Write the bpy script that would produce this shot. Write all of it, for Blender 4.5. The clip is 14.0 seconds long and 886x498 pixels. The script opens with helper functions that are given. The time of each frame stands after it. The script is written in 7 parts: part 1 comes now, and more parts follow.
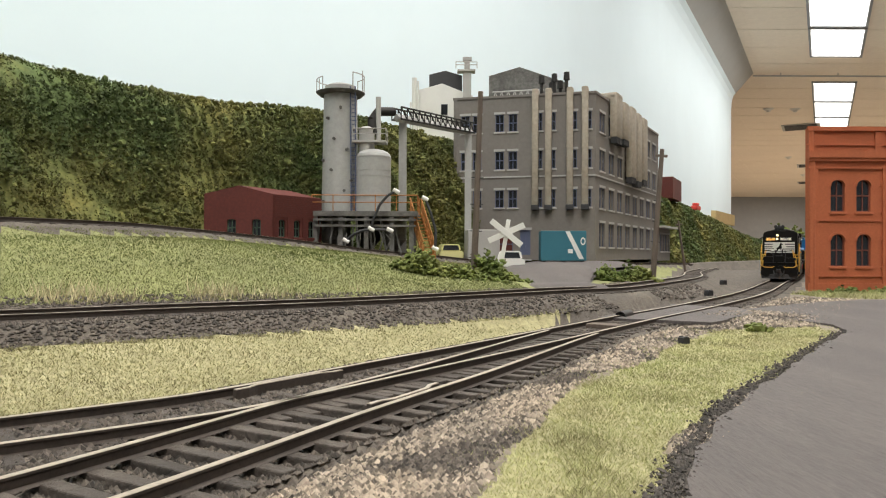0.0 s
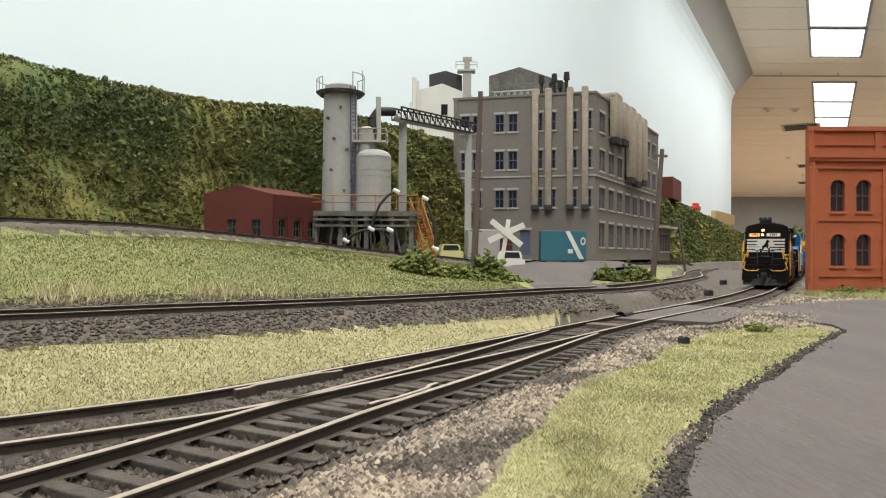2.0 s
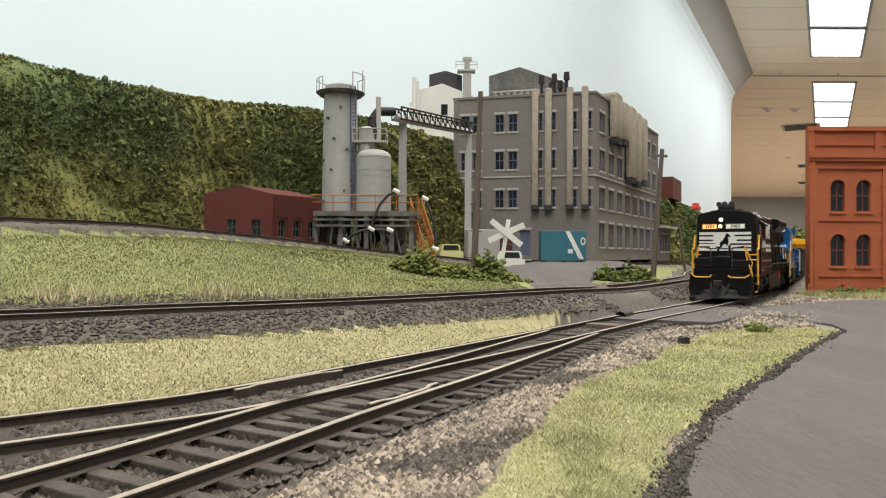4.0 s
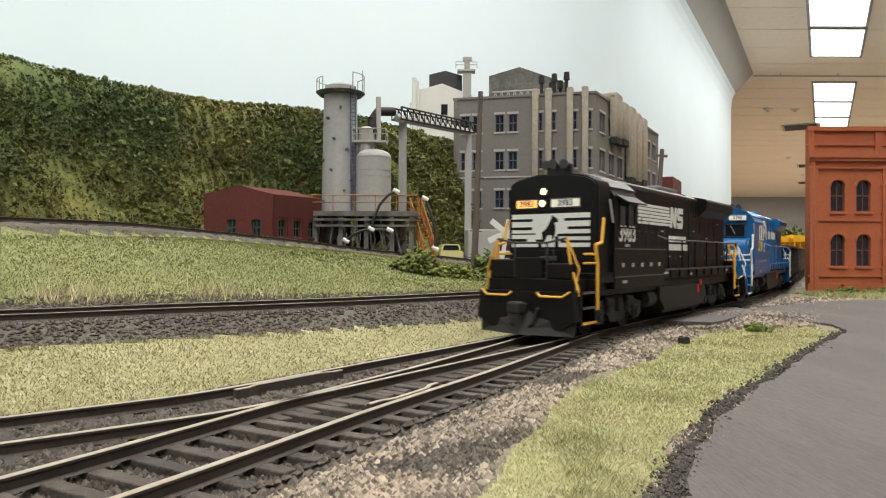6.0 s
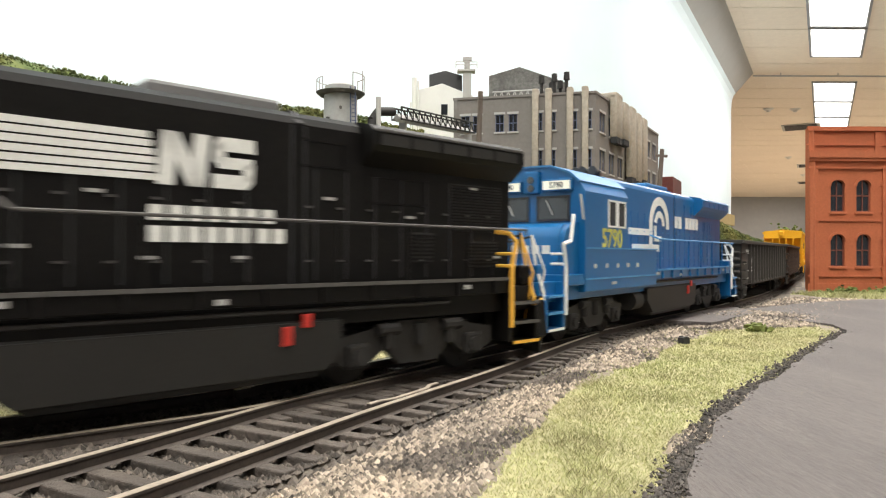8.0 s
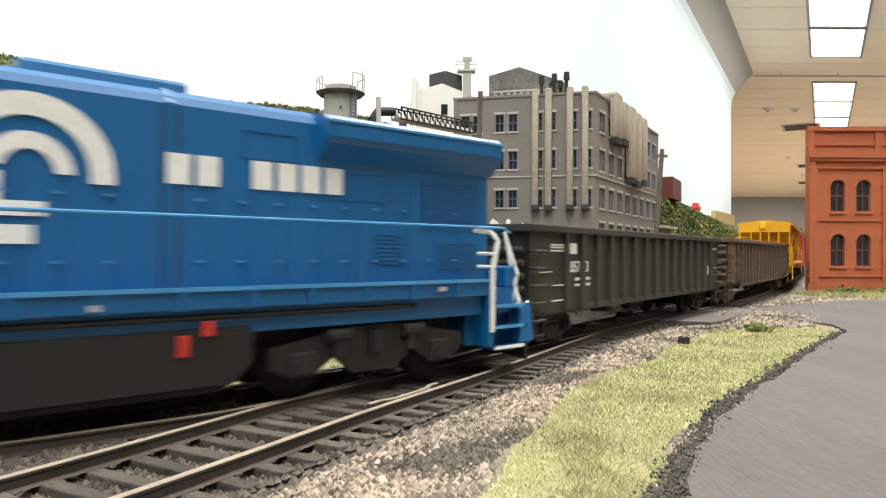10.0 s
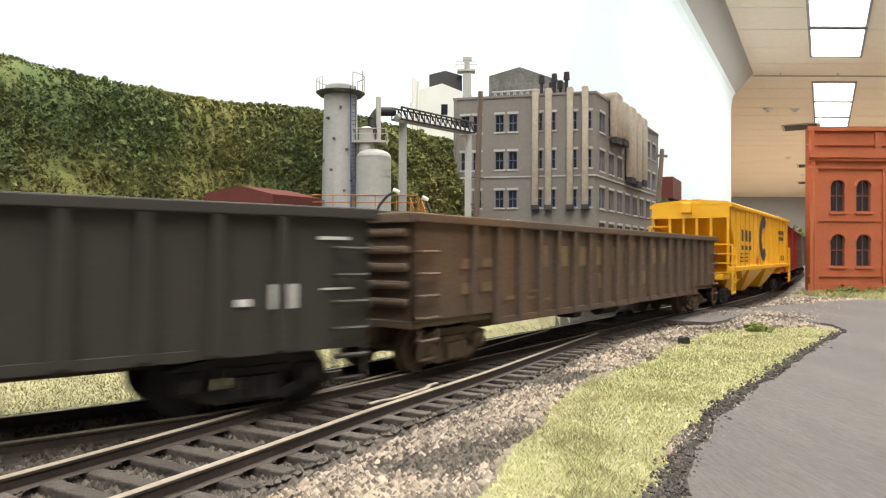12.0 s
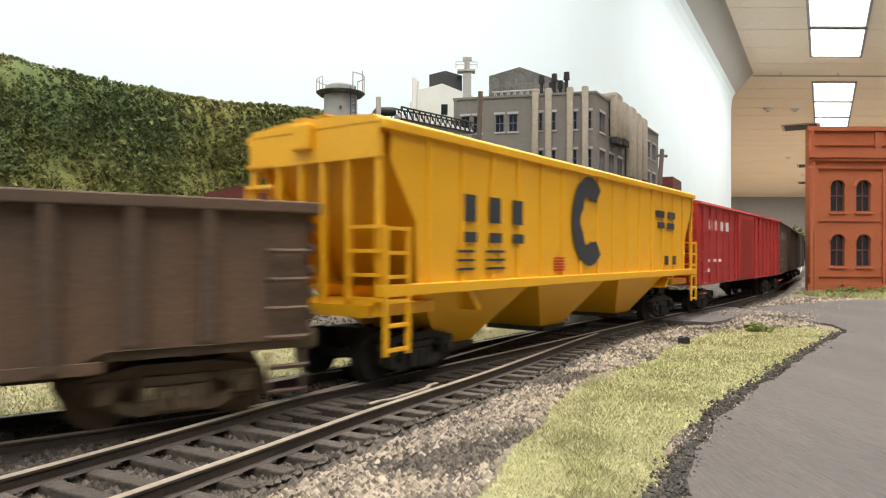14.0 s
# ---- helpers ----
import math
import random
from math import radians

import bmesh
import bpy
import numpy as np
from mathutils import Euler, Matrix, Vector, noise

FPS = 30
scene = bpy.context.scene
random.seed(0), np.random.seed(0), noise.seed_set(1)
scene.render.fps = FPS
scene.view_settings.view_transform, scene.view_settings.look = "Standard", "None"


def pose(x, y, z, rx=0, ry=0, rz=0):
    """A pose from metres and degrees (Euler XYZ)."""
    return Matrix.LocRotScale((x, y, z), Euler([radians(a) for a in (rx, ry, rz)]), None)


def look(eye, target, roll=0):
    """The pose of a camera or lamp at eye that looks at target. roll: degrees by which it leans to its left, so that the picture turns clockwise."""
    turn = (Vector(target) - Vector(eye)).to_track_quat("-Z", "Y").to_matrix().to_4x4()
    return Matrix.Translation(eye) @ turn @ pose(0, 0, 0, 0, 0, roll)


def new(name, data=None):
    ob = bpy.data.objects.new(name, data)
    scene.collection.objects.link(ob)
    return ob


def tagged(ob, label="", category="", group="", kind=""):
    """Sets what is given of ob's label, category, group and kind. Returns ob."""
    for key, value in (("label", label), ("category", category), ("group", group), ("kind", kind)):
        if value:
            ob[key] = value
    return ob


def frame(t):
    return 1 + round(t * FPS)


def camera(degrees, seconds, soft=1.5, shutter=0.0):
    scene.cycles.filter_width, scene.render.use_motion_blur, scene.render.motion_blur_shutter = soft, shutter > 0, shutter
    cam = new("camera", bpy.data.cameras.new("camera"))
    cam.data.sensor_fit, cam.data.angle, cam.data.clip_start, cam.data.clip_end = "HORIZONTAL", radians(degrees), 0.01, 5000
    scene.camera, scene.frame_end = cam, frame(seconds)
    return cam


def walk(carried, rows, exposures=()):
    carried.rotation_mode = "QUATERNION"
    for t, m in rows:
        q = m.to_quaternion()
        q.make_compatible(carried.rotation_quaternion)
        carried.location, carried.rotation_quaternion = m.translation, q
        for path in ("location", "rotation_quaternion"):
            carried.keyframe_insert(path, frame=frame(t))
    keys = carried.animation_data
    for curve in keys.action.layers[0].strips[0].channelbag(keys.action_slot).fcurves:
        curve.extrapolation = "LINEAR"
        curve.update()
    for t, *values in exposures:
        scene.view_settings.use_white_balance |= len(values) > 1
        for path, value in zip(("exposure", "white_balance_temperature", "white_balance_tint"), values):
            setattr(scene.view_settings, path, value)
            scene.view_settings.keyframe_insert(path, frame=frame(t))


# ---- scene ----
K = 1 / 87.1          # the layout is HO scale; numbers below are full-size metres unless a name says room
H_EYE = 2.3
cam = camera(66.32, 14.0, soft=1.15, shutter=0.5)
EYE_ROWS = [(0.0, look((0, 0, H_EYE * K), (0, 1, H_EYE * K + 0.00667), 0.23)),
            (14.0, look((0, 0, H_EYE * K), (0, 1, H_EYE * K + 0.00667), 0.23))]
walk(cam, EYE_ROWS, exposures=[(0.0, 0.1), (6.9, 0.1), (7.5, 0.6), (12.3, 0.62), (13.4, 0.48), (14.0, 0.38)])

# ---- light ----
world = bpy.data.worlds.new("world")
scene.world = world
world.use_nodes = True
world.node_tree.nodes["Background"].inputs[0].default_value = (0.9, 0.95, 1, 1)
world.node_tree.nodes["Background"].inputs[1].default_value = 0.1

AX = Vector((0.489, 0.872, 0)).normalized()      # the room's long axis
AN = Vector((1, 0, 0))                           # out from the backdrop wall, towards the aisle
CEIL = 199.5


def room(a, b, z):
    """A spot in the room: a along the backdrop wall, b out from it, z up (layout metres)."""
    o = Vector((-100, 0, 0)) + AX * a + AN * b
    return Vector((o.x, o.y, z))


def lamp(name, a, b, z, la, lb, watts, colour=(1, 0.97, 0.92)):
    d = bpy.data.lights.new(name, "AREA")
    d.shape, d.size, d.size_y, d.energy, d.color = "RECTANGLE", la * K, lb * K, watts, colour
    ob = new(name, d)
    p = room(a, b, z) * K
    ob.matrix_world = Matrix.Translation(p) @ Matrix.Rotation(math.atan2(AX.y, AX.x), 4, "Z")
    return ob


# area lamps along the row of ceiling troffers over the layout and the aisle
lamp("overhead_area_light", 0, 112, CEIL - 4, 420, 50, 92)
lamp("overhead_area_light", 560, 112, CEIL - 4, 420, 50, 66)
# added fill with no troffers above it, to brighten the fronts
lamp("overhead_area_light", -80, 250, CEIL - 4, 420, 50, 48)
lamp("overhead_area_light", 1700, 112, CEIL - 4, 1400, 50, 560, (1, 0.9, 0.78))

# ---- materials ----


def mat(name, colour, rough=0.7, metal=0.0, vary=0.25, scale=3.0, fine=40.0, bump=0.0, second=None, spec=0.5, rand=0.0, stretch=(1, 1, 1), emit=0.0, island=0.0):
    """A node material: base colour varied by two noises at layout size, with bump."""
    m = bpy.data.materials.new(name)
    m.use_nodes = True
    nt = m.node_tree
    bs = nt.nodes["Principled BSDF"]
    lk = nt.links.new

    def node(kind, **kw):
        n = nt.nodes.new(kind)
        for k, v in kw.items():
            n.inputs[k].default_value = v
        return n
    tc = nt.nodes.new("ShaderNodeTexCoord")
    mp = node("ShaderNodeMapping", Scale=tuple(s / K for s in stretch))
    lk(tc.outputs["Object"], mp.inputs["Vector"])
    n1 = node("ShaderNodeTexNoise", Scale=scale * 0.35, Detail=6.0, Roughness=0.65)
    n2 = node("ShaderNodeTexNoise", Scale=fine * 0.35, Detail=4.0, Roughness=0.7)
    lk(mp.outputs[0], n1.inputs["Vector"]), lk(mp.outputs[0], n2.inputs["Vector"])
    c = Vector(colour)
    d = Vector(second) if second else c * 0.55
    mix = node("ShaderNodeMix")
    mix.data_type = "RGBA"
    mix.inputs[6].default_value, mix.inputs[7].default_value = (*c, 1), (*d, 1)
    ramp = node("ShaderNodeMapRange")
    ramp.inputs[1].default_value, ramp.inputs[2].default_value = 0.4, 0.7
    ramp.inputs[3].default_value, ramp.inputs[4].default_value = 0.0, min(1.0, vary * 2.2 if not second else vary * 2)
    lk(n1.outputs[0], ramp.inputs[0]), lk(ramp.outputs[0], mix.inputs[0])
    hs = node("ShaderNodeHueSaturation")
    lk(mix.outputs[2], hs.inputs["Color"])
    val = node("ShaderNodeMapRange")
    val.inputs[1].default_value, val.inputs[2].default_value = 0.3, 0.7
    val.inputs[3].default_value, val.inputs[4].default_value = 1 - vary * 0.8, 1 + vary * 0.8
    lk(n2.outputs[0], val.inputs[0])
    last = val.outputs[0]
    for amount, kind, sock in ((rand, "ShaderNodeObjectInfo", "Random"), (island, "ShaderNodeNewGeometry", "Random Per Island")):
        if amount:
            src = nt.nodes.new(kind)
            r = node("ShaderNodeMapRange")
            r.inputs[3].default_value, r.inputs[4].default_value = 1 - amount, 1 + amount
            lk(src.outputs[sock], r.inputs[0])
            mul = nt.nodes.new("ShaderNodeMath")
            mul.operation = "MULTIPLY"
            lk(last, mul.inputs[0]), lk(r.outputs[0], mul.inputs[1])
            last = mul.outputs[0]
    lk(last, hs.inputs["Value"])
    lk(hs.outputs[0], bs.inputs["Base Color"])
    bs.inputs["Roughness"].default_value, bs.inputs["Metallic"].default_value = rough, metal
    bs.inputs["Specular IOR Level"].default_value = spec
    if emit:
        bs.inputs["Emission Color"].default_value, bs.inputs["Emission Strength"].default_value = (*colour, 1), emit
    if bump:
        bp = node("ShaderNodeBump", Strength=min(1, bump), Distance=0.06 * K)
        lk(n2.outputs[0], bp.inputs["Height"]), lk(bp.outputs[0], bs.inputs["Normal"])
    return m


M = dict(
    ballast=mat("dark ballast", (0.085, 0.072, 0.06), 0.9, vary=0.4, scale=1.5, fine=25, bump=1, second=(0.145, 0.122, 0.096)),
    soil=mat("dry soil", (0.31, 0.285, 0.15), 0.95, vary=0.35, scale=1.2, fine=20, bump=1, second=(0.44, 0.40, 0.23)),
    greensoil=mat("green turf", (0.21, 0.22, 0.09), 0.95, vary=0.35, scale=0.5, fine=20, bump=1, second=(0.26, 0.27, 0.10)),
    gravel=mat("tan gravel", (0.24, 0.20, 0.15), 0.95, vary=0.45, scale=0.7, fine=18, bump=1, second=(0.12, 0.105, 0.09)),
    asphalt=mat("worn asphalt", (0.088, 0.076, 0.072), 0.85, vary=0.22, scale=0.8, fine=30, bump=0.6, second=(0.145, 0.124, 0.114), stretch=(1.6, 0.3, 1)),
    rail=mat("rail steel", (0.48, 0.41, 0.33), 0.42, 0.35, vary=0.25, scale=2),
    railside=mat("rusty rail side", (0.055, 0.042, 0.034), 0.8, vary=0.3, scale=3),
    tie=mat("weathered sleeper", (0.078, 0.064, 0.053), 0.85, vary=0.35, scale=2, fine=30, bump=0.8, rand=0.3, stretch=(1, 1, 1)),
    foliage=mat("hill foliage", (0.065, 0.09, 0.03), 0.8, vary=0.5, scale=0.3, fine=5, bump=0.6, second=(0.165, 0.145, 0.042), spec=0.2, island=0.45),
    factory=mat("grey factory render", (0.195, 0.178, 0.16), 0.85, vary=0.14, scale=0.5, fine=8, bump=0.15),
    brick=mat("red brick paint", (0.42, 0.115, 0.045), 0.8, vary=0.15, scale=0.6, fine=20, bump=0.2),
    darkred=mat("dark red siding", (0.115, 0.024, 0.017), 0.8, vary=0.25, scale=0.8, fine=15),
    backdrop=mat("painted sky backdrop", (0.76, 0.88, 0.94), 0.9, vary=0.02, scale=0.02, fine=0.05),
    ceiling=mat("ceiling tile", (0.82, 0.73, 0.62), 0.9, vary=0.05, scale=0.02, fine=0.5),
    soffit=mat("grey soffit", (0.42, 0.42, 0.41), 0.9, vary=0.04, scale=0.02, fine=0.2),
    wallgrey=mat("grey far wall", (0.31, 0.32, 0.335), 0.9, vary=0.05, scale=0.02, fine=0.2),
    troffer=mat("lit diffuser", (1.0, 0.99, 0.96), 0.4, vary=0.0, emit=3.0),
    grime=mat("grimy grey steel", (0.15, 0.145, 0.135), 0.8, vary=0.5, scale=1.2, fine=8, second=(0.05, 0.045, 0.04)),
    ochre=mat("ochre wall paint", (0.50, 0.37, 0.17), 0.85, vary=0.15, scale=1),
    crumb=mat("dark asphalt crumbs", (0.07, 0.06, 0.052), 0.9, vary=0.3, scale=2, island=0.5),
    dark=mat("dark metal", (0.03, 0.03, 0.032), 0.6, vary=0.2),
    tower=mat("grey tower steel", (0.36, 0.36, 0.345), 0.55, vary=0.12, scale=0.5, fine=10),
    white=mat("white paint", (0.72, 0.71, 0.68), 0.6, vary=0.08, scale=1),
    carpet=mat("tan carpet floor", (0.5, 0.43, 0.34), 0.95, vary=0.05, scale=0.05, fine=0.5),
    black=mat("black loco paint", (0.0075, 0.0067, 0.0062), 0.42, vary=0.35, scale=0.8, spec=0.16),
    # highlights along the locomotives' edges, put into the colour
    sheenblack=mat("painted edge sheen on black paint", (0.085, 0.08, 0.074), 0.5, vary=0.3, scale=2),
    sheenblue=mat("painted edge sheen on blue paint", (0.06, 0.26, 0.52), 0.4, vary=0.2, scale=2),
    paleblue=mat("lighter blue cab roof", (0.03, 0.17, 0.38), 0.45, vary=0.15, scale=1),
    blue=mat("blue loco paint", (0.005, 0.105, 0.285), 0.33, vary=0.08, scale=0.8),
    yellow=mat("yellow paint", (0.82, 0.42, 0.012), 0.45, vary=0.08, scale=0.8),
    redcar=mat("red boxcar paint", (0.42, 0.03, 0.03), 0.5, vary=0.15, scale=0.8),
    crgond=mat("dark gondola brown", (0.040, 0.036, 0.030), 0.7, vary=0.2, scale=0.8),
    tan=mat("tan duct paint", (0.335, 0.30, 0.245), 0.75, vary=0.22, scale=0.8, fine=8, second=(0.26, 0.19, 0.12)),
    trimgrey=mat("pale grey trim", (0.42, 0.41, 0.39), 0.75, vary=0.12, scale=1),
    bluegrey=mat("blue grey window frame", (0.10, 0.12, 0.20), 0.6, vary=0.1, scale=2),
    brickdark=mat("dark red window frame", (0.17, 0.05, 0.03), 0.7, vary=0.15, scale=2),
    pane=mat("dark window glass", (0.015, 0.017, 0.022), 0.12, vary=0.2, scale=1, spec=0.8),
    orange=mat("rusty orange rail paint", (0.42, 0.17, 0.04), 0.7, vary=0.3, scale=2),
    teal=mat("teal container paint", (0.03, 0.15, 0.20), 0.6, vary=0.12, scale=0.8),
    paleyellow=mat("pale yellow car paint", (0.65, 0.62, 0.30), 0.4, vary=0.05),
    wood=mat("weathered pole wood", (0.13, 0.10, 0.08), 0.85, vary=0.3, scale=1, fine=10, stretch=(3, 3, .4)),
    letter=mat("white lettering", (0.74, 0.74, 0.70), 0.6, vary=0.12, scale=1.5),
    letterdark=mat("dark lettering", (0.03, 0.035, 0.05), 0.6, vary=0.1),
    letterrust=mat("faded yellow lettering", (0.20, 0.135, 0.07), 0.8, vary=0.35, scale=1),
    letteryellow=mat("yellow lettering", (0.5, 0.48, 0.10), 0.6, vary=0.1),
    rub=mat("handrail yellow", (0.74, 0.40, 0.05), 0.5, vary=0.08),
    steel=mat("bright wheel steel", (0.35, 0.32, 0.29), 0.45, 0.7, vary=0.2),
    truckm=mat("truck frame grime", (0.017, 0.015, 0.0135), 0.75, vary=0.35, scale=1.5),
    truckrust=mat("rusty truck frame", (0.12, 0.085, 0.05), 0.85, vary=0.35, scale=1.5),
    tank=mat("dark grey fuel tank", (0.012, 0.011, 0.0095), 0.6, vary=0.3, scale=0.8),
    roofgrey=mat("light grey cab roof", (0.16, 0.158, 0.155), 0.6, vary=0.15, scale=1),
    headlamp=mat("lit headlamp", (1.0, 0.80, 0.42), 0.3, vary=0, emit=2.2),
    board=mat("lit number board", (1.0, 0.5, 0.13), 0.4, vary=0, emit=0.9),
    boardwhite=mat("white number board", (0.75, 0.72, 0.6), 0.4, vary=0, emit=0.25),
    redpaint=mat("red paint", (0.5, 0.03, 0.02), 0.5, vary=0.1),
    bush=mat("bush leaves", (0.085, 0.12, 0.03), 0.8, vary=0.4, scale=1, fine=6, second=(0.2, 0.2, 0.06), spec=0.2, island=0.4),
    grass=mat("static grass fibres", (0.30, 0.28, 0.15), 0.9, vary=0.35, scale=0.35, fine=3, second=(0.21, 0.215, 0.095), spec=0.05, island=0.2),
    grassgreen=mat("green static grass", (0.15, 0.172, 0.065), 0.9, vary=0.45, scale=0.2, fine=1.5, second=(0.27, 0.25, 0.13), spec=0.05, island=0.2),
    grasslime=mat("lime static grass", (0.31, 0.335, 0.14), 0.9, vary=0.45, scale=0.35, fine=2, second=(0.45, 0.40, 0.235), spec=0.05, island=0.18),
    straw=mat("straw grass", (0.55, 0.48, 0.30), 0.9, vary=0.2, scale=1, fine=3, spec=0.05, island=0.3),
    stone=mat("ballast stone", (0.095, 0.079, 0.065), 0.9, vary=0.25, scale=1, fine=10, island=0.7),
    stonetan=mat("tan stone", (0.30, 0.245, 0.185), 0.9, vary=0.4, scale=0.5, fine=10, second=(0.16, 0.14, 0.125), island=0.75),
    concrete=mat("concrete", (0.42, 0.40, 0.37), 0.85, vary=0.15, scale=1, fine=10),
    greenroof=mat("green roof", (0.05, 0.09, 0.06), 0.7, vary=0.2),
    milw=mat("weathered brown gondola", (0.085, 0.060, 0.045), 0.8, vary=0.4, scale=0.8, second=(0.16, 0.088, 0.045)),
)

# ---- building helpers ----


def box(bm, x0, x1, y0, y1, z0, z1, bevel=0.0, m=None):
    r = bmesh.ops.create_cube(bm, size=1)
    t = Matrix.Translation(((x0 + x1) / 2, (y0 + y1) / 2, (z0 + z1) / 2)) @ Matrix.Diagonal((abs(x1 - x0), abs(y1 - y0), abs(z1 - z0), 1))
    bmesh.ops.transform(bm, matrix=(m @ t) if m else t, verts=r["verts"])
    if bevel:
        es = list({e for v in r["verts"] for e in v.link_edges})
        bmesh.ops.bevel(bm, geom=es, offset=bevel, segments=2, affect="EDGES", profile=0.5)
    return bm


def cyl(bm, a, b, r, r2=None, seg=16, caps=True):
    a, b = Vector(a), Vector(b)
    d = b - a
    m = Matrix.Translation((a + b) / 2) @ d.to_track_quat("Z", "Y").to_matrix().to_4x4()
    bmesh.ops.create_cone(bm, cap_ends=caps, segments=seg, radius1=r, radius2=r if r2 is None else r2, depth=d.length, matrix=m)
    return bm


def tube(bm, pts, r, seg=6):
    for a, b in zip(pts[:-1], pts[1:]):
        cyl(bm, a, b, r, seg=seg)
    return bm


def prism(bm, outline, depth, m=None):
    """outline: (x, z) points anticlockwise seen from -y; extruded from y=0 to y=depth."""
    vs = [bm.verts.new((x, 0, z)) for x, z in outline]
    ws = [bm.verts.new((x, depth, z)) for x, z in outline]
    bm.faces.new(vs), bm.faces.new(ws[::-1])
    n = len(vs)
    for i in range(n):
        bm.faces.new((vs[i], ws[i], ws[(i + 1) % n], vs[(i + 1) % n]))
    if m:
        bmesh.ops.transform(bm, matrix=m, verts=vs + ws)
    return bm


def meshed(name, bm, material, smooth=False):
    bmesh.ops.recalc_face_normals(bm, faces=bm.faces)
    bmesh.ops.scale(bm, vec=(K, K, K), verts=bm.verts)
    me = bpy.data.meshes.new(name)
    bm.to_mesh(me)
    bm.free()
    for x in material if isinstance(material, (list, tuple)) else [material]:
        me.materials.append(x)
    if smooth:
        me.polygons.foreach_set("use_smooth", [True] * len(me.polygons))
        me.set_sharp_from_angle(angle=radians(35))
    return me


def at(x, y, z, rz=0, rx=0, ry=0):
    return pose(x * K, y * K, z * K, rx, ry, rz)


def thing(name, label, category, m=None, group="", kind=""):
    ob = new(name)
    ob.empty_display_size = 0.01
    ob.matrix_world = m if m else Matrix()
    return tagged(ob, label, category, group, kind)


def part(name, bm, material, parent, label="", m=None, smooth=False):
    ob = new(name, meshed(name, bm, material, smooth))
    ob.parent = parent
    if m:
        ob.matrix_basis = m
    if label:
        tagged(ob, label)
    return ob


def solo(name, bm, material, label, category, m=None, kind="", group="", smooth=False):
    ob = new(name, meshed(name, bm, material, smooth))
    if m:
        ob.matrix_world = m
    return tagged(ob, label, category, group, kind)


def raw(name, verts, faces, material, smooth=False):
    """An object from arrays in layout metres."""
    me = bpy.data.meshes.new(name)
    me.from_pydata((np.asarray(verts, float) * K).tolist(), [], np.asarray(faces).tolist())
    me.materials.append(material)
    if smooth:
        me.polygons.foreach_set("use_smooth", [True] * len(me.polygons))
    return new(name, me)


# ---- the lines of track ----


def curve(ctrl, step=0.25):
    """A smooth line through control points, sampled at even steps."""
    c = np.array(ctrl, float)
    c = np.vstack([2 * c[0] - c[1], c, 2 * c[-1] - c[-2]])
    out = []
    for i in range(1, len(c) - 2):
        t = np.linspace(0, 1, 40, endpoint=False)[:, None]
        a, b, d, e = c[i - 1], c[i], c[i + 1], c[i + 2]
        out.append(0.5 * (2 * b + (d - a) * t + (2 * a - 5 * b + 4 * d - e) * t ** 2 + (3 * b - a - 3 * d + e) * t ** 3))
    p = np.vstack(out + [c[-2:-1]])
    for _ in range(60):
        p[1:-1] = 0.5 * p[1:-1] + 0.25 * (p[:-2] + p[2:])
    s = np.concatenate([[0], np.cumsum(np.linalg.norm(np.diff(p, axis=0), axis=1))])
    q = np.arange(0, s[-1], step)
    return np.stack([np.interp(q, s, p[:, k]) for k in range(p.shape[1])], 1)


# train line B, branch A, main line C, upper line D: x, y, height of the rail head
LINE_B = curve([(-60, -18, 0), (-40, -10, 0), (-24, -2.5, 0), (-13, 3.6, 0), (-8, 7.1, 0), (-5.4, 9.05, 0), (-4.5, 9.75, 0), (-3.6, 10.5, 0), (-2.6, 11.7, 0), (-.75, 14.2, 0), (.9, 16.4, 0),
                (2.55, 18.65, 0), (4.75, 21.7, 0), (7.5, 25.5, 0), (11.4, 30.6, 0), (17.5, 39.3, 0), (22.2, 47, 0), (27.6, 56.5, 0), (40, 78, 0), (53, 102, 0), (70, 134, 0), (97, 185, 0), (125, 238, 0)])
LINE_A = curve([(-12, -9, 0), (-7.5, 0, 0), (-5, 4.6, 0), (-3.75, 6.7, 0), (-2.85, 8.3, 0), (-1.85, 10.15, 0), (-.85, 11.85, 0), (.2, 13.6, 0), (1.7, 16.3, 0), (2.9, 18.5, 0), (4.0, 20.4, 0)])
LINE_C = curve([(-60, -8, .85), (-40, 1, .85), (-22, 9.6, .85), (-10.6, 16.3, .85), (-8, 18.1, .85), (-5, 20, .85), (-1.6, 22.5, .85), (2.5, 26.2, .85), (5.1, 28.7, .85), (8.2, 32, .8), (15, 44, .7), (21, 57, .55), (29, 78, .4), (45, 112, .3)])
LINE_D = curve([(-60, 0, 3.6), (-34, 12, 3.6), (-16.3, 25, 3.57), (-13.3, 33, 3.5), (-9.2, 39, 3.08), (-5.3, 44, 2.57), (-1, 48, 2.18), (2.86, 52, 1.79), (9, 59, 1.55), (20, 73, 1.4), (32, 90, 1.2)])


def near(line, pts, chunk=20000):
    """Signed distance (positive away from the camera) and index of the nearest sample."""
    L = line[::3]
    d0 = np.gradient(L[:, :2], axis=0)
    sd, ix = np.empty(len(pts)), np.empty(len(pts), int)
    for k in range(0, len(pts), chunk):
        q = pts[k:k + chunk]
        dd = ((q[:, None, :2] - L[None, :, :2]) ** 2).sum(2)
        i = dd.argmin(1)
        v = q[:, :2] - L[i, :2]
        t = d0[i]
        side = np.sign(t[:, 0] * v[:, 1] - t[:, 1] * v[:, 0])
        sd[k:k + chunk], ix[k:k + chunk] = side * np.sqrt(dd[np.arange(len(q)), i]), i
    return sd, L[ix, 2]


def smooth01(x):
    x = np.clip(x, 0, 1)
    return x * x * (3 - 2 * x)


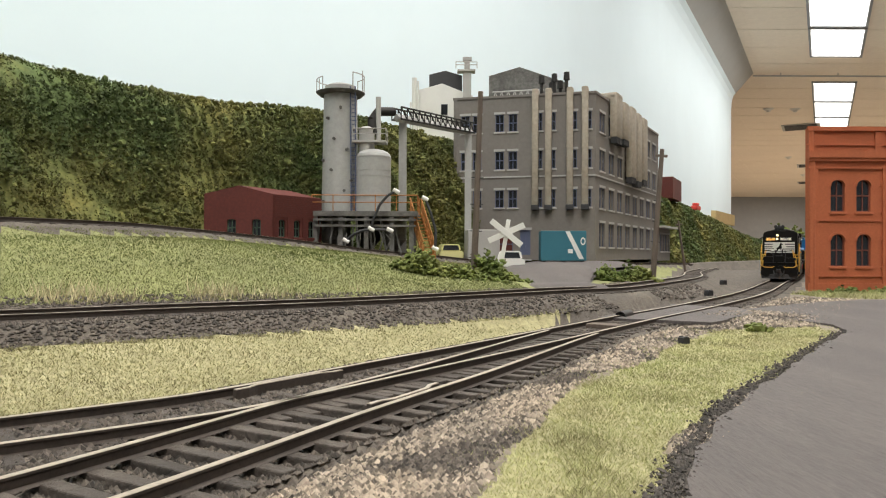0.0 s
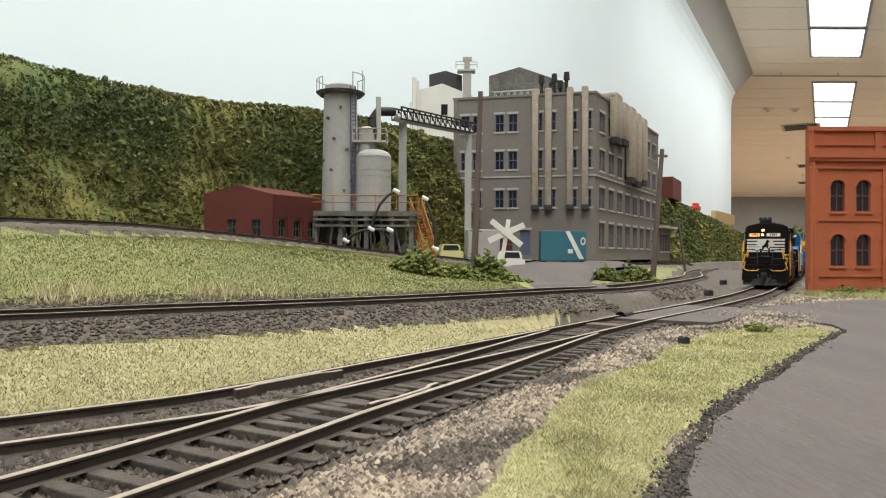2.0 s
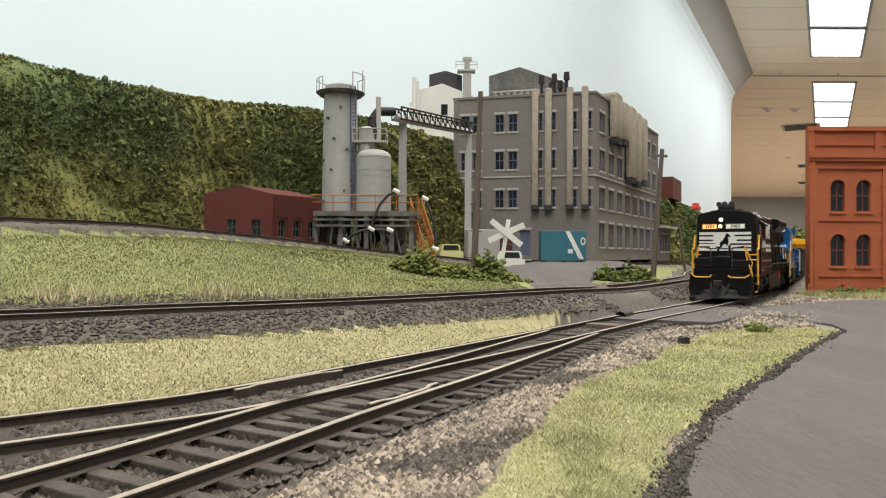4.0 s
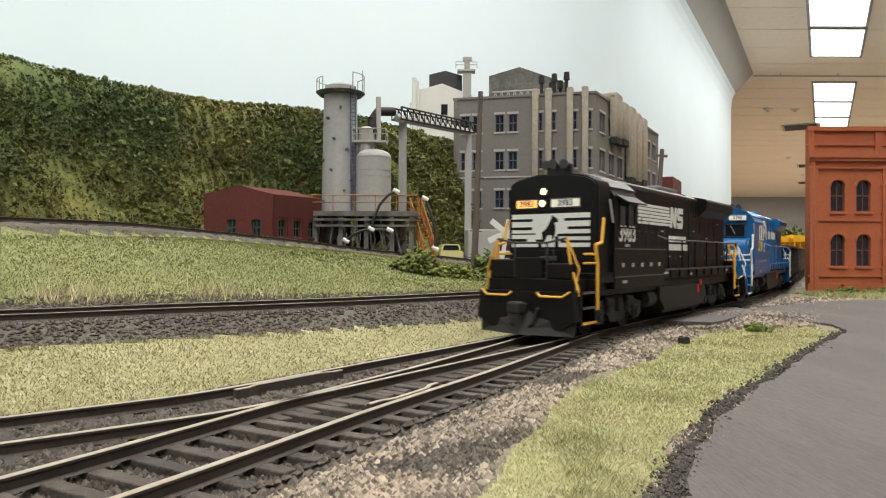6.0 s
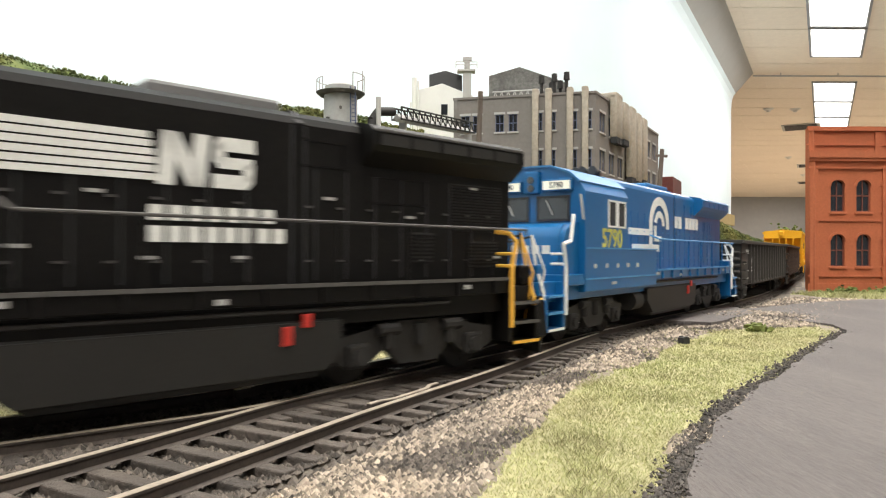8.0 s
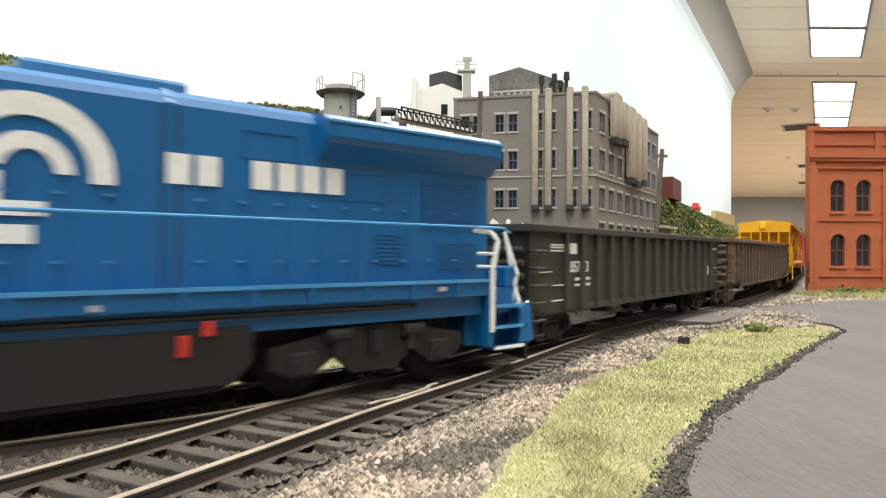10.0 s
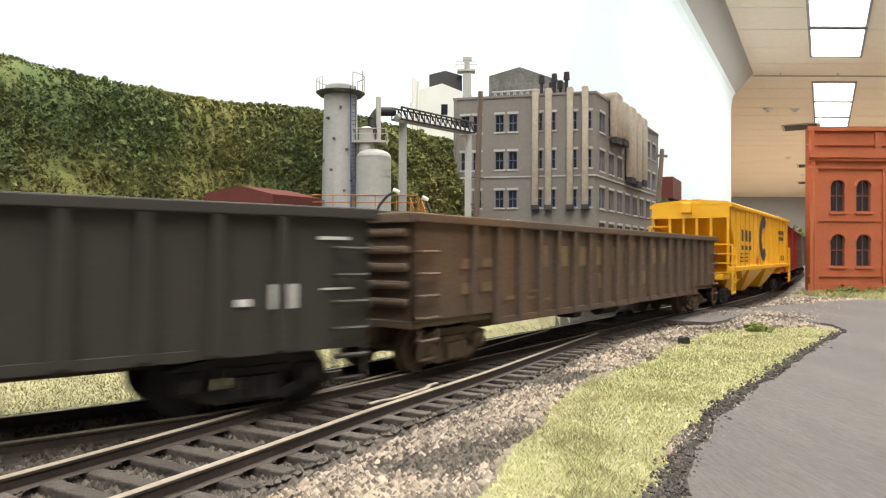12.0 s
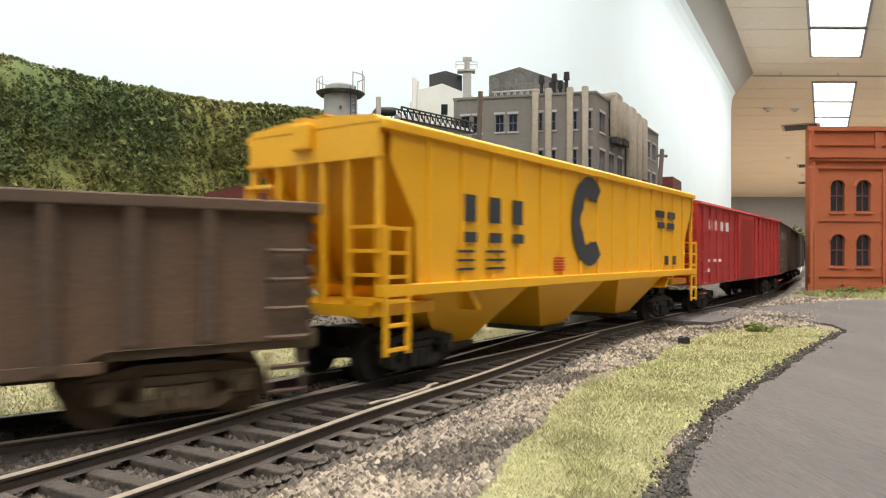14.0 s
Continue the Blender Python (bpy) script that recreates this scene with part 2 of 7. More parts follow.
def terrain(pts):
    """Ground height at (n, 2) points."""
    pts = np.asarray(pts, float)
    b, _ = near(LINE_B, pts)
    a, _ = near(LINE_A, pts)
    c, zc = near(LINE_C, pts)
    d, zd = near(LINE_D, pts)
    bed = np.minimum(np.abs(b), np.abs(a))
    filled = smooth01((np.abs(a) - .9) / .6)
    z = np.where(bed < 1.35, -0.29 + .09 * filled, -0.2 - 0.22 * smooth01((bed - 1.35) / 1.3))
    right = (a < -1.35) & (b < -1.35)
    z = np.where(right, -0.29 + .09 * smooth01((bed - 1.35) / 1.2), z)
    # the level crossing is a gentle hump
    p0, p1 = np.array([12.2, 27.4]), np.array([8.6, 29.3])
    e = p1 - p0
    f = np.clip(((pts - p0) @ e) / (e @ e), 0, 1)
    w = smooth01((3.6 - np.linalg.norm(pts - p0 - f[:, None] * e, axis=1)) / 2.6)
    z = z + (np.maximum(z, -.11) - z) * w
    t = smooth01(b / np.maximum(b - c, 0.1))                      # from the train line up to the main line
    up = (b > 1.4) & (c <= 0)
    mid = -0.42 + (zc - 0.55 + 0.42) * smooth01((b - 1.8) / np.maximum(b - c - 3.6, 0.3))
    shoulder = zc - 0.2 - 0.5 * smooth01((-c - 1.3) / 1.2)
    z = np.where(up, np.where(-c < 2.5, np.maximum(shoulder, np.minimum(mid, shoulder)), np.maximum(mid, z)), z)
    f = c / np.maximum(c - d, 0.1)
    field = zc - 0.3 + (zd - 0.65 - zc + 0.3) * smooth01(f * 1.05) + 0.25 * np.sin(f * 3.14)
    bank = zd - 0.2 - 0.45 * smooth01((-d - 1.3) / 1.0)
    z = np.where((c > 0) & (d <= 0), np.where(c < 1.3, zc - 0.2, np.where(-d < 2.3, bank, field)), z)
    z = np.where(d > 0, zd - 0.2, z)
    return z


def inside(poly, p):
    poly = np.asarray(poly, float)
    res = np.zeros(len(p), bool)
    for (x0, y0), (x1, y1) in zip(poly, np.roll(poly, -1, 0)):
        hit = ((y0 > p[:, 1]) != (y1 > p[:, 1])) & (p[:, 0] < (x1 - x0) * (p[:, 1] - y0) / (y1 - y0 + 1e-9) + x0)
        res ^= hit
    return res


VERGE = [(.3, 5.5), (.26, 6.67), (.62, 7.58), (.83, 8.47), (1.43, 10.29), (2.17, 12.01), (3.9, 14.81), (6.7, 19.3), (9.3, 22.6), (13.0, 23.6), (12.7, 21.9), (8.95, 16.8), (5.95, 12.8), (4.4, 10.9), (3.1, 8.7), (2.2, 6.9), (1.2, 5.2)]
# ---- room ----


def room_quad(bm, pts):
    bm.faces.new([bm.verts.new(p) for p in pts])


def build_room():
    bm = bmesh.new()
    prof = [(0, -60), (0, 160), (0.6, 168), (2.2, 174), (5, 177.7)]
    for (b0, z0), (b1, z1) in zip(prof[:-1], prof[1:]):
        room_quad(bm, [room(-500, b0, z0), room(843, b0, z0), room(843, b1, z1), room(-500, b1, z1)])
    room_quad(bm, [room(843, 0, -60), room(843, -14, -60), room(843, -14, CEIL), room(843, 0, 177)])
    solo("wall_backdrop", bm, M["backdrop"], "pale blue painted sky backdrop wall behind the layout", "backdrop", kind="structure", smooth=True)
    bm = bmesh.new()
    room_quad(bm, [room(-500, 5, 177.7), room(843, 5, 177.7), room(843, 24, CEIL), room(-500, 24, CEIL)])
    room_quad(bm, [room(843, 5, 177.7), room(843, -14, 177.7), room(843, -14, CEIL), room(843, 24, CEIL)])
    solo("soffit", bm, M["soffit"], "grey sloping soffit above the backdrop wall", "soffit", kind="structure")
    bm = bmesh.new()
    box(bm, -500, 3000, -700, 520, CEIL, CEIL + 6, m=ROOM_M)
    # tile joints as slightly proud runners
    for a in np.arange(-284.6, 2600, 60.2):
        box(bm, a - .5, a + .5, -500, 515, CEIL - .35, CEIL, m=ROOM_M)
    for c in np.arange(-443.4, 515, 53):
        box(bm, -450, 2600, c - .5, c + .5, CEIL - .3, CEIL, m=ROOM_M)
    solo("ceiling", bm, M["ceiling"], "tan suspended ceiling of square tiles", "ceiling", kind="structure")
    bm = bmesh.new()
    room_quad(bm, [room(2650, -700, -110), room(2650, 520, -110), room(2650, 520, CEIL), room(2650, -700, CEIL)])
    room_quad(bm, [room(-500, 520, -110), room(2650, 520, -110), room(2650, 520, CEIL), room(-500, 520, CEIL)])
    room_quad(bm, [room(-500, -20, -110), room(-500, 520, -110), room(-500, 520, CEIL), room(-500, -20, CEIL)])
    room_quad(bm, [room(843, -700, -110), room(2650, -700, -110), room(2650, -700, CEIL), room(843, -700, CEIL)])
    solo("wall_room", bm, M["wallgrey"], "plain grey walls of the large room", "wall", kind="structure")
    bm = bmesh.new()
    room_quad(bm, [room(-500, -700, -110), room(2650, -700, -110), room(2650, 520, -110), room(-500, 520, -110)])
    solo("floor", bm, M["carpet"], "plain tan carpet floor of the room", "floor", kind="structure")
    # ceiling troffers in a row over the aisle
    first = None
    for a0, a1 in ((-420, -315), (-300, -195), (-120, -15), (0, 105), (180, 285), (300, 405), (565, 667), (671, 768), (881, 991), (995, 1103), (1107, 1215), (1450, 1560), (1564, 1670), (2000, 2110), (2114, 2220)):
        ob = thing("ceiling_light", "lit recessed fluorescent ceiling light with a ribbed diffuser", "ceiling light", Matrix.Translation(room(a0, 112.6, CEIL - .6) * K), group="ceiling lights")
        w = a1 - a0
        bm = bmesh.new()
        for x0, x1, y0, y1 in ((0, w, -26, -23.5), (0, w, 23.5, 26), (0, 2.5, -23.5, 23.5), (w - 2.5, w, -23.5, 23.5)):
            box(bm, x0, x1, y0, y1, -1.0, .6, m=SHEAR)
        part("frame", bm, M["wallgrey"], ob)
        bm = bmesh.new()
        box(bm, 2.5, w - 2.5, -23.5, 23.5, -.2, .5, m=SHEAR)
        part("diffuser", bm, M["troffer"], ob)
    # conduit, detectors and vents under the ceiling
    ob = thing("ceiling_pipe", "long thin grey pipe hung under the ceiling on short hangers", "pipe", Matrix.Translation(room(840, 24, CEIL) * K))
    bm = bmesh.new()
    cyl(bm, (0, 0, -3.5), (420, 0, -3.5), .9, seg=8)
    m = M["soffit"]
    part("pipe", bm, m, ob)
    for k in range(6):
        bm = bmesh.new()
        cyl(bm, (30 + 62 * k, 0, -3.5), (30 + 62 * k, 0, 0), .5, seg=6)
        part("hanger", bm, m, ob)
    for a, b in ((1045, 26), (1045, 62), (1560, 30), (1600, 68), (1900, 50)):
        bm = bmesh.new()
        cyl(bm, (0, 0, -2), (0, 0, 0), 5, 7, seg=20)
        cyl(bm, (0, 0, -4.5), (0, 0, -2), 2.2, 3.4, seg=16)
        solo("smoke_detector", bm, M["white"], "round white detector fixed to the ceiling", "detector", Matrix.Translation(room(a, b, CEIL - .4) * K), group="ceiling detectors")
    for a, b in ((1190, 66), (1700, 72), (2100, 60)):
        ob = thing("ceiling_vent", "dark slotted square air vent in the ceiling", "vent", Matrix.Translation(room(a, b, CEIL - .4) * K) @ ROT_ROOM, group="ceiling vents")
        bm = bmesh.new()
        box(bm, -26, 26, -26, 26, -1.2, 0)
        part("frame", bm, M["soffit"], ob)
        for k in range(5):
            bm = bmesh.new()
            box(bm, -22 + 9 * k, -17 + 9 * k, -22, 22, -2.4, -1.2)
            part("slat", bm, M["dark"], ob)


ROT_ROOM = Matrix.Rotation(math.atan2(AX.y, AX.x), 4, "Z")
SHEAR = Matrix(((AX.x, AN.x, 0, 0), (AX.y, AN.y, 0, 0), (0, 0, 1, 0), (0, 0, 0, 1)))
ROOM_M = Matrix.Translation((-100, 0, 0)) @ Matrix(((AX.x, AN.x, 0, 0), (AX.y, AN.y, 0, 0), (0, 0, 1, 0), (0, 0, 0, 1)))
build_room()

# ---- ground ----


def build_ground():
    nr, na = 300, 340
    r = np.exp(np.linspace(math.log(1.2), math.log(330), nr))
    an = np.radians(np.linspace(-68, 68, na))
    R, A = np.meshgrid(r, an, indexing="ij")
    pts = np.stack([(R * np.sin(A)).ravel(), (R * np.cos(A)).ravel()], 1)
    z = terrain(pts)
    v = np.column_stack([pts, z])
    i, j = np.meshgrid(np.arange(nr - 1), np.arange(na - 1), indexing="ij")
    k = (i * na + j).ravel()
    f = np.stack([k, k + 1, k + na + 1, k + na], 1)
    ob = raw("ground", v, f[:, ::-1], M["ballast"], True)
    for m in ("soil", "greensoil", "gravel"):
        ob.data.materials.append(M[m])
    cen = v[f].mean(1)
    b, _ = near(LINE_B, cen)
    a, _ = near(LINE_A, cen)
    c, _ = near(LINE_C, cen)
    d, _ = near(LINE_D, cen)
    idx = np.zeros(len(f), int)
    idx[(b > 2.0) & (c < -2.3) & (cen[:, 1] < 27)] = 1
    idx[(c > 1.9) & (d < -2.0)] = 2
    right = (a < -1.9) & (b < -1.9)
    idx[right] = 3
    idx[right & inside(VERGE, cen[:, :2])] = 1
    ob.data.polygons.foreach_set("material_index", idx.tolist())
    tagged(ob, "model ground of dark ballast, dry soil and turf", "ground", kind="structure")


build_ground()


def build_track(line, name, label, s0, s1):
    ob = thing(name, label, "railway track", kind="structure")
    L = line[(np.arange(len(line)) * 0.25 >= s0) & (np.arange(len(line)) * 0.25 <= s1)]
    t = np.gradient(L[:, :2], axis=0)
    t /= np.linalg.norm(t, axis=1)[:, None]
    n = np.stack([-t[:, 1], t[:, 0]], 1)
    for side in (-1, 1):
        for nm, prof, m in (("rail_side", [(-.07, -.17), (-.025, -.14), (-.025, -.05), (-.045, -.03), (-.045, -.006), (.045, -.006), (.045, -.03), (.025, -.05), (.025, -.14), (.07, -.17)], M["railside"]),
                            ("rail_head", [(-.04, -.008), (-.04, 0), (.04, 0), (.04, -.008)], M["rail"])):
            v = []
            for o, z in prof:
                q = L[:, :2] + n * (side * 0.755 + o * 1.25)
                v.append(np.column_stack([q, L[:, 2] + z]))
            m_, k_ = len(L), len(prof)
            v = np.stack(v, 1).reshape(-1, 3)
            i, j = np.meshgrid(np.arange(m_ - 1), np.arange(k_ - 1), indexing="ij")
            q = (i * k_ + j).ravel()
            o = raw(nm, v, np.stack([q, q + 1, q + k_ + 1, q + k_], 1), m)
            o.parent = ob
    return ob, L, t, n


def build_ties(ob, L, t, n, every=0.53, width=2.55, limit=300):
    s = np.arange(0, len(L) * 0.25 - 0.3, every)
    x = np.arange(len(L)) * 0.25
    bm = bmesh.new()
    box(bm, -.105, .105, -width / 2, width / 2, -.36, -.165, bevel=0.02)
    me = meshed("sleeper", bm, M["tie"])
    for q in s[:limit]:
        p = [np.interp(q, x, L[:, k]) for k in range(3)]
        d = [np.interp(q, x, t[:, k]) for k in range(2)]
        o = new("sleeper", me)
        o.parent = ob
        o.matrix_basis = at(p[0], p[1], p[2] + random.uniform(-.02, .02), math.degrees(math.atan2(d[1], d[0])) + random.uniform(-2, 2))


for line, nm, lab, s0, s1 in ((LINE_B, "track_train_line", "weathered steel rails on dark wooden sleepers in ballast", 20, 290),
                              (LINE_A, "track_branch", "branch rails meeting the line at a turnout", 0, 60),
                              (LINE_C, "track_main_line", "raised main line rails on a dark ballast shoulder", 0, 190),
                              (LINE_D, "track_upper", "upper track on a ballast shelf below the hill", 0, 150)):
    build_ties(*build_track(line, nm, lab, s0, s1))


def check_rail(line, p, q, side, parent):
    """A short guard rail inside one running rail, from near p to near q."""
    i, j = [int(np.argmin(((line[:, :2] - np.array(v)) ** 2).sum(1))) for v in (p, q)]
    L = line[min(i, j):max(i, j) + 1]
    t = np.gradient(L[:, :2], axis=0)
    t /= np.linalg.norm(t, axis=1)[:, None]
    n = np.stack([-t[:, 1], t[:, 0]], 1)
    flare = np.zeros(len(L))
    flare[:2], flare[-2:] = .1, .1
    for nm, w, z0, z1, m in (("guard_rail", .05, -.17, -.01, M["railside"]), ("guard_head", .04, -.01, .004, M["rail"])):
        bm = bmesh.new()
        for a in range(len(L) - 1):
            vs = []
            for k in (a, a + 1):
                c = L[k, :2] + n[k] * side * (.62 - flare[k])
                for o in (-w, w):
                    for z in (z0, z1):
                        vs.append(bm.verts.new((*(c + n[k] * o), z)))
            for f in ((0, 1, 5, 4), (2, 6, 7, 3), (1, 3, 7, 5)) + (((0, 2, 3, 1),) if a == 0 else ()) + (((4, 5, 7, 6),) if a == len(L) - 2 else ()):
                bm.faces.new([vs[x] for x in f])
        part(nm, bm, m, parent)


TURNOUT = thing("turnout_fittings", "steel guard rails and crossing plank of the turnout", "turnout", kind="structure")
check_rail(LINE_B, (-3.1, 11.1), (-1.6, 13.1), 1, TURNOUT)
check_rail(LINE_A, (-1.6, 10.6), (-.6, 12.3), -1, TURNOUT)
bm = bmesh.new()
box(bm, -.3, .3, -.55, .55, -.16, -.02, bevel=.02)
part("plank", bm, M["wood"], TURNOUT, "weathered crossing plank", at(5.4, 22.6, 0, 54))

# ---- hill ----
HILL = curve([(-80, -10), (-60, 2), (-40, 17), (-22.5, 31.5), (-19, 39.3), (-14.2, 46.6), (-6.5, 51.5), (0, 59), (10, 74), (22, 88), (32, 97), (52, 128), (78, 166), (104, 205)], 0.5)
HILL_S = [0, 71, 87, 100, 125, 150, 160, 193, 207, 215, 240, 286]
HILL_Z = [14.1, 14.05, 14.1, 14.5, 14.4, 13.6, 12.9, 11.8, 10.8, 10.2, 8.0, 6.0]


def build_hill():
    t = np.gradient(HILL, axis=0)
    t /= np.linalg.norm(t, axis=1)[:, None]
    n = np.stack([-t[:, 1], t[:, 0]], 1)
    s = np.arange(len(HILL)) * 0.5
    top = np.interp(s, HILL_S, HILL_Z)
    prof = [(0, 0), (.8, .12), (1.8, .32), (2.8, .55), (3.8, .76), (4.8, .9), (6.2, .97), (9, 1.0), (40, 1.05)]
    v = []
    for o, h in prof:
        q = HILL + n * o
        z = terrain(HILL) * (1 - h) + top * h
        v.append(np.column_stack([q, z]))
    k = len(prof)
    v = np.stack(v, 1).reshape(-1, 3)
    i, j = np.meshgrid(np.arange(len(HILL) - 1), np.arange(k - 1), indexing="ij")
    q = (i * k + j).ravel()
    ob = raw("hillside", v, np.stack([q, q + k, q + k + 1, q + 1], 1), M["foliage"], True)
    tagged(ob, "steep hillside covered in green foliage", "hill", kind="structure")


build_hill()

# ---- buildings ----
WALL_T = 0.35


def frame_between(p, q, z):
    """Wall frame: x runs from p to q, y into the building, z up (layout metres)."""
    p, q = Vector((p[0], p[1], z)), Vector((q[0], q[1], z))
    x = (q - p).normalized()
    y = Vector((-x.y, x.x, 0))
    m = Matrix(((x.x, y.x, 0, p.x), (x.y, y.y, 0, p.y), (0, 0, 1, p.z), (0, 0, 0, 1)))
    return m, (q - p).length


def wall_with_holes(bm, w, h, holes, t=WALL_T, arch=0.0):
    """A wall w by h whose holes (u0, u1, v0, v1) go through it. arch: the rise of round heads."""
    us = sorted({0, w, *[a for o in holes for a in o[:2]]})
    vs = sorted({0, h, *[a for o in holes for a in o[2:4]]})
    for u0, u1 in zip(us[:-1], us[1:]):
        for v0, v1 in zip(vs[:-1], vs[1:]):
            cu, cv = (u0 + u1) / 2, (v0 + v1) / 2
            if any(o[0] < cu < o[1] and o[2] < cv < o[3] for o in holes):
                continue
            for y in (0, t):
                bm.faces.new([bm.verts.new((u, y, v)) for u, v in ((u0, v0), (u1, v0), (u1, v1), (u0, v1))])
    for u0, u1, v0, v1 in [o[:4] for o in holes] + [(0, w, 0, h)]:
        for a, b in (((u0, v0), (u1, v0)), ((u1, v0), (u1, v1)), ((u1, v1), (u0, v1)), ((u0, v1), (u0, v0))):
            bm.faces.new([bm.verts.new(p) for p in ((a[0], 0, a[1]), (b[0], 0, b[1]), (b[0], t, b[1]), (a[0], t, a[1]))])
    if arch:
        for u0, u1, v0, v1 in [o[:4] for o in holes]:
            c, r = (u0 + u1) / 2, (u1 - u0) / 2
            an = [math.pi * k / 10 for k in range(11)]
            pts = [(c + r * math.cos(a), v1 - arch + arch * math.sin(a)) for a in an]
            for (x0, z0), (x1, z1) in zip(pts[:-1], pts[1:]):
                for y in (0, t):
                    bm.faces.new([bm.verts.new(p) for p in ((x0, y, z0), (x1, y, z1), (x1, y, v1), (x0, y, v1))])
                bm.faces.new([bm.verts.new(p) for p in ((x0, 0, z0), (x1, 0, z1), (x1, t, z1), (x0, t, z0))])
    return bm


def window(parent, m, u0, u1, v0, v1, framem, trim, arch=0.0, sill=True, lintel=True, label="sash window with dark panes"):
    """A sash window set back in its opening: frame with bars, two panes, sill and lintel."""
    bm = bmesh.new()
    w, h, f = u1 - u0, v1 - v0, 0.07
    y0, y1 = 0.12, 0.2
    for a, b, c, d in ((0, f, 0, h), (w - f, w, 0, h), (f, w - f, 0, f), (f, w - f, h - f, h), (f, w - f, h * .48, h * .48 + .08), (w / 2 - .03, w / 2 + .03, f, h - f)):
        box(bm, a, b, y0, y1, c, d)
    loc = m @ Matrix.Translation((u0, 0, v0))
    wm = Matrix.Translation(loc.translation * K) @ loc.to_3x3().to_4x4()
    win = part("window", bm, framem, parent, label, wm)
    for c, d in ((f, h * .48), (h * .48 + .08, h - f)):
        bm = bmesh.new()
        box(bm, f, w - f, .165, .18, c, d)
        part("pane", bm, M["pane"], win)
    if sill:
        bm = bmesh.new()
        box(bm, -.12, w + .12, -.1, .12, -.16, 0, bevel=.02)
        part("sill", bm, trim, win)
    if lintel and not arch:
        bm = bmesh.new()
        box(bm, -.12, w + .12, -.06, .1, h, h + .22)
        part("lintel", bm, trim, win)
    elif lintel:
        bm = bmesh.new()
        r = w / 2
        an = [math.pi * k / 10 for k in range(11)]
        ring = [((r + .16) * math.cos(a), (r + .16) / r * arch * math.sin(a)) for a in an] + [(r * math.cos(a), arch * math.sin(a)) for a in an[::-1]]
        prism(bm, [(w / 2 + x, h - arch + z) for x, z in ring], .14, Matrix.Translation((0, -.08, 0)))
        part("arch", bm, trim, win)
    return win


def wall_part(parent, name, p, q, z, h, holes, material, framem=None, trim=None, arch=0.0, label="", **kw):
    m, w = frame_between(p, q, z)
    holes = [o for o in holes if o[1] < w - .05]
    wm = Matrix.Translation(m.translation * K) @ m.to_3x3().to_4x4()
    wall = part(name, wall_with_holes(bmesh.new(), w, h, holes, arch=arch), material, parent, label, wm)
    for o in holes:
        window(parent, m, *o[:4], framem or M["bluegrey"], trim or M["trimgrey"], arch, **kw)
    return wall, m, w


def local(m):
    return Matrix.Translation(m.translation * K) @ m.to_3x3().to_4x4()


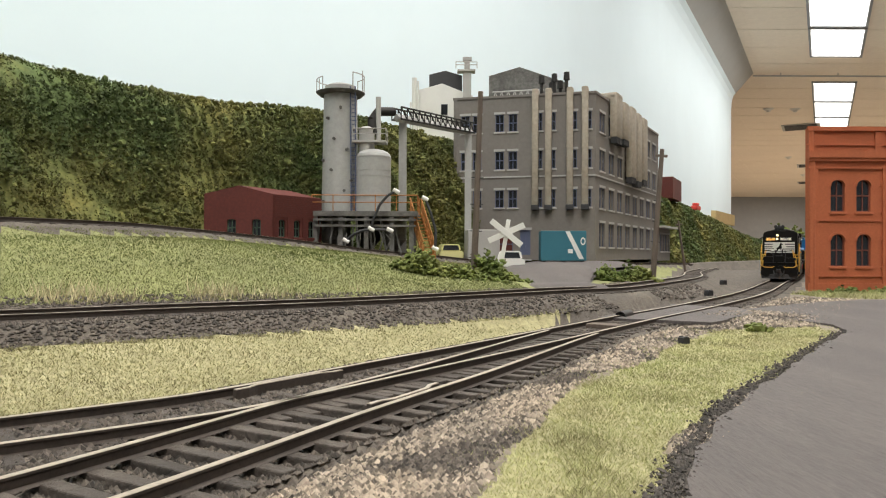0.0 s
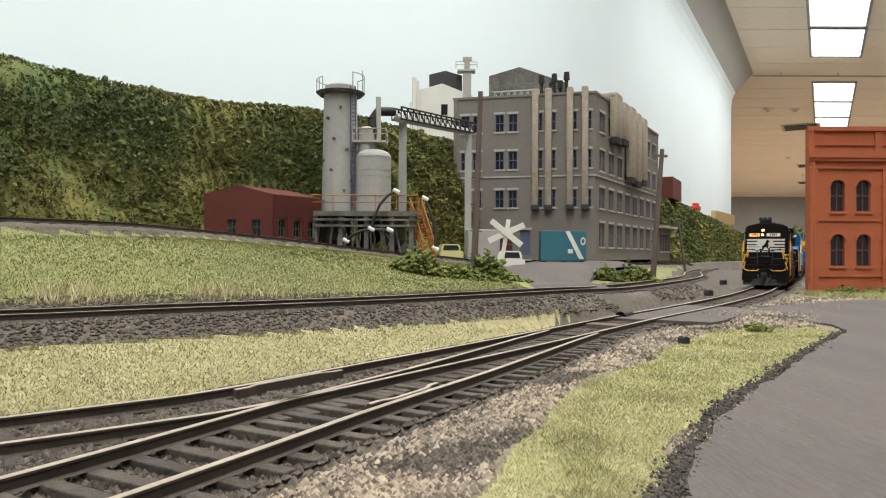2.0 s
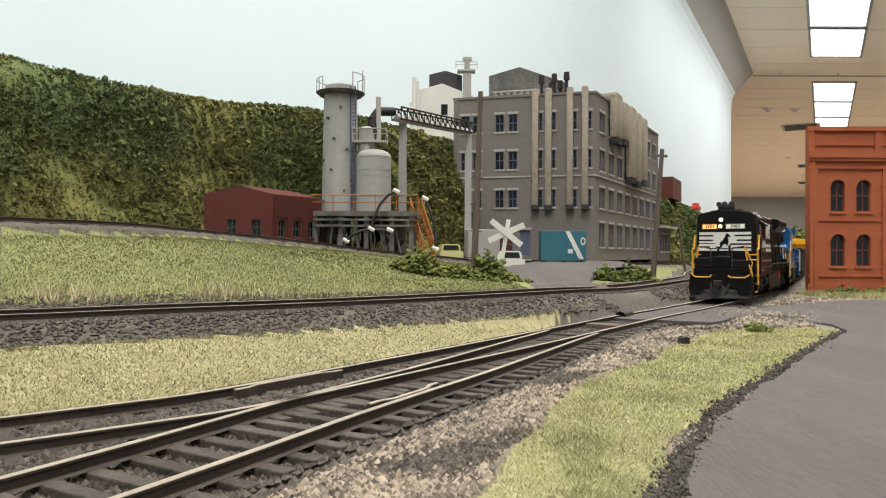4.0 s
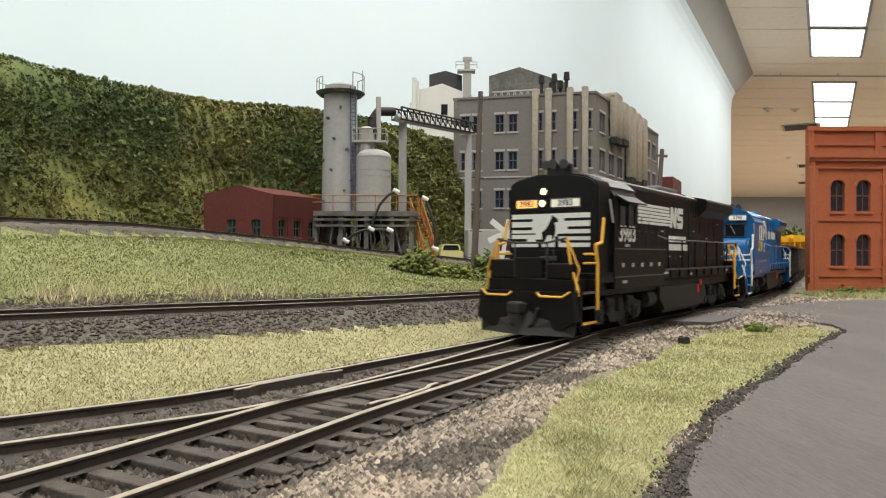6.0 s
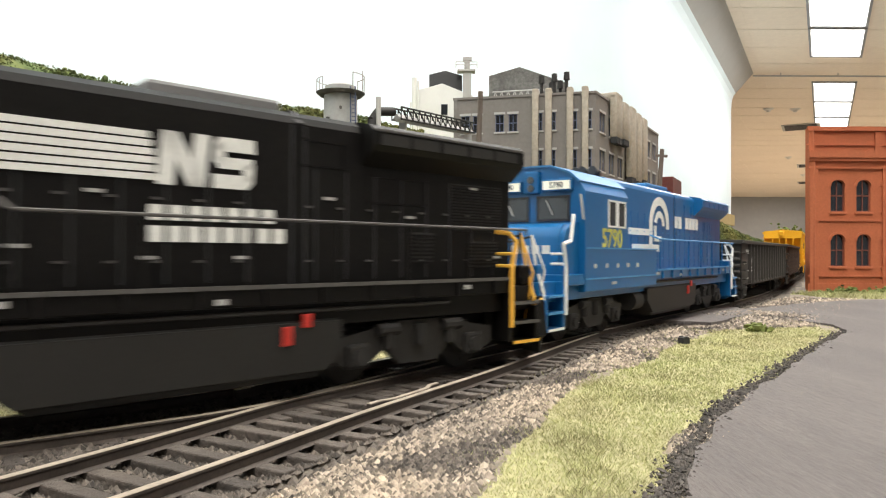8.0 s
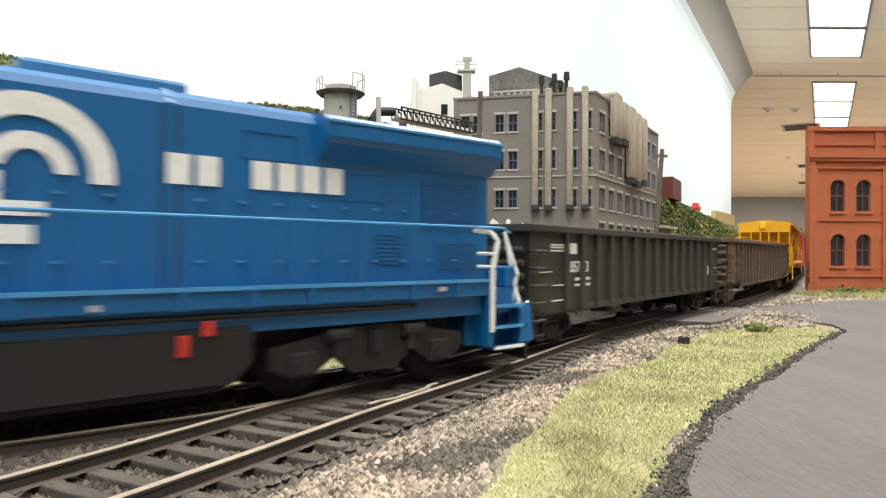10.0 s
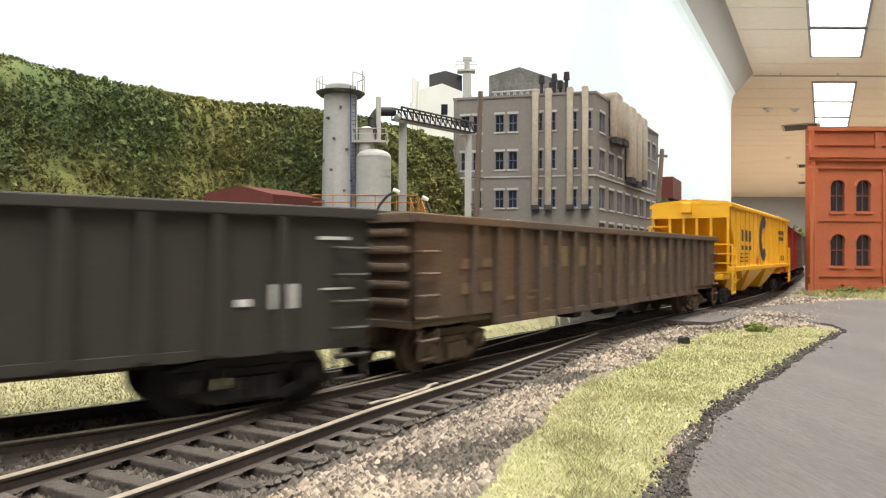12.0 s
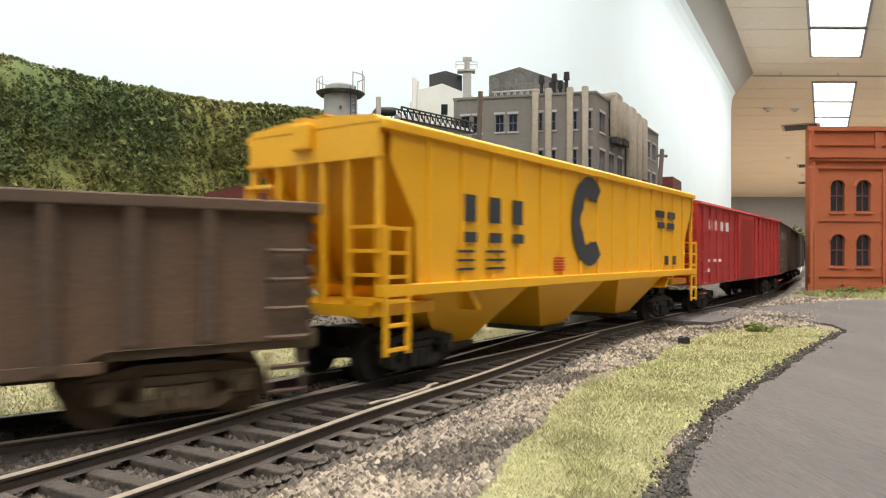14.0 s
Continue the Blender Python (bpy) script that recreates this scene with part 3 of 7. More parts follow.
def build_factory():
    ob = thing("factory_building", "grey four-storey factory with paired sash windows and tan ducts", "building")
    fl, fr, sr = (1.0, 66.8), (14.25, 63.5), (27.3, 86.2)
    back = (14, 89)
    z0, H = 1.7, 15.7
    rows = [(12.4, 14.1), (8.75, 10.5), (5.05, 6.75)]
    mt, wt = M["factory"], M["trimgrey"]
    fw = 13.65
    cols = [(.75, 1.6), (1.95, 2.8), (4.15, 5.0), (5.45, 6.3), (8.1, 8.7), (9.35, 9.95), (11.35, 11.95), (12.7, 13.3)]
    holes = [(a, b, c, d) for c, d in rows for a, b in cols] + [(6.6, 7.6, .1, 2.9), (4.2, 5.9, .1, 3.0)]
    _, mf, _ = wall_part(ob, "wall_front", fl, fr, z0, H, holes, mt)
    _, ms, sw = frame_between(fr, sr, z0)[0], frame_between(fr, sr, z0)[0], frame_between(fr, sr, z0)[1]
    n = 8
    holes = []
    for k in range(n):
        u = 1.3 + k * (sw - 2.6) / (n - .45)
        for c, d in [(12.3, 14.2), (8.6, 10.6), (5.0, 7.0), (1.3, 3.6)]:
            holes += [(u, u + .75, c, d), (u + .95, u + 1.7, c, d)]
    wall_part(ob, "wall_side", fr, sr, z0, H, holes, mt)
    for a, b in ((sr, back), (back, fl)):
        wall_part(ob, "wall_back", a, b, z0, H, [], mt)
    # roof and parapet coping
    bm = bmesh.new()
    pts = [fl, fr, sr, back]
    for z in (z0 + H - .9, z0 + H - .6):
        bm.faces.new([bm.verts.new((x, y, z)) for x, y in pts])
    part("roof", bm, M["dark"], ob, "dark flat roof")
    for p, q in ((fl, fr), (fr, sr)):
        m, w = frame_between(p, q, z0)
        for v, t, nm in ((H, .22, "coping"), (7.95, .14, "belt_course"), (0, .5, "plinth")):
            bm = bmesh.new()
            box(bm, -.06, w + .02, -.09, .45 if nm == "coping" else -.003, v, v + t)
            part(nm, bm, wt if nm == "belt_course" else mt, ob, "", local(m))
    # ducts on the front, bent over the parapet
    for u in (7.75, 9.0, 11.0, 12.4):
        bm = bmesh.new()
        box(bm, 0, .62, -.62, -.08, 5.2, H + .35, bevel=.12)
        box(bm, 0, .62, -.62, .9, H + .1, H + .62, bevel=.14)
        d = part("duct", bm, M["tan"], ob, "tan duct with rust streaks", local(mf @ Matrix.Translation((u, 0, 0))), True)
        bm = bmesh.new()
        box(bm, -.05, .67, -.66, -.04, 4.75, 5.25, bevel=.05)
        part("hood", bm, M["dark"], d)
    for u, wd, b, tp in ((4.3, 2.2, 11.6, H + .9), (7.2, 2.0, 11.8, H + .5), (10.2, 1.9, 8.2, H + .6), (12.8, 1.8, 8.0, H + .4), (15.4, 1.8, 8.4, H + .3)):
        bm = bmesh.new()
        box(bm, 0, wd, -.85, -.08, b + .6, tp, bevel=.2)
        box(bm, 0, wd, -.85, 1.2, tp - .7, tp + .1, bevel=.25)
        d = part("duct", bm, M["tan"], ob, "wide tan duct with rust streaks", local(ms @ Matrix.Translation((u, 0, 0))), True)
        bm = bmesh.new()
        for k in range(4):
            box(bm, .1 + k * wd / 4, .1 + k * wd / 4 + wd / 6, -.8, -.15, b, b + .65, bevel=.05)
        part("outlet", bm, M["dark"], d)
    # roof gear
    for u, v, h in ((8.5, 1.2, 1.5), (9.3, 3.0, 1.2), (9.7, 1.6, 1.7), (10.2, 2.4, 1.2), (10.9, 1.2, 1.7)):
        bm = bmesh.new()
        cyl(bm, (0, 0, -1), (0, 0, h), .16, seg=10)
        cyl(bm, (0, 0, h), (0, 0, h + .75), .3, .26, seg=12)
        part("vent_stack", bm, M["truckm"], ob, "dark mushroom vent stack", local(mf @ Matrix.Translation((u, v, H))), True)
    bm = bmesh.new()
    for k in range(8):
        tube(bm, [(k * .65, 0, 0), (k * .65 + .33, 0, .95), (k * .65 + .65, 0, 0)], .06)
    tube(bm, [(0, 0, 0), (5.2, 0, 0)], .09), tube(bm, [(0, 0, .95), (5.2, 0, .95)], .09)
    part("roof_truss", bm, M["trimgrey"], ob, "grey lattice truss on the roof", local(mf @ Matrix.Translation((3.4, 2.5, H + .25))))
    bm = bmesh.new()
    prism(bm, [(0, 0), (8.4, 0), (8.4, 3.7), (3.4, 5.7), (0, 4.9)], 7)
    part("penthouse", bm, M["grime"], ob, "dark pitched roof house", local(mf @ Matrix.Translation((1.9, 9, H - .3))))
    bm = bmesh.new()
    cyl(bm, (0, 0, 0), (0, 0, 2.3), 1.15, seg=20)
    cyl(bm, (0, 0, 2.3), (0, 0, 3.0), 1.3, .2, seg=20)
    part("roof_tank", bm, M["truckm"], ob, "dark round roof tank with a conical lid", local(ms @ Matrix.Translation((16.6, 2.0, H - 1.3))), True)
    # loading door
    bm = bmesh.new()
    box(bm, 6.65, 7.55, .15, .2, .1, 2.85)
    part("door", bm, M["bluegrey"], ob, "blue door", local(mf))
    bm = bmesh.new()
    box(bm, 4.25, 5.85, .15, .2, .1, 2.95)
    part("door", bm, M["darkred"], ob, "dark red roller door", local(mf))
    # low annexe past the far end
    m, w = frame_between(sr, (30.6, 91.5), z0)
    ann = thing("annexe", "low grey annexe with a pale overhanging roof", "building")
    wall_part(ann, "wall", sr, (30.6, 91.5), z0 - .2, 4.2, [(1.2 + k * 1.3, 2.1 + k * 1.3, 1.2, 3.4) for k in range(4)], mt)
    bm = bmesh.new()
    box(bm, -.2, w + .8, -.9, 4, 4.0, 4.25)
    part("roof", bm, M["concrete"], ann, "pale flat roof", local(m))
    bm = bmesh.new()
    box(bm, w - .3, w, 0, 4, -.2, 4)
    part("wall_end", bm, mt, ann, "", local(m))


build_factory()


def build_brick():
    ob = thing("brick_building", "two-storey red brick building with arched sash windows", "building")
    mt = M["brick"]
    x0, x1, y0, y1, z0, H = 23.75, 36, 44, 50.5, -.05, 9.0
    us = [(1.4 + 1.68 * k, 2.32 + 1.68 * k) for k in range(6)]
    holes = [(a, b, c, d) for a, b in us for c, d in ((1.62, 3.72), (5.17, 7.25))]
    wall_part(ob, "wall_front", (x0, y0), (x1, y0), z0, H, holes, mt, M["brickdark"], M["brick"], arch=.42, label="")
    m, w = frame_between((x0, y0), (x1, y0), z0)
    for a, b in (((x1, y0), (x1 + 5, y1)), ((x1 + 5, y1), (x0 + 5, y1))):
        wall_part(ob, "wall_back", a, b, z0, H, [], mt)
    wall_part(ob, "wall_side", (x0 + 5, y1), (x0, y0), z0, H, [(1.2 + 2 * k, 2.1 + 2 * k, c, d) for k in range(3) for c, d in ((1.62, 3.72), (5.17, 7.25))], mt, M["brickdark"], M["brick"], arch=.42)
    for u in (0, 4.72, 9.4):
        bm = bmesh.new()
        box(bm, u, u + .55, -.14, -.002, 0, H - .9, bevel=.02)
        part("pier", bm, mt, ob, "", local(m))
    for v, t, pr in ((H - .35, .4, .32), (H - .55, .2, .22), (H - 1.05, .1, .16), (4.55, .12, .1), (0.95, .1, .1), (0, .5, .12)):
        bm = bmesh.new()
        box(bm, -.12, w, -pr, -.004, v, v + t)
        part("cornice", bm, mt, ob, "", local(m))
    bm = bmesh.new()
    box(bm, 4, w - .3, .3, y1 - y0 - .3, H - 1, H - .7)
    part("roof", bm, M["dark"], ob, "dark flat roof", local(m))
    # taller block behind
    m2, w2 = frame_between((25.3, 47), (40, 47), z0)
    us = [(2.0 + 1.9 * k, 2.95 + 1.9 * k) for k in range(6)]
    wall_part(ob, "upper_wall", (25.3, 47), (40, 47), z0, 11.15, [(a, b, 8.3, 9.55) for a, b in us], mt, M["brickdark"], M["brick"], arch=.42)
    wall_part(ob, "upper_side", (35.3, 60), (25.3, 47), z0, 11.15, [], mt)
    for v, t, pr in ((10.95, .3, .2), (9.95, .1, .1)):
        bm = bmesh.new()
        box(bm, -.1, w2, -pr, -.004, v, v + t)
        part("cornice", bm, mt, ob, "", local(m2))
    for u in (0, 4.6):
        bm = bmesh.new()
        box(bm, u, u + .5, -.12, -.003, 8, 10.9)
        part("pier", bm, mt, ob, "", local(m2))


build_brick()


def build_red_shed():
    ob = thing("red_shed", "low dark red clapboard shed beside the upper track", "building")
    a, b, c = (-14.85, 42.1), (-10.57, 42), (-8.2, 45.6)
    z0, he, ha = 2.7, 3.25, 3.75
    mt = M["darkred"]
    m, w = frame_between(a, b, z0)
    wall_part(ob, "wall_front", a, b, z0, he, [(1.43, 2.0, .6, 1.7), (3.0, 3.55, .6, 1.7)], mt, M["greenroof"], mt, arch=.15, lintel=False)
    bm = bmesh.new()
    prism(bm, [(-.02, he), (w + .02, he), (w * .5, ha)], .35)
    part("gable", bm, mt, ob, "", local(m))
    wall_part(ob, "wall_side", b, c, z0, he, [(.5 + 1.3 * k, 1.1 + 1.3 * k, .6, 1.7) for k in range(3)], mt, M["greenroof"], mt, arch=.15, lintel=False)
    m2, w2 = frame_between(b, c, z0)
    for k in range(26):
        z = .02 + k * .124
        cuts = [0] + [u for j in range(3) for u in (.38 + 1.3 * j, 1.22 + 1.3 * j)] + [w2] if .45 < z < 1.85 else [0, w2]
        bm = bmesh.new()
        for u0, u1 in zip(cuts[::2], cuts[1::2]):
            box(bm, u0, u1, -.05, -.003, z, z + .085)
        part("clapboard", bm, mt, ob, "", local(m2))
    bm = bmesh.new()
    d = Vector((c[0] - b[0], c[1] - b[1], 0))
    A, B, C = Vector((*a, z0 + he)), Vector((*b, z0 + he)), Vector((*(Vector(a).lerp(Vector(b), .5)), z0 + ha + .03))
    for p, q in ((A, C), (C, B)):
        bm.faces.new([bm.verts.new(v) for v in (p, q, q + d, p + d)])
        bm.faces.new([bm.verts.new(v - Vector((0, 0, .12))) for v in (p, q, q + d, p + d)])
    part("roof", bm, mt, ob, "dark red sloping roof")


build_red_shed()


def rail_run(bm, pts, h=1.05, r=.045):
    """Posts, top rail and mid rail along a line of points."""
    for p, q in zip(pts[:-1], pts[1:]):
        p, q = Vector(p), Vector(q)
        n = max(1, int((q - p).length / 1.2))
        for k in range(n + 1):
            s = p.lerp(q, k / n)
            cyl(bm, s, s + Vector((0, 0, h)), r, seg=6)
        for z in (h, h * .55):
            cyl(bm, p + Vector((0, 0, z)), q + Vector((0, 0, z)), r, seg=6)


def build_plant():
    ob = thing("process_tower", "tall grey riveted steel tower with a ladder and top platform", "tower", at(-7.3, 48, 0))
    bm = bmesh.new()
    cyl(bm, (0, 0, 5.1), (0, 0, 13.5), 1.3, 1.16, seg=40)
    for z in (7.2, 9.4, 11.6):
        cyl(bm, (0, 0, z), (0, 0, z + .04), 1.3 - (z - 5.1) * .0167 + .012, seg=40)
    part("shell", bm, M["tower"], ob, "", smooth=True)
    bm = bmesh.new()
    cyl(bm, (0, 0, 13.42), (0, 0, 13.62), 1.5, 1.72, seg=40)
    part("collar", bm, M["grime"], ob, "dark flat platform ring")
    bm = bmesh.new()
    cyl(bm, (0, 0, 13.6), (0, 0, 14.05), 1.1, seg=40)
    cyl(bm, (0, 0, 14.05), (0, 0, 14.2), 1.1, .8, seg=40)
    part("cap", bm, M["tower"], ob, "round grey cap", smooth=True)
    for k in range(10):
        bm = bmesh.new()
        a, z = -1.57 + (-.9, .35, .75, -.35, -1.0, .5, -.2, .95, -.6, .15)[k], 5.9 + .72 * k
        cyl(bm, (1.05 * math.cos(a), 1.05 * math.sin(a), z), (1.38 * math.cos(a), 1.38 * math.sin(a), z), .1, seg=10)
        part("port", bm, M["grime"], ob)
    bm = bmesh.new()
    for x in (.92, 1.25):
        tube(bm, [(x, -1.0, 5.1), (x - .1, -.95, 13.9)], .05)
    for k in range(30):
        z = 5.3 + k * .27
        tube(bm, [(.92, -1.0, z), (1.25, -1.0, z)], .03, 5)
    part("ladder", bm, M["bluegrey"], ob, "dark steel ladder")
    for s in (-1, 1):
        bm = bmesh.new()
        c = [(1.68 * math.cos(a), 1.68 * math.sin(a), 14.5 + .3 * (s > 0)) for a in np.linspace(-.9, .9, 7) + (0 if s > 0 else math.pi)]
        tube(bm, c, .035, 5)
        for k in (0, 2, 4, 6):
            tube(bm, [(c[k][0], c[k][1], 13.6), (c[k][0], c[k][1], c[k][2] + (.3 if k == 2 else 0))], .035, 5)
        part("railing", bm, M["tower"], ob, "thin steel top railing")

    ob = thing("storage_tank", "pale grey domed vertical storage tank with hoops", "tank", at(-4.85, 47.2, 0))
    bm = bmesh.new()
    cyl(bm, (0, 0, 5.1), (0, 0, 9.0), 1.2, seg=40)
    for k in range(5):
        a0, a1 = k * .314, (k + 1) * .314
        cyl(bm, (0, 0, 9.0 + .55 * math.sin(a0)), (0, 0, 9.0 + .55 * math.sin(a1)), 1.2 * math.cos(a0), 1.2 * math.cos(a1) + .001, seg=40)
    part("shell", bm, M["tower"], ob, "", smooth=True)
    for z in (6.2, 7.6, 8.0, 8.9):
        bm = bmesh.new()
        cyl(bm, (0, 0, z), (0, 0, z + .05), 1.225, seg=40)
        part("hoop", bm, M["tower"], ob)
    bm = bmesh.new()
    cyl(bm, (-.5, 0, 9.3), (-.5, 0, 10.9), .55, seg=20)
    cyl(bm, (-.5, 0, 10.9), (-.5, 0, 11.1), .6, .3, seg=20)
    box(bm, -1.4, .9, -.7, .7, 9.95, 10.08)
    part("filter", bm, M["trimgrey"], ob, "grey filter drum on a platform", smooth=True)
    bm = bmesh.new()
    rail_run(bm, [(-1.4, -.7, 10.08), (.9, -.7, 10.08), (.9, .7, 10.08)], .8, .035)
    part("railing", bm, M["trimgrey"], ob)

    ob = thing("steel_platform", "grimy steel plant platform with orange railings and hoppers below", "platform", at(-5.6, 46.5, 0))
    bm = bmesh.new()
    box(bm, -3.1, 3.9, -1.6, 2.6, 4.75, 5.1, bevel=.03)
    part("deck", bm, M["grime"], ob, "grimy grey steel deck")
    bm = bmesh.new()
    for z in (4.05, 4.45):
        box(bm, -3.0, 3.8, -1.72, -1.6, z, z + .14)
    part("beam", bm, M["grime"], ob, "grey cross beams")
    for x in (-2.9, -1.2, .5, 2.2, 3.5):
        for y in (-1.4, 2.3):
            bm = bmesh.new()
            for q in (-.15, .09):
                box(bm, x - .15, x + .15, y + q, y + q + .06, 2.2, 4.75)
            box(bm, x - .03, x + .03, y - .1, y + .1, 2.2, 4.75)
            part("leg", bm, M["grime"], ob)
    bm = bmesh.new()
    rail_run(bm, [(-3.1, -1.6, 5.1), (3.9, -1.6, 5.1), (3.9, 2.6, 5.1)], 1.05, .032)
    part("railing", bm, M["orange"], ob, "rusty orange pipe railing")
    for x, c in ((-2.0, "grime"), (.4, "truckm"), (2.2, "grime")):
        bm = bmesh.new()
        cyl(bm, (x, .4, 3.2), (x, .4, 4.75), .85, seg=20)
        cyl(bm, (x, .4, 2.4), (x, .4, 3.2), .2, .85, seg=20)
        part("hopper", bm, M[c], ob, "", smooth=True)
    bm = bmesh.new()
    for k in range(7):
        tube(bm, [(-2.6 + k * .8, -1.1, 4.7), (-2.9 + k * .95, -1.3, 2.3)], .08)
    for k in range(9):
        tube(bm, [(-1.6 + k * .42, -1.5, 4.2 - .3 * (k % 3)), (-1.9 + k * .5, -1.55, 3.2), (-1.8 + k * .45, -1.5, 2.3)], .05)
    part("pipework", bm, M["grime"], ob, "tangle of grey pipes")
    for pts in ([(-0.78, -2.0, 3.12), (-0.3, -2.0, 3.52), (0.26, -2.0, 3.78), (0.89, -2.0, 3.89), (2.11, -2.0, 3.82)], [(0.89, -2.0, 3.89), (1.04, -2.0, 4.56), (1.41, -2.0, 5.45), (1.97, -2.0, 6.12), (2.52, -2.0, 6.38)], [(4.41, -2.0, 5.9), (4.82, -2.0, 4.86), (5.12, -2.0, 3.75), (5.08, -2.0, 2.63)]):
        bm = bmesh.new()
        tube(bm, pts, .09, 8)
        h = part("hose", bm, M["dark"], ob, "black hanging hose")
        for p in (pts[0], pts[-1]):
            bm = bmesh.new()
            cyl(bm, Vector(p) + Vector((-.2, 0, .1)), Vector(p) + Vector((.2, 0, -.1)), .14, seg=10)
            part("coupling", bm, M["white"], h, "white hose coupling")
    ob = thing("service_stair", "steep rusty orange lattice stair leaning on the platform", "stair", at(-1.5, 46.2, 0, -55))
    for y in (-.45, .45):
        bm = bmesh.new()
        tube(bm, [(-.7, y, 5.1), (.95, y, 2.1)], .08)
        tube(bm, [(-.7, y, 6.1), (.95, y, 3.1)], .05)
        for k in range(8):
            x, z = -.7 + k * .23, 5.1 - k * .42
            tube(bm, [(x, y, z), (x + .1, y, z + .85), (x + .23, y, z - .42)], .035, 5)
        part("stringer", bm, M["orange"], ob)
    for k in range(13):
        bm = bmesh.new()
        box(bm, -.75 + k * .13, -.5 + k * .13, -.45, .45, 4.98 - k * .23, 5.03 - k * .23)
        part("tread", bm, M["orange"], ob)

    ob = thing("conveyor", "grey lattice conveyor on steel posts running to the factory", "conveyor")
    A, B = Vector((-3.4, 49, 12.0)), Vector((2.3, 58, 12.6))
    bm = bmesh.new()
    for o in (Vector((-.35, .2, 0)), Vector((.35, -.2, 0))):
        for z in (0, .85):
            tube(bm, [A + o + Vector((0, 0, z)), B + o + Vector((0, 0, z - .5 * 0))], .07)
        for k in range(14):
            p, q = A.lerp(B, k / 14) + o, A.lerp(B, (k + 1) / 14) + o
            tube(bm, [p, p + Vector((0, 0, .85)), q], .045, 5)
    part("truss", bm, M["tank"], ob, "dark lattice truss")
    bm = bmesh.new()
    tube(bm, [A + Vector((0, 0, .1)), B + Vector((0, 0, .1))], .3, 4)
    part("belt", bm, M["tower"], ob, "grey belt trough")
    bm = bmesh.new()
    tube(bm, [(-4.9, 47.2, 10.6), (-5.0, 47.4, 11.6), (-4.6, 47.8, 12.3), (-3.6, 48.8, 12.5)], .32, 12)
    part("chute", bm, M["truckm"], ob, "dark bent feed pipe", smooth=True)
    bm = bmesh.new()
    cyl(bm, (-4.55, 47.3, 9.9), (-4.55, 47.3, 13.2), .18, seg=10)
    part("vent_pipe", bm, M["trimgrey"], ob)
    for x, y, z, b in ((-3.0, 50, 12, 2.3), (2.1, 57.4, 12.4, 1.9)):
        bm = bmesh.new()
        for o in (-.25, .13):
            box(bm, x - .28, x + .28, y + o, y + o + .12, b, z)
        box(bm, x - .06, x + .06, y - .14, y + .14, b, z)
        part("post", bm, M["tower"], ob)


build_plant()


def build_far():
    # plant buildings on the plateau behind
    ob = thing("white_plant_building", "white industrial building with a dark roof vent on the hilltop", "building", at(-3.4, 84, 12.5))
    bm = bmesh.new()
    prism(bm, [(0, 0), (7, 0), (7, 9.4), (3.2, 10.9), (0, 10.0)], 8)
    part("wall", bm, M["white"], ob, "white wall")
    bm = bmesh.new()
    prism(bm, [(1.6, 10.2), (5.7, 9.6), (5.7, 12.0), (3.6, 12.6), (1.6, 12.1)], 6)
    part("roof_vent", bm, M["dark"], ob, "dark ridge vent", Matrix.Translation((0, .4 * K, 0)))
    bm = bmesh.new()
    box(bm, 3.1, 3.9, -.08, 0, 7.0, 8.3)
    part("window", bm, M["pane"], ob)
    for x, h in ((-.2, 11.4), (.25, 11.0), (-.65, 8.4)):
        bm = bmesh.new()
        cyl(bm, (x, -.6, 2), (x, -.6, h), .3 if h > 11.2 else .12, seg=12)
        part("stack", bm, M["white"], ob, smooth=True)
    ob = thing("lattice_mast", "grey steel head house mast with platforms", "mast", at(2.9, 84, 12.5))
    bm = bmesh.new()
    box(bm, -.5, .5, -.5, .5, 8, 12.4)
    box(bm, -1.2, 1.0, -.7, .7, 12.3, 12.5)
    cyl(bm, (0, 0, 12.6), (0, 0, 13.9), .35, seg=10)
    box(bm, -.55, .55, -.4, .4, 13.7, 14.1)
    rail_run(bm, [(-1.4, -.7, 12.6), (1.2, -.7, 12.6)], .8, .05)
    part("head", bm, M["trimgrey"], ob)
    bm = bmesh.new()
    prism(bm, [(0, 0), (9, 0), (9, .5), (3.5, 1.5), (0, .6)], 5)
    solo("green_roof", bm, M["greenroof"], "low dark green shed roof on the hilltop", "roof", at(-19.5, 60, 13.0, 25))
    bm = bmesh.new()
    box(bm, 0, 2.2, 0, 9, 0, 3.6, bevel=.05)
    ob = thing("red_freight_car", "dark red box car standing on the hilltop", "freight car", at(36.0, 113, 11.6, -28))
    part("body", bm, M["darkred"], ob)
    for k in range(6):
        bm = bmesh.new()
        box(bm, .2 + k * .33, .3 + k * .33, -.06, 0, .2, 3.4)
        part("rib", bm, M["darkred"], ob)
    bm = bmesh.new()
    box(bm, 0, 1.3, 0, 3, 0, .9, bevel=.2)
    box(bm, .1, 1.2, .6, 2.2, .9, 1.5, bevel=.2)
    solo("red_vehicle", bm, M["redpaint"], "small red vehicle parked on the hilltop", "car", at(50.2, 137.5, 11.3, -35))
    bm = bmesh.new()
    box(bm, 0, 1.0, 0, 22, 0, 2.5)
    solo("yellow_wall", bm, M["ochre"], "low ochre wall along the hilltop", "wall", at(57.7, 146, 9.3, -33))


build_far()


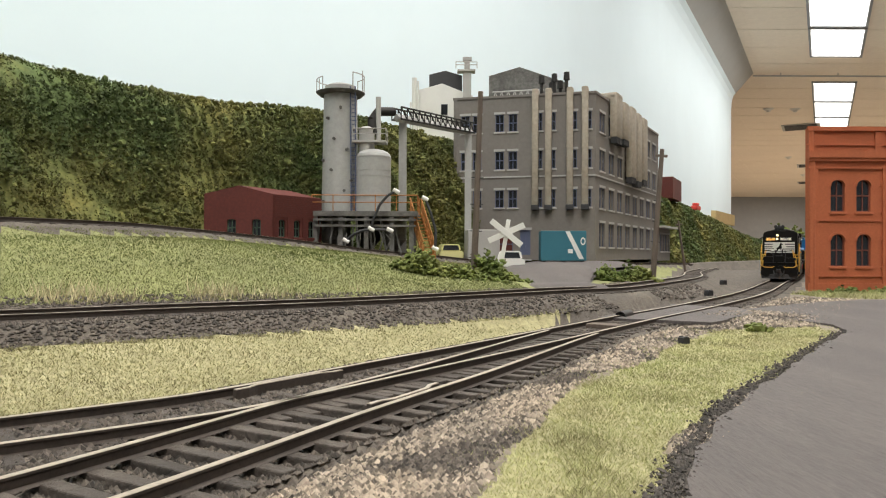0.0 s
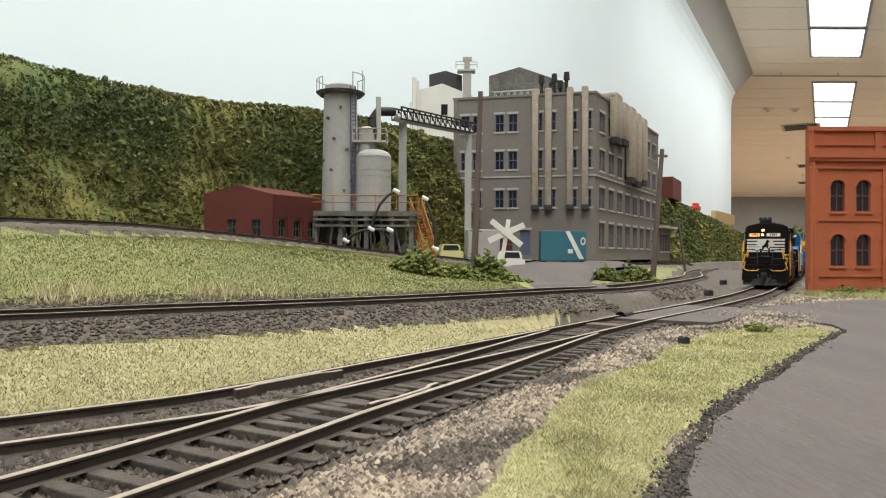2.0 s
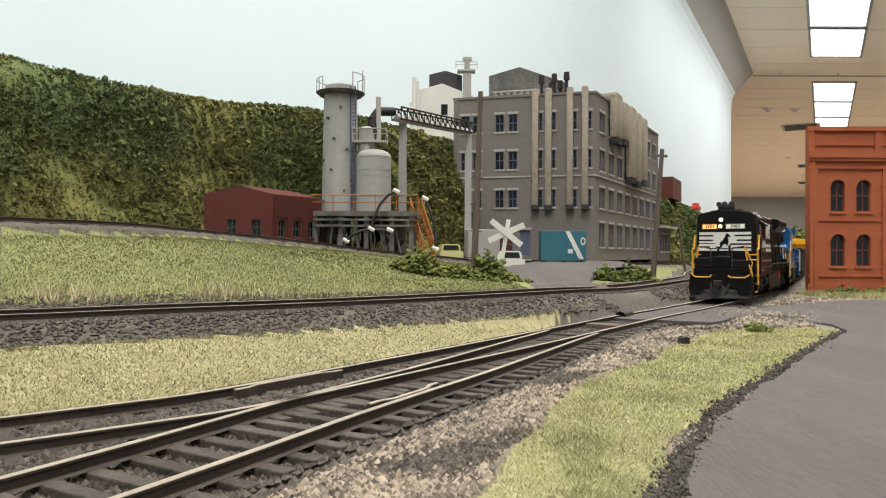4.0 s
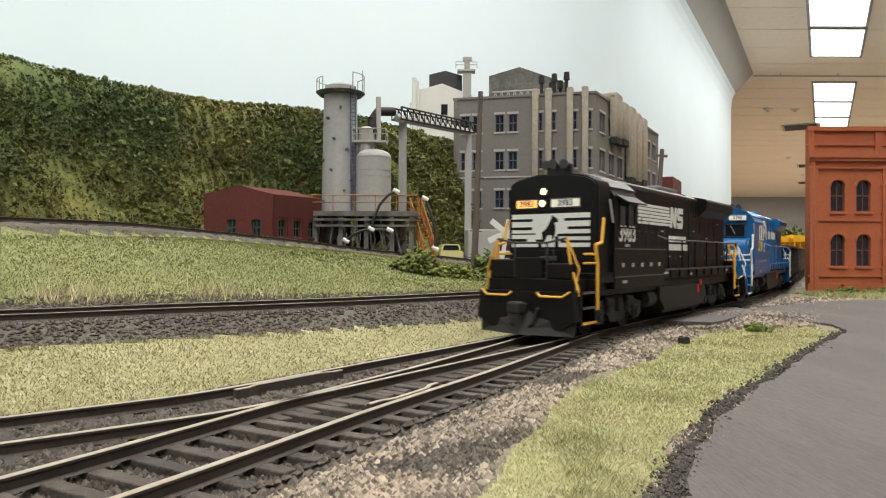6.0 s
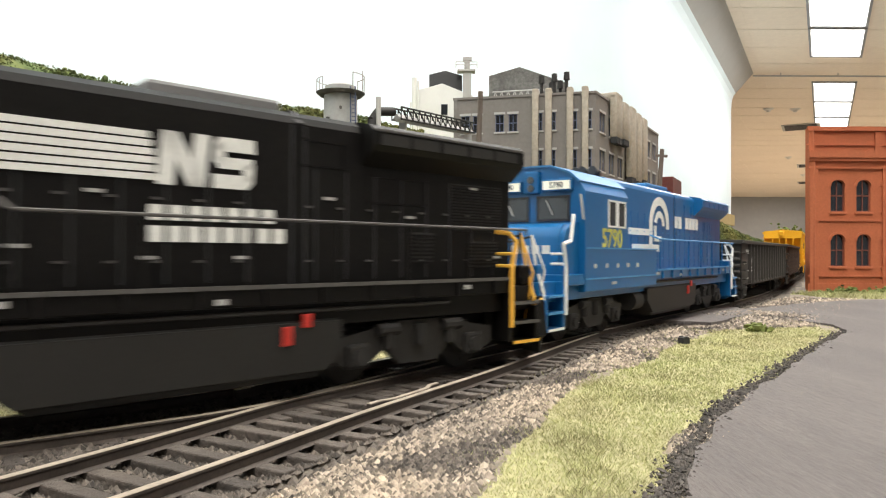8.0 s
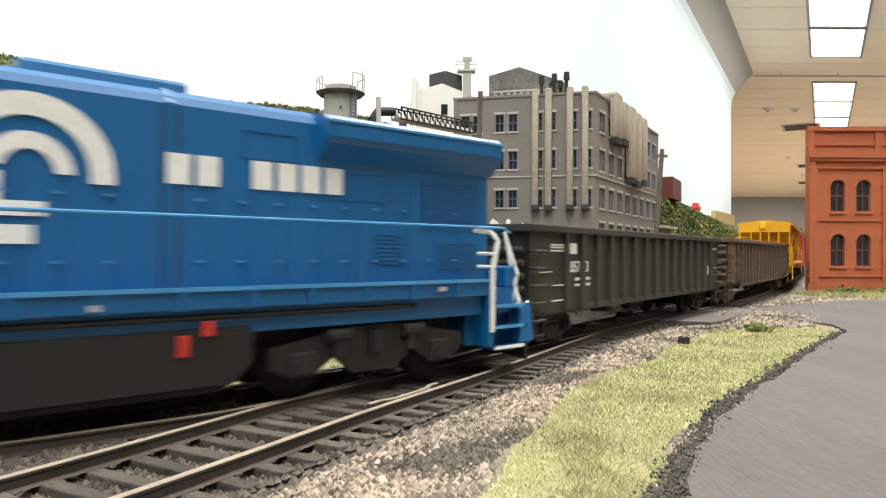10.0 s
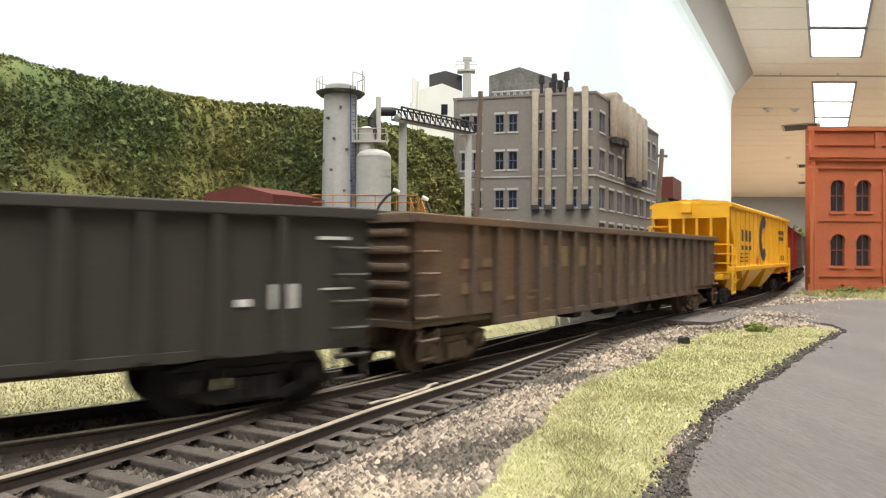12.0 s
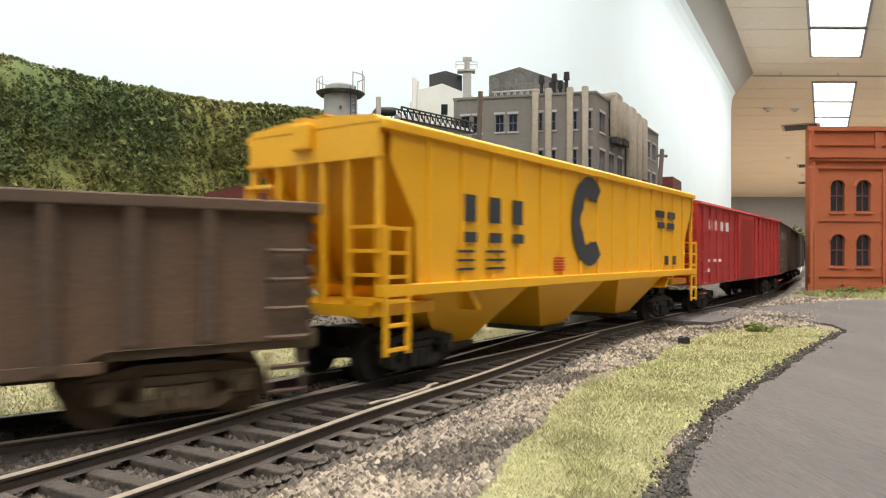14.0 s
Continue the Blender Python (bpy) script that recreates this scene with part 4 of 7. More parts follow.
def pole(name, label, x, y, z, h, lean, arms=1, r=.16):
    ob = thing(name, label, "utility pole", at(x, y, z, 0, 0, lean), group="utility poles")
    bm = bmesh.new()
    cyl(bm, (0, 0, -.4), (0, 0, h), r * 1.15, r * .8, seg=12)
    part("post", bm, M["wood"], ob, smooth=True)
    for k in range(arms):
        bm = bmesh.new()
        box(bm, -.35, .35, -.08, .08, h - .5 - k * .8, h - .35 - k * .8)
        part("crossarm", bm, M["wood"], ob)
    for k in range(4):
        bm = bmesh.new()
        tube(bm, [(-.3, 0, 1.2 + k * 1.3), (.3, 0, 1.2 + k * 1.3)], .03, 5)
        part("rung", bm, M["dark"], ob)
    return ob


pole("utility_pole", "weathered wooden utility pole beside the road", 1.5, 33, .9, 9.3, 1.9, arms=0, r=.15)
pole("utility_pole", "weathered wooden utility pole leaning by the factory", 13.3, 43, .6, 8.4, 4.0, r=.17)
pole("utility_pole", "slender dark utility pole below the hill", 26.8, 75, .5, 5.6, -8, r=.13)


def build_signs():
    ob = thing("crossbuck_sign", "white wooden level crossing sign on a post", "crossing sign", at(3.4, 40, 1.4, -8, 0, 9))
    bm = bmesh.new()
    box(bm, -.12, .12, -.08, .08, 0, 2.95, bevel=.02)
    part("post", bm, M["white"], ob)
    for r in (-33, 30):
        bm = bmesh.new()
        box(bm, -1.15, 1.15, -.15, -.085 if r < 0 else -.09, -.17, .17, bevel=.012)
        part("blade", bm, M["white"], ob, "white diagonal blade", pose(0, (0 if r < 0 else -.07) * K, 2.15 * K, 0, r, 0))
    ob = thing("shipping_container", "teal box trailer with a white diagonal stripe", "container", at(8.0, 55.5, 1.6, -4))
    bm = bmesh.new()
    box(bm, 0, 3.7, 0, 2.4, .15, 2.6, bevel=.04)
    part("body", bm, M["teal"], ob)
    bm = bmesh.new()
    prism(bm, [(2.35, 2.55), (2.0, 2.55), (3.1, .3), (3.5, .3)], .012, Matrix.Translation((0, -.016, 0)))
    part("stripe", bm, M["letter"], ob, "white diagonal stripe")
    bm = bmesh.new()
    box(bm, 2.2, 2.6, -.016, -.002, .75, 1.1)
    part("placard", bm, M["letter"], ob, "small white panel")
    bm = bmesh.new()
    for k in range(24):
        a0, a1 = k * math.pi / 12, (k + 1) * math.pi / 12
        prism(bm, [(3.42 + r * math.cos(a), 1.75 + r * 1.6 * math.sin(a)) for r, a in ((.2, a0), (.2, a1), (.13, a1), (.13, a0))], .012, Matrix.Translation((0, -.016, 0)))
    part("emblem", bm, M["letter"], ob, "white ring emblem")
    for x in (.3, 1.9, 3.4):
        bm = bmesh.new()
        box(bm, x - .15, x + .15, .2, 2.2, -.25, .15)
        part("bearer", bm, M["dark"], ob)
    ob = thing("grey_storage_box", "plain pale grey corrugated storage box", "container", at(2.0, 54.5, 1.75, 4))
    bm = bmesh.new()
    box(bm, 0, 2.6, 0, 3, 0, 2.5, bevel=.06)
    part("body", bm, M["trimgrey"], ob)
    for k in range(8):
        bm = bmesh.new()
        box(bm, .1 + k * .32, .22 + k * .32, -.05, -.002, .1, 2.4)
        part("rib", bm, M["trimgrey"], ob)


build_signs()


def build_car(x, y, z, rz, paint, label):
    ob = thing("parked_car", label, "car", at(x, y, z, rz), group="parked cars")
    bm = bmesh.new()
    prism(bm, [(-.95, .3), (.95, .3), (1.0, .75), (.9, .95), (-.9, .95), (-1.0, .75)], 3.9)
    bmesh.ops.bevel(bm, geom=list(bm.edges), offset=.06, segments=2, affect="EDGES")
    part("body", bm, paint, ob, smooth=True)
    bm = bmesh.new()
    prism(bm, [(-.85, .95), (.85, .95), (.7, 1.5), (-.7, 1.5)], 2.1, Matrix.Translation((0, .5, 0)))
    bmesh.ops.bevel(bm, geom=list(bm.edges), offset=.07, segments=2, affect="EDGES")
    part("cabin", bm, paint, ob, smooth=True)
    bm = bmesh.new()
    prism(bm, [(-.68, 1.0), (.68, 1.0), (.58, 1.4), (-.58, 1.4)], .02, Matrix.Translation((0, .478, 0)))
    part("windscreen", bm, M["pane"], ob)
    for s in (-1, 1):
        for yy in (.8, 3.1):
            bm = bmesh.new()
            cyl(bm, (s * .8, yy, .33), (s * 1.0, yy, .33), .33, seg=18)
            part("wheel", bm, M["dark"], ob, smooth=True)


build_car(.73, 55, 1.58, 8, M["paleyellow"], "small pale yellow old-fashioned car parked by the platform")
build_car(4.6, 46, 1.0, -3, M["white"], "small white car parked behind the crossing sign")
# ---- roads and crossing ----


def slab(name, outline, z, label, thick=.25, step=None, material=None):
    """A paved sheet with a ragged edge, from its outline."""
    pts = np.array(outline, float)
    closed = np.vstack([pts, pts[:1]])
    out = []
    for p, q in zip(closed[:-1], closed[1:]):
        n = max(2, int(np.linalg.norm(q - p) / .35))
        for k in range(n):
            w = p + (q - p) * k / n
            out.append(w + (np.random.rand(2) - .5) * .16)
    bm = bmesh.new()
    f = bm.faces.new([bm.verts.new((x, y, z)) for x, y in out])
    r = bmesh.ops.extrude_face_region(bm, geom=[f])
    bmesh.ops.translate(bm, vec=(0, 0, -thick), verts=[v for v in r["geom"] if isinstance(v, bmesh.types.BMVert)])
    bmesh.ops.triangulate(bm, faces=[f for f in bm.faces if len(f.verts) > 4])
    return solo(name, bm, material or M["asphalt"], label, "road", kind="structure")


slab("road", [(-1.0, -6), (.6, 3.2), (1.53, 5.78), (2.32, 6.69), (3.24, 8.51), (4.52, 10.72), (5.95, 12.61), (8.95, 16.62), (12.9, 21.65), (13.6, 23.6), (13.0, 26.0), (12.4, 28.2), (13.4, 30.2),
              (18, 34), (22.0, 36.5), (30, 38), (60, 40), (60, -6)], -.12, "grey worn asphalt lot with faint streaks")
slab("road_crossing", [(5.9, 25.3), (9.4, 23.6), (12.7, 27.6), (13.2, 30.4), (10.4, 32.6), (7.4, 29.0)], -.06, "grey asphalt level crossing between the rails", thick=.12)


def build_back_road():
    """The road over the main line, up to the factory yard."""
    mid = curve([(7.5, 30.0, .1), (6.2, 31.6, .86), (5.6, 33.5, .86), (5.6, 36, 1.15), (6.2, 40, 1.62), (7, 45, 1.55), (9, 52, 1.6), (12, 60, 1.7)], .5)
    n = len(mid)
    t = np.gradient(mid[:, :2], axis=0)
    t /= np.linalg.norm(t, axis=1)[:, None]
    nn = np.stack([t[:, 1], -t[:, 0]], 1)
    cols = np.linspace(-1, 1, 9)
    half = np.interp(np.arange(n), [0, 6, 14, 30, n], [2.6, 2.3, 2.2, 3.2, 5])
    v = []
    for c in cols:
        q = mid[:, :2] + nn * (c * half)[:, None] + (np.random.rand(n, 2) - .5) * (.18 if abs(c) == 1 else 0)
        v.append(np.column_stack([q, mid[:, 2] + .03 - .35 * abs(c) ** 6]))
    v = np.stack(v, 1).reshape(-1, 3)
    i, j = np.meshgrid(np.arange(n - 1), np.arange(8), indexing="ij")
    k = (i * 9 + j).ravel()
    f = np.stack([k, k + 1, k + 10, k + 9], 1)
    base = v - np.array([0, 0, .3])
    ob = raw("road_ramp", np.vstack([v, base]), np.vstack([f, f[:, ::-1] + len(v)]), M["asphalt"], True)
    tagged(ob, "grey asphalt road rising over the main line", "road", kind="structure")


build_back_road()

# ---- stones, grass and leaves ----
def ico():
    bm = bmesh.new()
    bmesh.ops.create_icosphere(bm, subdivisions=1, radius=1)
    v = np.array([x.co[:] for x in bm.verts])
    f = np.array([[x.index for x in y.verts] for y in bm.faces])
    bm.free()
    return v, f


ICO_V, ICO_F = ico()
OCT_V = np.array([(1, 0, 0), (-1, 0, 0), (0, 1, 0), (0, -1, 0), (0, 0, 1), (0, 0, -1)], float)
OCT_F = np.array([(0, 2, 4), (2, 1, 4), (1, 3, 4), (3, 0, 4), (2, 0, 5), (1, 2, 5), (3, 1, 5), (0, 3, 5)])


def clumps(name, centres, radii, material, shape=(ICO_V, ICO_F), rough=.45, squash=.8):
    v0, f0 = shape
    n = len(centres)
    v = np.repeat(v0[None], n, 0) * (1 + (np.random.rand(n, len(v0), 1) - .5) * 2 * rough)
    v[:, :, 2] *= squash
    a = np.random.rand(n) * 6.283
    c, s = np.cos(a)[:, None], np.sin(a)[:, None]
    v = np.stack([v[:, :, 0] * c - v[:, :, 1] * s, v[:, :, 0] * s + v[:, :, 1] * c, v[:, :, 2]], 2)
    v = v * radii[:, None, None] + centres[:, None]
    f = (f0[None] + (np.arange(n) * len(v0))[:, None, None]).reshape(-1, 3)
    return raw(name, v.reshape(-1, 3), f, material)


def leaves(name, centres, radii, material):
    """Folded four-cornered leaves turned every way."""
    n = len(centres)
    a = np.random.randn(n, 3)
    a /= np.linalg.norm(a, axis=1)[:, None]
    b = np.cross(a, np.random.randn(n, 3))
    b /= np.linalg.norm(b, axis=1)[:, None]
    c = np.cross(a, b)
    r = radii[:, None]
    v = np.stack([centres - a * r, centres - b * r * .55 + c * r * .2, centres + a * r, centres + b * r * .55 + c * r * .2], 1)
    f = (np.array([(0, 1, 2), (0, 2, 3)])[None] + (np.arange(n) * 4)[:, None, None]).reshape(-1, 3)
    return raw(name, v.reshape(-1, 3), f, material)


def polar(n, r0, r1, a0=-42, a1=40, power=1.0):
    """Points spread evenly over angle and over the logarithm of distance."""
    r = r0 * (r1 / r0) ** (np.random.rand(n) ** power)
    a = np.radians(a0 + (a1 - a0) * np.random.rand(n))
    return np.stack([r * np.sin(a), r * np.cos(a)], 1)


RAMP_C = np.array([(7.5, 30.0), (6.2, 31.6), (5.6, 33.5), (5.6, 36), (6.2, 40), (7, 45), (9, 52)])


def off_road(p):
    d = np.min(np.linalg.norm(p[:, None] - RAMP_C[None], axis=2), axis=1)
    return d > 2.6


def blades(name, p, h0, h1, material, label, lean=.8, width=.0005):
    n = len(p)
    z = terrain(p)
    d = np.linalg.norm(p, axis=1)
    h = (h0 + (h1 - h0) * np.random.rand(n))
    a = np.random.rand(n) * 6.283
    w = width * d + .0035
    base = np.column_stack([p, z - .02])
    side = np.column_stack([np.cos(a), np.sin(a), np.zeros(n)]) * w[:, None]
    b = np.random.rand(n) * 6.283
    tip = np.column_stack([np.cos(b) * lean * h, np.sin(b) * lean * h, h])
    v = np.stack([base - side, base + side, base + tip], 1).reshape(-1, 3)
    ob = raw(name, v, np.arange(3 * n).reshape(-1, 3), material)
    return tagged(ob, label, "grass", kind="stuff")


def patchy(p, scale, seed, cut):
    return np.array([noise.noise((x * scale + seed, y * scale, seed)) for x, y in p]) > cut


def build_nature():
    p = polar(680000, 5, 60)
    b, _ = near(LINE_B, p)
    c, _ = near(LINE_C, p)
    m = (b > 2.0) & (c < -2.1) & off_road(p) & (p[:, 0] < 7.2)
    q = p[m]
    blades("dry_grass", q, .03, .1, M["grass"], "short dry yellow-green grass on the bank")
    p = polar(450000, 10, 62, -42, 12)
    c, _ = near(LINE_C, p)
    d, _ = near(LINE_D, p)
    m = (c > 1.7) & (d < -1.7) & off_road(p)
    blades("meadow_grass", p[m], .04, .11, M["grassgreen"], "green meadow grass below the upper track")
    m2 = (c > 1.7) & (c < 2.8) & (p[:, 0] < -3) & (np.random.rand(len(p)) < .16) & patchy(p, .45, 5, .02)
    blades("tall_dry_grass", p[m2], .2, .65, M["straw"], "tufts of tall straw-coloured grass", lean=.45, width=.0006)
    p = np.random.rand(640000, 2) * np.array([14, 20]) + np.array([0, 4.5])
    d = np.linalg.norm(p, axis=1)
    p = p[(np.random.rand(len(p)) < np.minimum(1, (9 / d) ** 1.3))]
    # edges of the verge waver
    wob = np.array([noise.noise((x * .6, y * .6, 3)) for x, y in p])
    q = p + np.column_stack([wob, -wob]) * .55
    m = inside(VERGE, q + np.random.randn(len(q), 2) * np.where(np.random.rand(len(q)) < .45, .8, .12)[:, None])
    blades("verge_grass", p[m], .03, .085, M["grasslime"], "bright short grass on the road verge")
    p = polar(60000, 20, 60, 25, 42)
    m = (p[:, 0] > 22.3) & (p[:, 1] > 38.5) & (p[:, 1] < 43.6)
    blades("verge_grass", p[m], .15, .4, M["grasslime"], "bright short grass before the brick building")
    # stones of the track beds
    p = polar(150000, 4.5, 45)
    a, _ = near(LINE_A, p)
    b, _ = near(LINE_B, p)
    c, zc = near(LINE_C, p)
    bed = np.minimum(np.abs(a), np.abs(b))
    z = terrain(p)
    r = .028 + .035 * np.random.rand(len(p)) + .0006 * np.linalg.norm(p, axis=1)
    m = (bed < 2.0) & (np.random.rand(len(p)) < .45) & off_road(p)
    v = np.column_stack([p, z + .01])
    tagged(clumps("ballast_stones", v[m], r[m], M["stone"], (OCT_V, OCT_F), .35), "dark grey and brown ballast stones", "ballast", kind="stuff")
    m = (np.abs(c) < 2.4) & (np.random.rand(len(p)) < .95) & off_road(p)
    tagged(clumps("ballast_stones", v[m], r[m] * 1.0, M["stone"], (OCT_V, OCT_F), .35), "dark grey ballast on the main line shoulder", "ballast", kind="stuff")
    right = (a < -1.5) & (b < -1.5)
    pj = p + np.random.randn(len(p), 2) * .16
    wob = np.array([noise.noise((x * .5, y * .5, 7)) for x, y in p])
    q = p + np.column_stack([wob, -wob]) * .5
    m = right & ~inside(VERGE, q) & (p[:, 1] < 40) & (bed < 5.5) & (p[:, 1] > (p[:, 0] * 1.25 + 3.2)) & patchy(pj, .55, 11, -.22)
    tagged(clumps("gravel_stones", v[m], r[m] * 1.15, M["stonetan"], (OCT_V, OCT_F), .4), "tan and grey gravel beside the track", "gravel", kind="stuff")
    m = right & ~inside(VERGE, q) & (p[:, 1] < 40) & (bed < 5.5) & (p[:, 1] > (p[:, 0] * 1.25 + 3.2)) & ~patchy(pj, .55, 11, -.16)
    tagged(clumps("dark_gravel", v[m], r[m] * .9, M["stone"], (OCT_V, OCT_F), .4), "dark dirt and gravel patches beside the track", "gravel", kind="stuff")
    # crumbled asphalt along the lot's edge
    e = np.array([(1.53, 5.78), (2.32, 6.69), (3.24, 8.51), (4.52, 10.72), (5.95, 12.61), (8.95, 16.62), (12.9, 21.65)])
    k = np.random.rand(5200) * 5.99
    i = k.astype(int)
    q = e[i] + (e[i + 1] - e[i]) * (k - i)[:, None] + np.random.randn(5200, 2) * .11 + np.array([-.1, .07])
    tagged(clumps("asphalt_crumbs", np.column_stack([q, np.full(len(q), -.2) + np.random.rand(len(q)) * .08]), .014 + .034 * np.random.rand(len(q)) ** 2, M["crumb"], (OCT_V, OCT_F), .4), "dark crumbled asphalt edge", "rubble", kind="stuff")
    # hillside
    t = np.gradient(HILL, axis=0)
    t /= np.linalg.norm(t, axis=1)[:, None]
    nrm = np.stack([-t[:, 1], t[:, 0]], 1)
    s = np.arange(len(HILL)) * 0.5
    top = np.interp(s, HILL_S, HILL_Z)
    zt = terrain(HILL)
    w = np.where((s > 35) & (s < 165), 1.0, .35)
    w /= w.sum()
    k = np.random.choice(len(HILL), 250000, p=w)
    h = np.random.rand(len(k)) ** .9 * 1.03
    o = np.interp(h, [0, .12, .32, .55, .76, .9, .97, 1.0, 1.03], [0, .8, 1.8, 2.8, 3.8, 4.8, 6.2, 9, 12])
    o = o - np.array([.75 * noise.noise((HILL[a, 0] * .32, HILL[a, 1] * .32, b * 4)) + .35 * noise.noise((HILL[a, 0] * .9, HILL[a, 1] * .9, b * 11)) for a, b in zip(k, h)]) - .15
    q = HILL[k] + nrm[k] * o[:, None] + np.random.randn(len(k), 2) * .12
    z = zt[k] * (1 - np.minimum(h, 1)) + top[k] * np.minimum(h, 1) + np.random.rand(len(k)) * .15
    far = np.linalg.norm(q, axis=1)
    r = (.08 + .16 * np.random.rand(len(k)) ** 1.7) * np.clip(far / 45, .8, 2.2)
    e = 30000
    qz = np.column_stack([q, z])
    tagged(clumps("hill_foliage", qz[:e], r[:e] * .85, M["foliage"], rough=.6, squash=.9), "dense clumps of green and olive foliage on the hill", "foliage", kind="stuff")
    qz[e:, :2] -= nrm[k[e:]] * (.12 + .1 * np.random.rand(len(k) - e))[:, None]
    tagged(leaves("hill_leaves", qz[e:], r[e:] * .62, M["foliage"]), "small loose leaves over the hill foliage", "foliage", kind="stuff")
    # bushes by the crossing and the buildings
    for x, y, n, sx, sy, h in ((-1.0, 31.4, 800, 1.0, .6, 1.35), (2.2, 33.2, 900, 1.2, .6, 1.5), (.7, 31.8, 420, 1.4, .5, .7), (9.9, 41.2, 400, .9, .5, 1.2), (12.0, 42.4, 600, 1.3, .6, 1.35),
                               (25.5, 43.2, 200, 1.4, .3, .5), (28.2, 43.1, 260, 1.5, .3, .6), (10.2, 22.0, 50, .3, .2, .3)):
        q = np.random.randn(n, 3) * np.array([sx, sy, 1]) * .5
        zz = terrain(np.column_stack([q[:, 0] + x, q[:, 1] + y]))
        hh = np.abs(q[:, 2]) * h * .6 * np.exp(-(q[:, 0] / sx) ** 2)
        q = np.column_stack([q[:, 0] + x, q[:, 1] + y, zz + hh + .05])
        ob = clumps("bush", q, .05 + .085 * np.random.rand(n), M["bush"], rough=.65)
        tagged(ob, "low clump of leafy green scrub", "bush", group="bushes")
    p = polar(60000, 5, 30, -10, 30)
    a, _ = near(LINE_A, p)
    b, _ = near(LINE_B, p)
    m = (a < -1.6) & (b < -1.6) & (p[:, 1] > (p[:, 0] * 1.25 + 3.4)) & patchy(p, .8, 23, .18)
    blades("gravel_weeds", p[m], .04, .12, M["grass"], "sparse dry weeds in the gravel")
    # small fittings beside the line
    for x, y, z, s in ((6.75, 19, -.2, .13), (14.9, 38, .0, .2), (21.5, 52, .0, .22)):
        bm = bmesh.new()
        box(bm, -s, s, -s * .8, s * .8, 0, s * 1.4, bevel=s * .1)
        box(bm, -s * .3, s * .3, -s * 1.1, s * 1.1, s * 1.4, s * 1.6)
        solo("switch_machine", bm, M["dark"], "small dark switch box beside the track", "switch box", at(x, y, z, 30), group="switch boxes")
    bm = bmesh.new()
    m = Matrix.Rotation(radians(90), 4, "X")
    for k in range(24):
        a0, a1 = k * math.pi / 12, (k + 1) * math.pi / 12
        prism(bm, [(rr * math.cos(a), rr * math.sin(a)) for rr, a in ((.2, a0), (.2, a1), (.165, a1), (.165, a0))], 1.1)
    solo("culvert_pipe", bm, M["tank"], "dark round culvert pipe under the road", "culvert", at(6.7, 25.6, -.06, -32))


build_nature()


def build_distance():
    """Stone portal and a tree far down the line."""
    ob = thing("stone_portal", "dark stone arch portal far down the line", "portal", at(104, 196, -1, -28))
    bm = wall_with_holes(bmesh.new(), 16, 7.5, [(6, 10, 0, 4.4)], t=1.5, arch=1.6)
    part("wall", bm, M["truckm"], ob, "dark stone wall")
    bm = bmesh.new()
    box(bm, -.2, 16.2, -.3, 1.6, 7.5, 8.0)
    part("coping", bm, M["concrete"], ob)
    ob = thing("far_tree", "leafy green tree far down the line", "tree", at(97, 190, 0))
    bm = bmesh.new()
    cyl(bm, (0, 0, -1), (0, 0, 5), .4, .2, seg=8)
    for a in range(5):
        cyl(bm, (0, 0, 3 + a * .3), (1.6 * math.cos(a * 1.3), 1.6 * math.sin(a * 1.3), 5.5 + a * .3), .14, .06, seg=6)
    part("trunk", bm, M["wood"], ob)
    q = np.random.randn(500, 3) * np.array([1.9, 1.5, 1.3])
    o = clumps("crown", q + np.array([0, 0, 6.8]), .25 + .3 * np.random.rand(500), M["bush"], rough=.6)
    o.parent = ob


build_distance()
# ---- the train ----
SB = np.arange(len(LINE_B)) * 0.25
DIR0 = (LINE_B[4, :2] - LINE_B[0, :2]) / np.linalg.norm(LINE_B[4, :2] - LINE_B[0, :2])


def on_line(s):
    if s < 0:
        return LINE_B[0, :2] + DIR0 * s
    return np.array([np.interp(s, SB, LINE_B[:, 0]), np.interp(s, SB, LINE_B[:, 1])])


# where the leading coupler is along the line, which it runs towards its start
HEAD = curve([(0, 123.8), (1.5, 112.8), (3, 100.7), (4.3, 89.0), (5.5, 77.5), (6.2, 70.65), (6.5, 67.7), (7, 62.85), (7.5, 57.97), (8, 53.06), (9.25, 40.6), (10.5, 28.07), (11, 22.85), (12, 11.65), (12.5, 6.1), (13.4, -3.9), (14, -10.45)], .1)
TRAIN, WHEELS = [], []


def head(t):
    return float(np.interp(t, HEAD[:, 0], HEAD[:, 1]))


def vehicle_pose(t, mid, bogie):
    m = head(t) + mid
    a, b = on_line(m - bogie / 2), on_line(m + bogie / 2)
    c, d = (a + b) / 2, a - b
    return at(c[0], c[1], 0, math.degrees(math.atan2(d[1], d[0])))


SIDE = Matrix(((-1, 0, 0, 0), (0, 0, 1, 0), (0, 1, 0, 0), (0, 0, 0, 1)))      # lettering on the left side
FRONT = Matrix(((0, 0, 1, 0), (1, 0, 0, 0), (0, 1, 0, 0), (0, 0, 0, 1)))      # lettering on the front


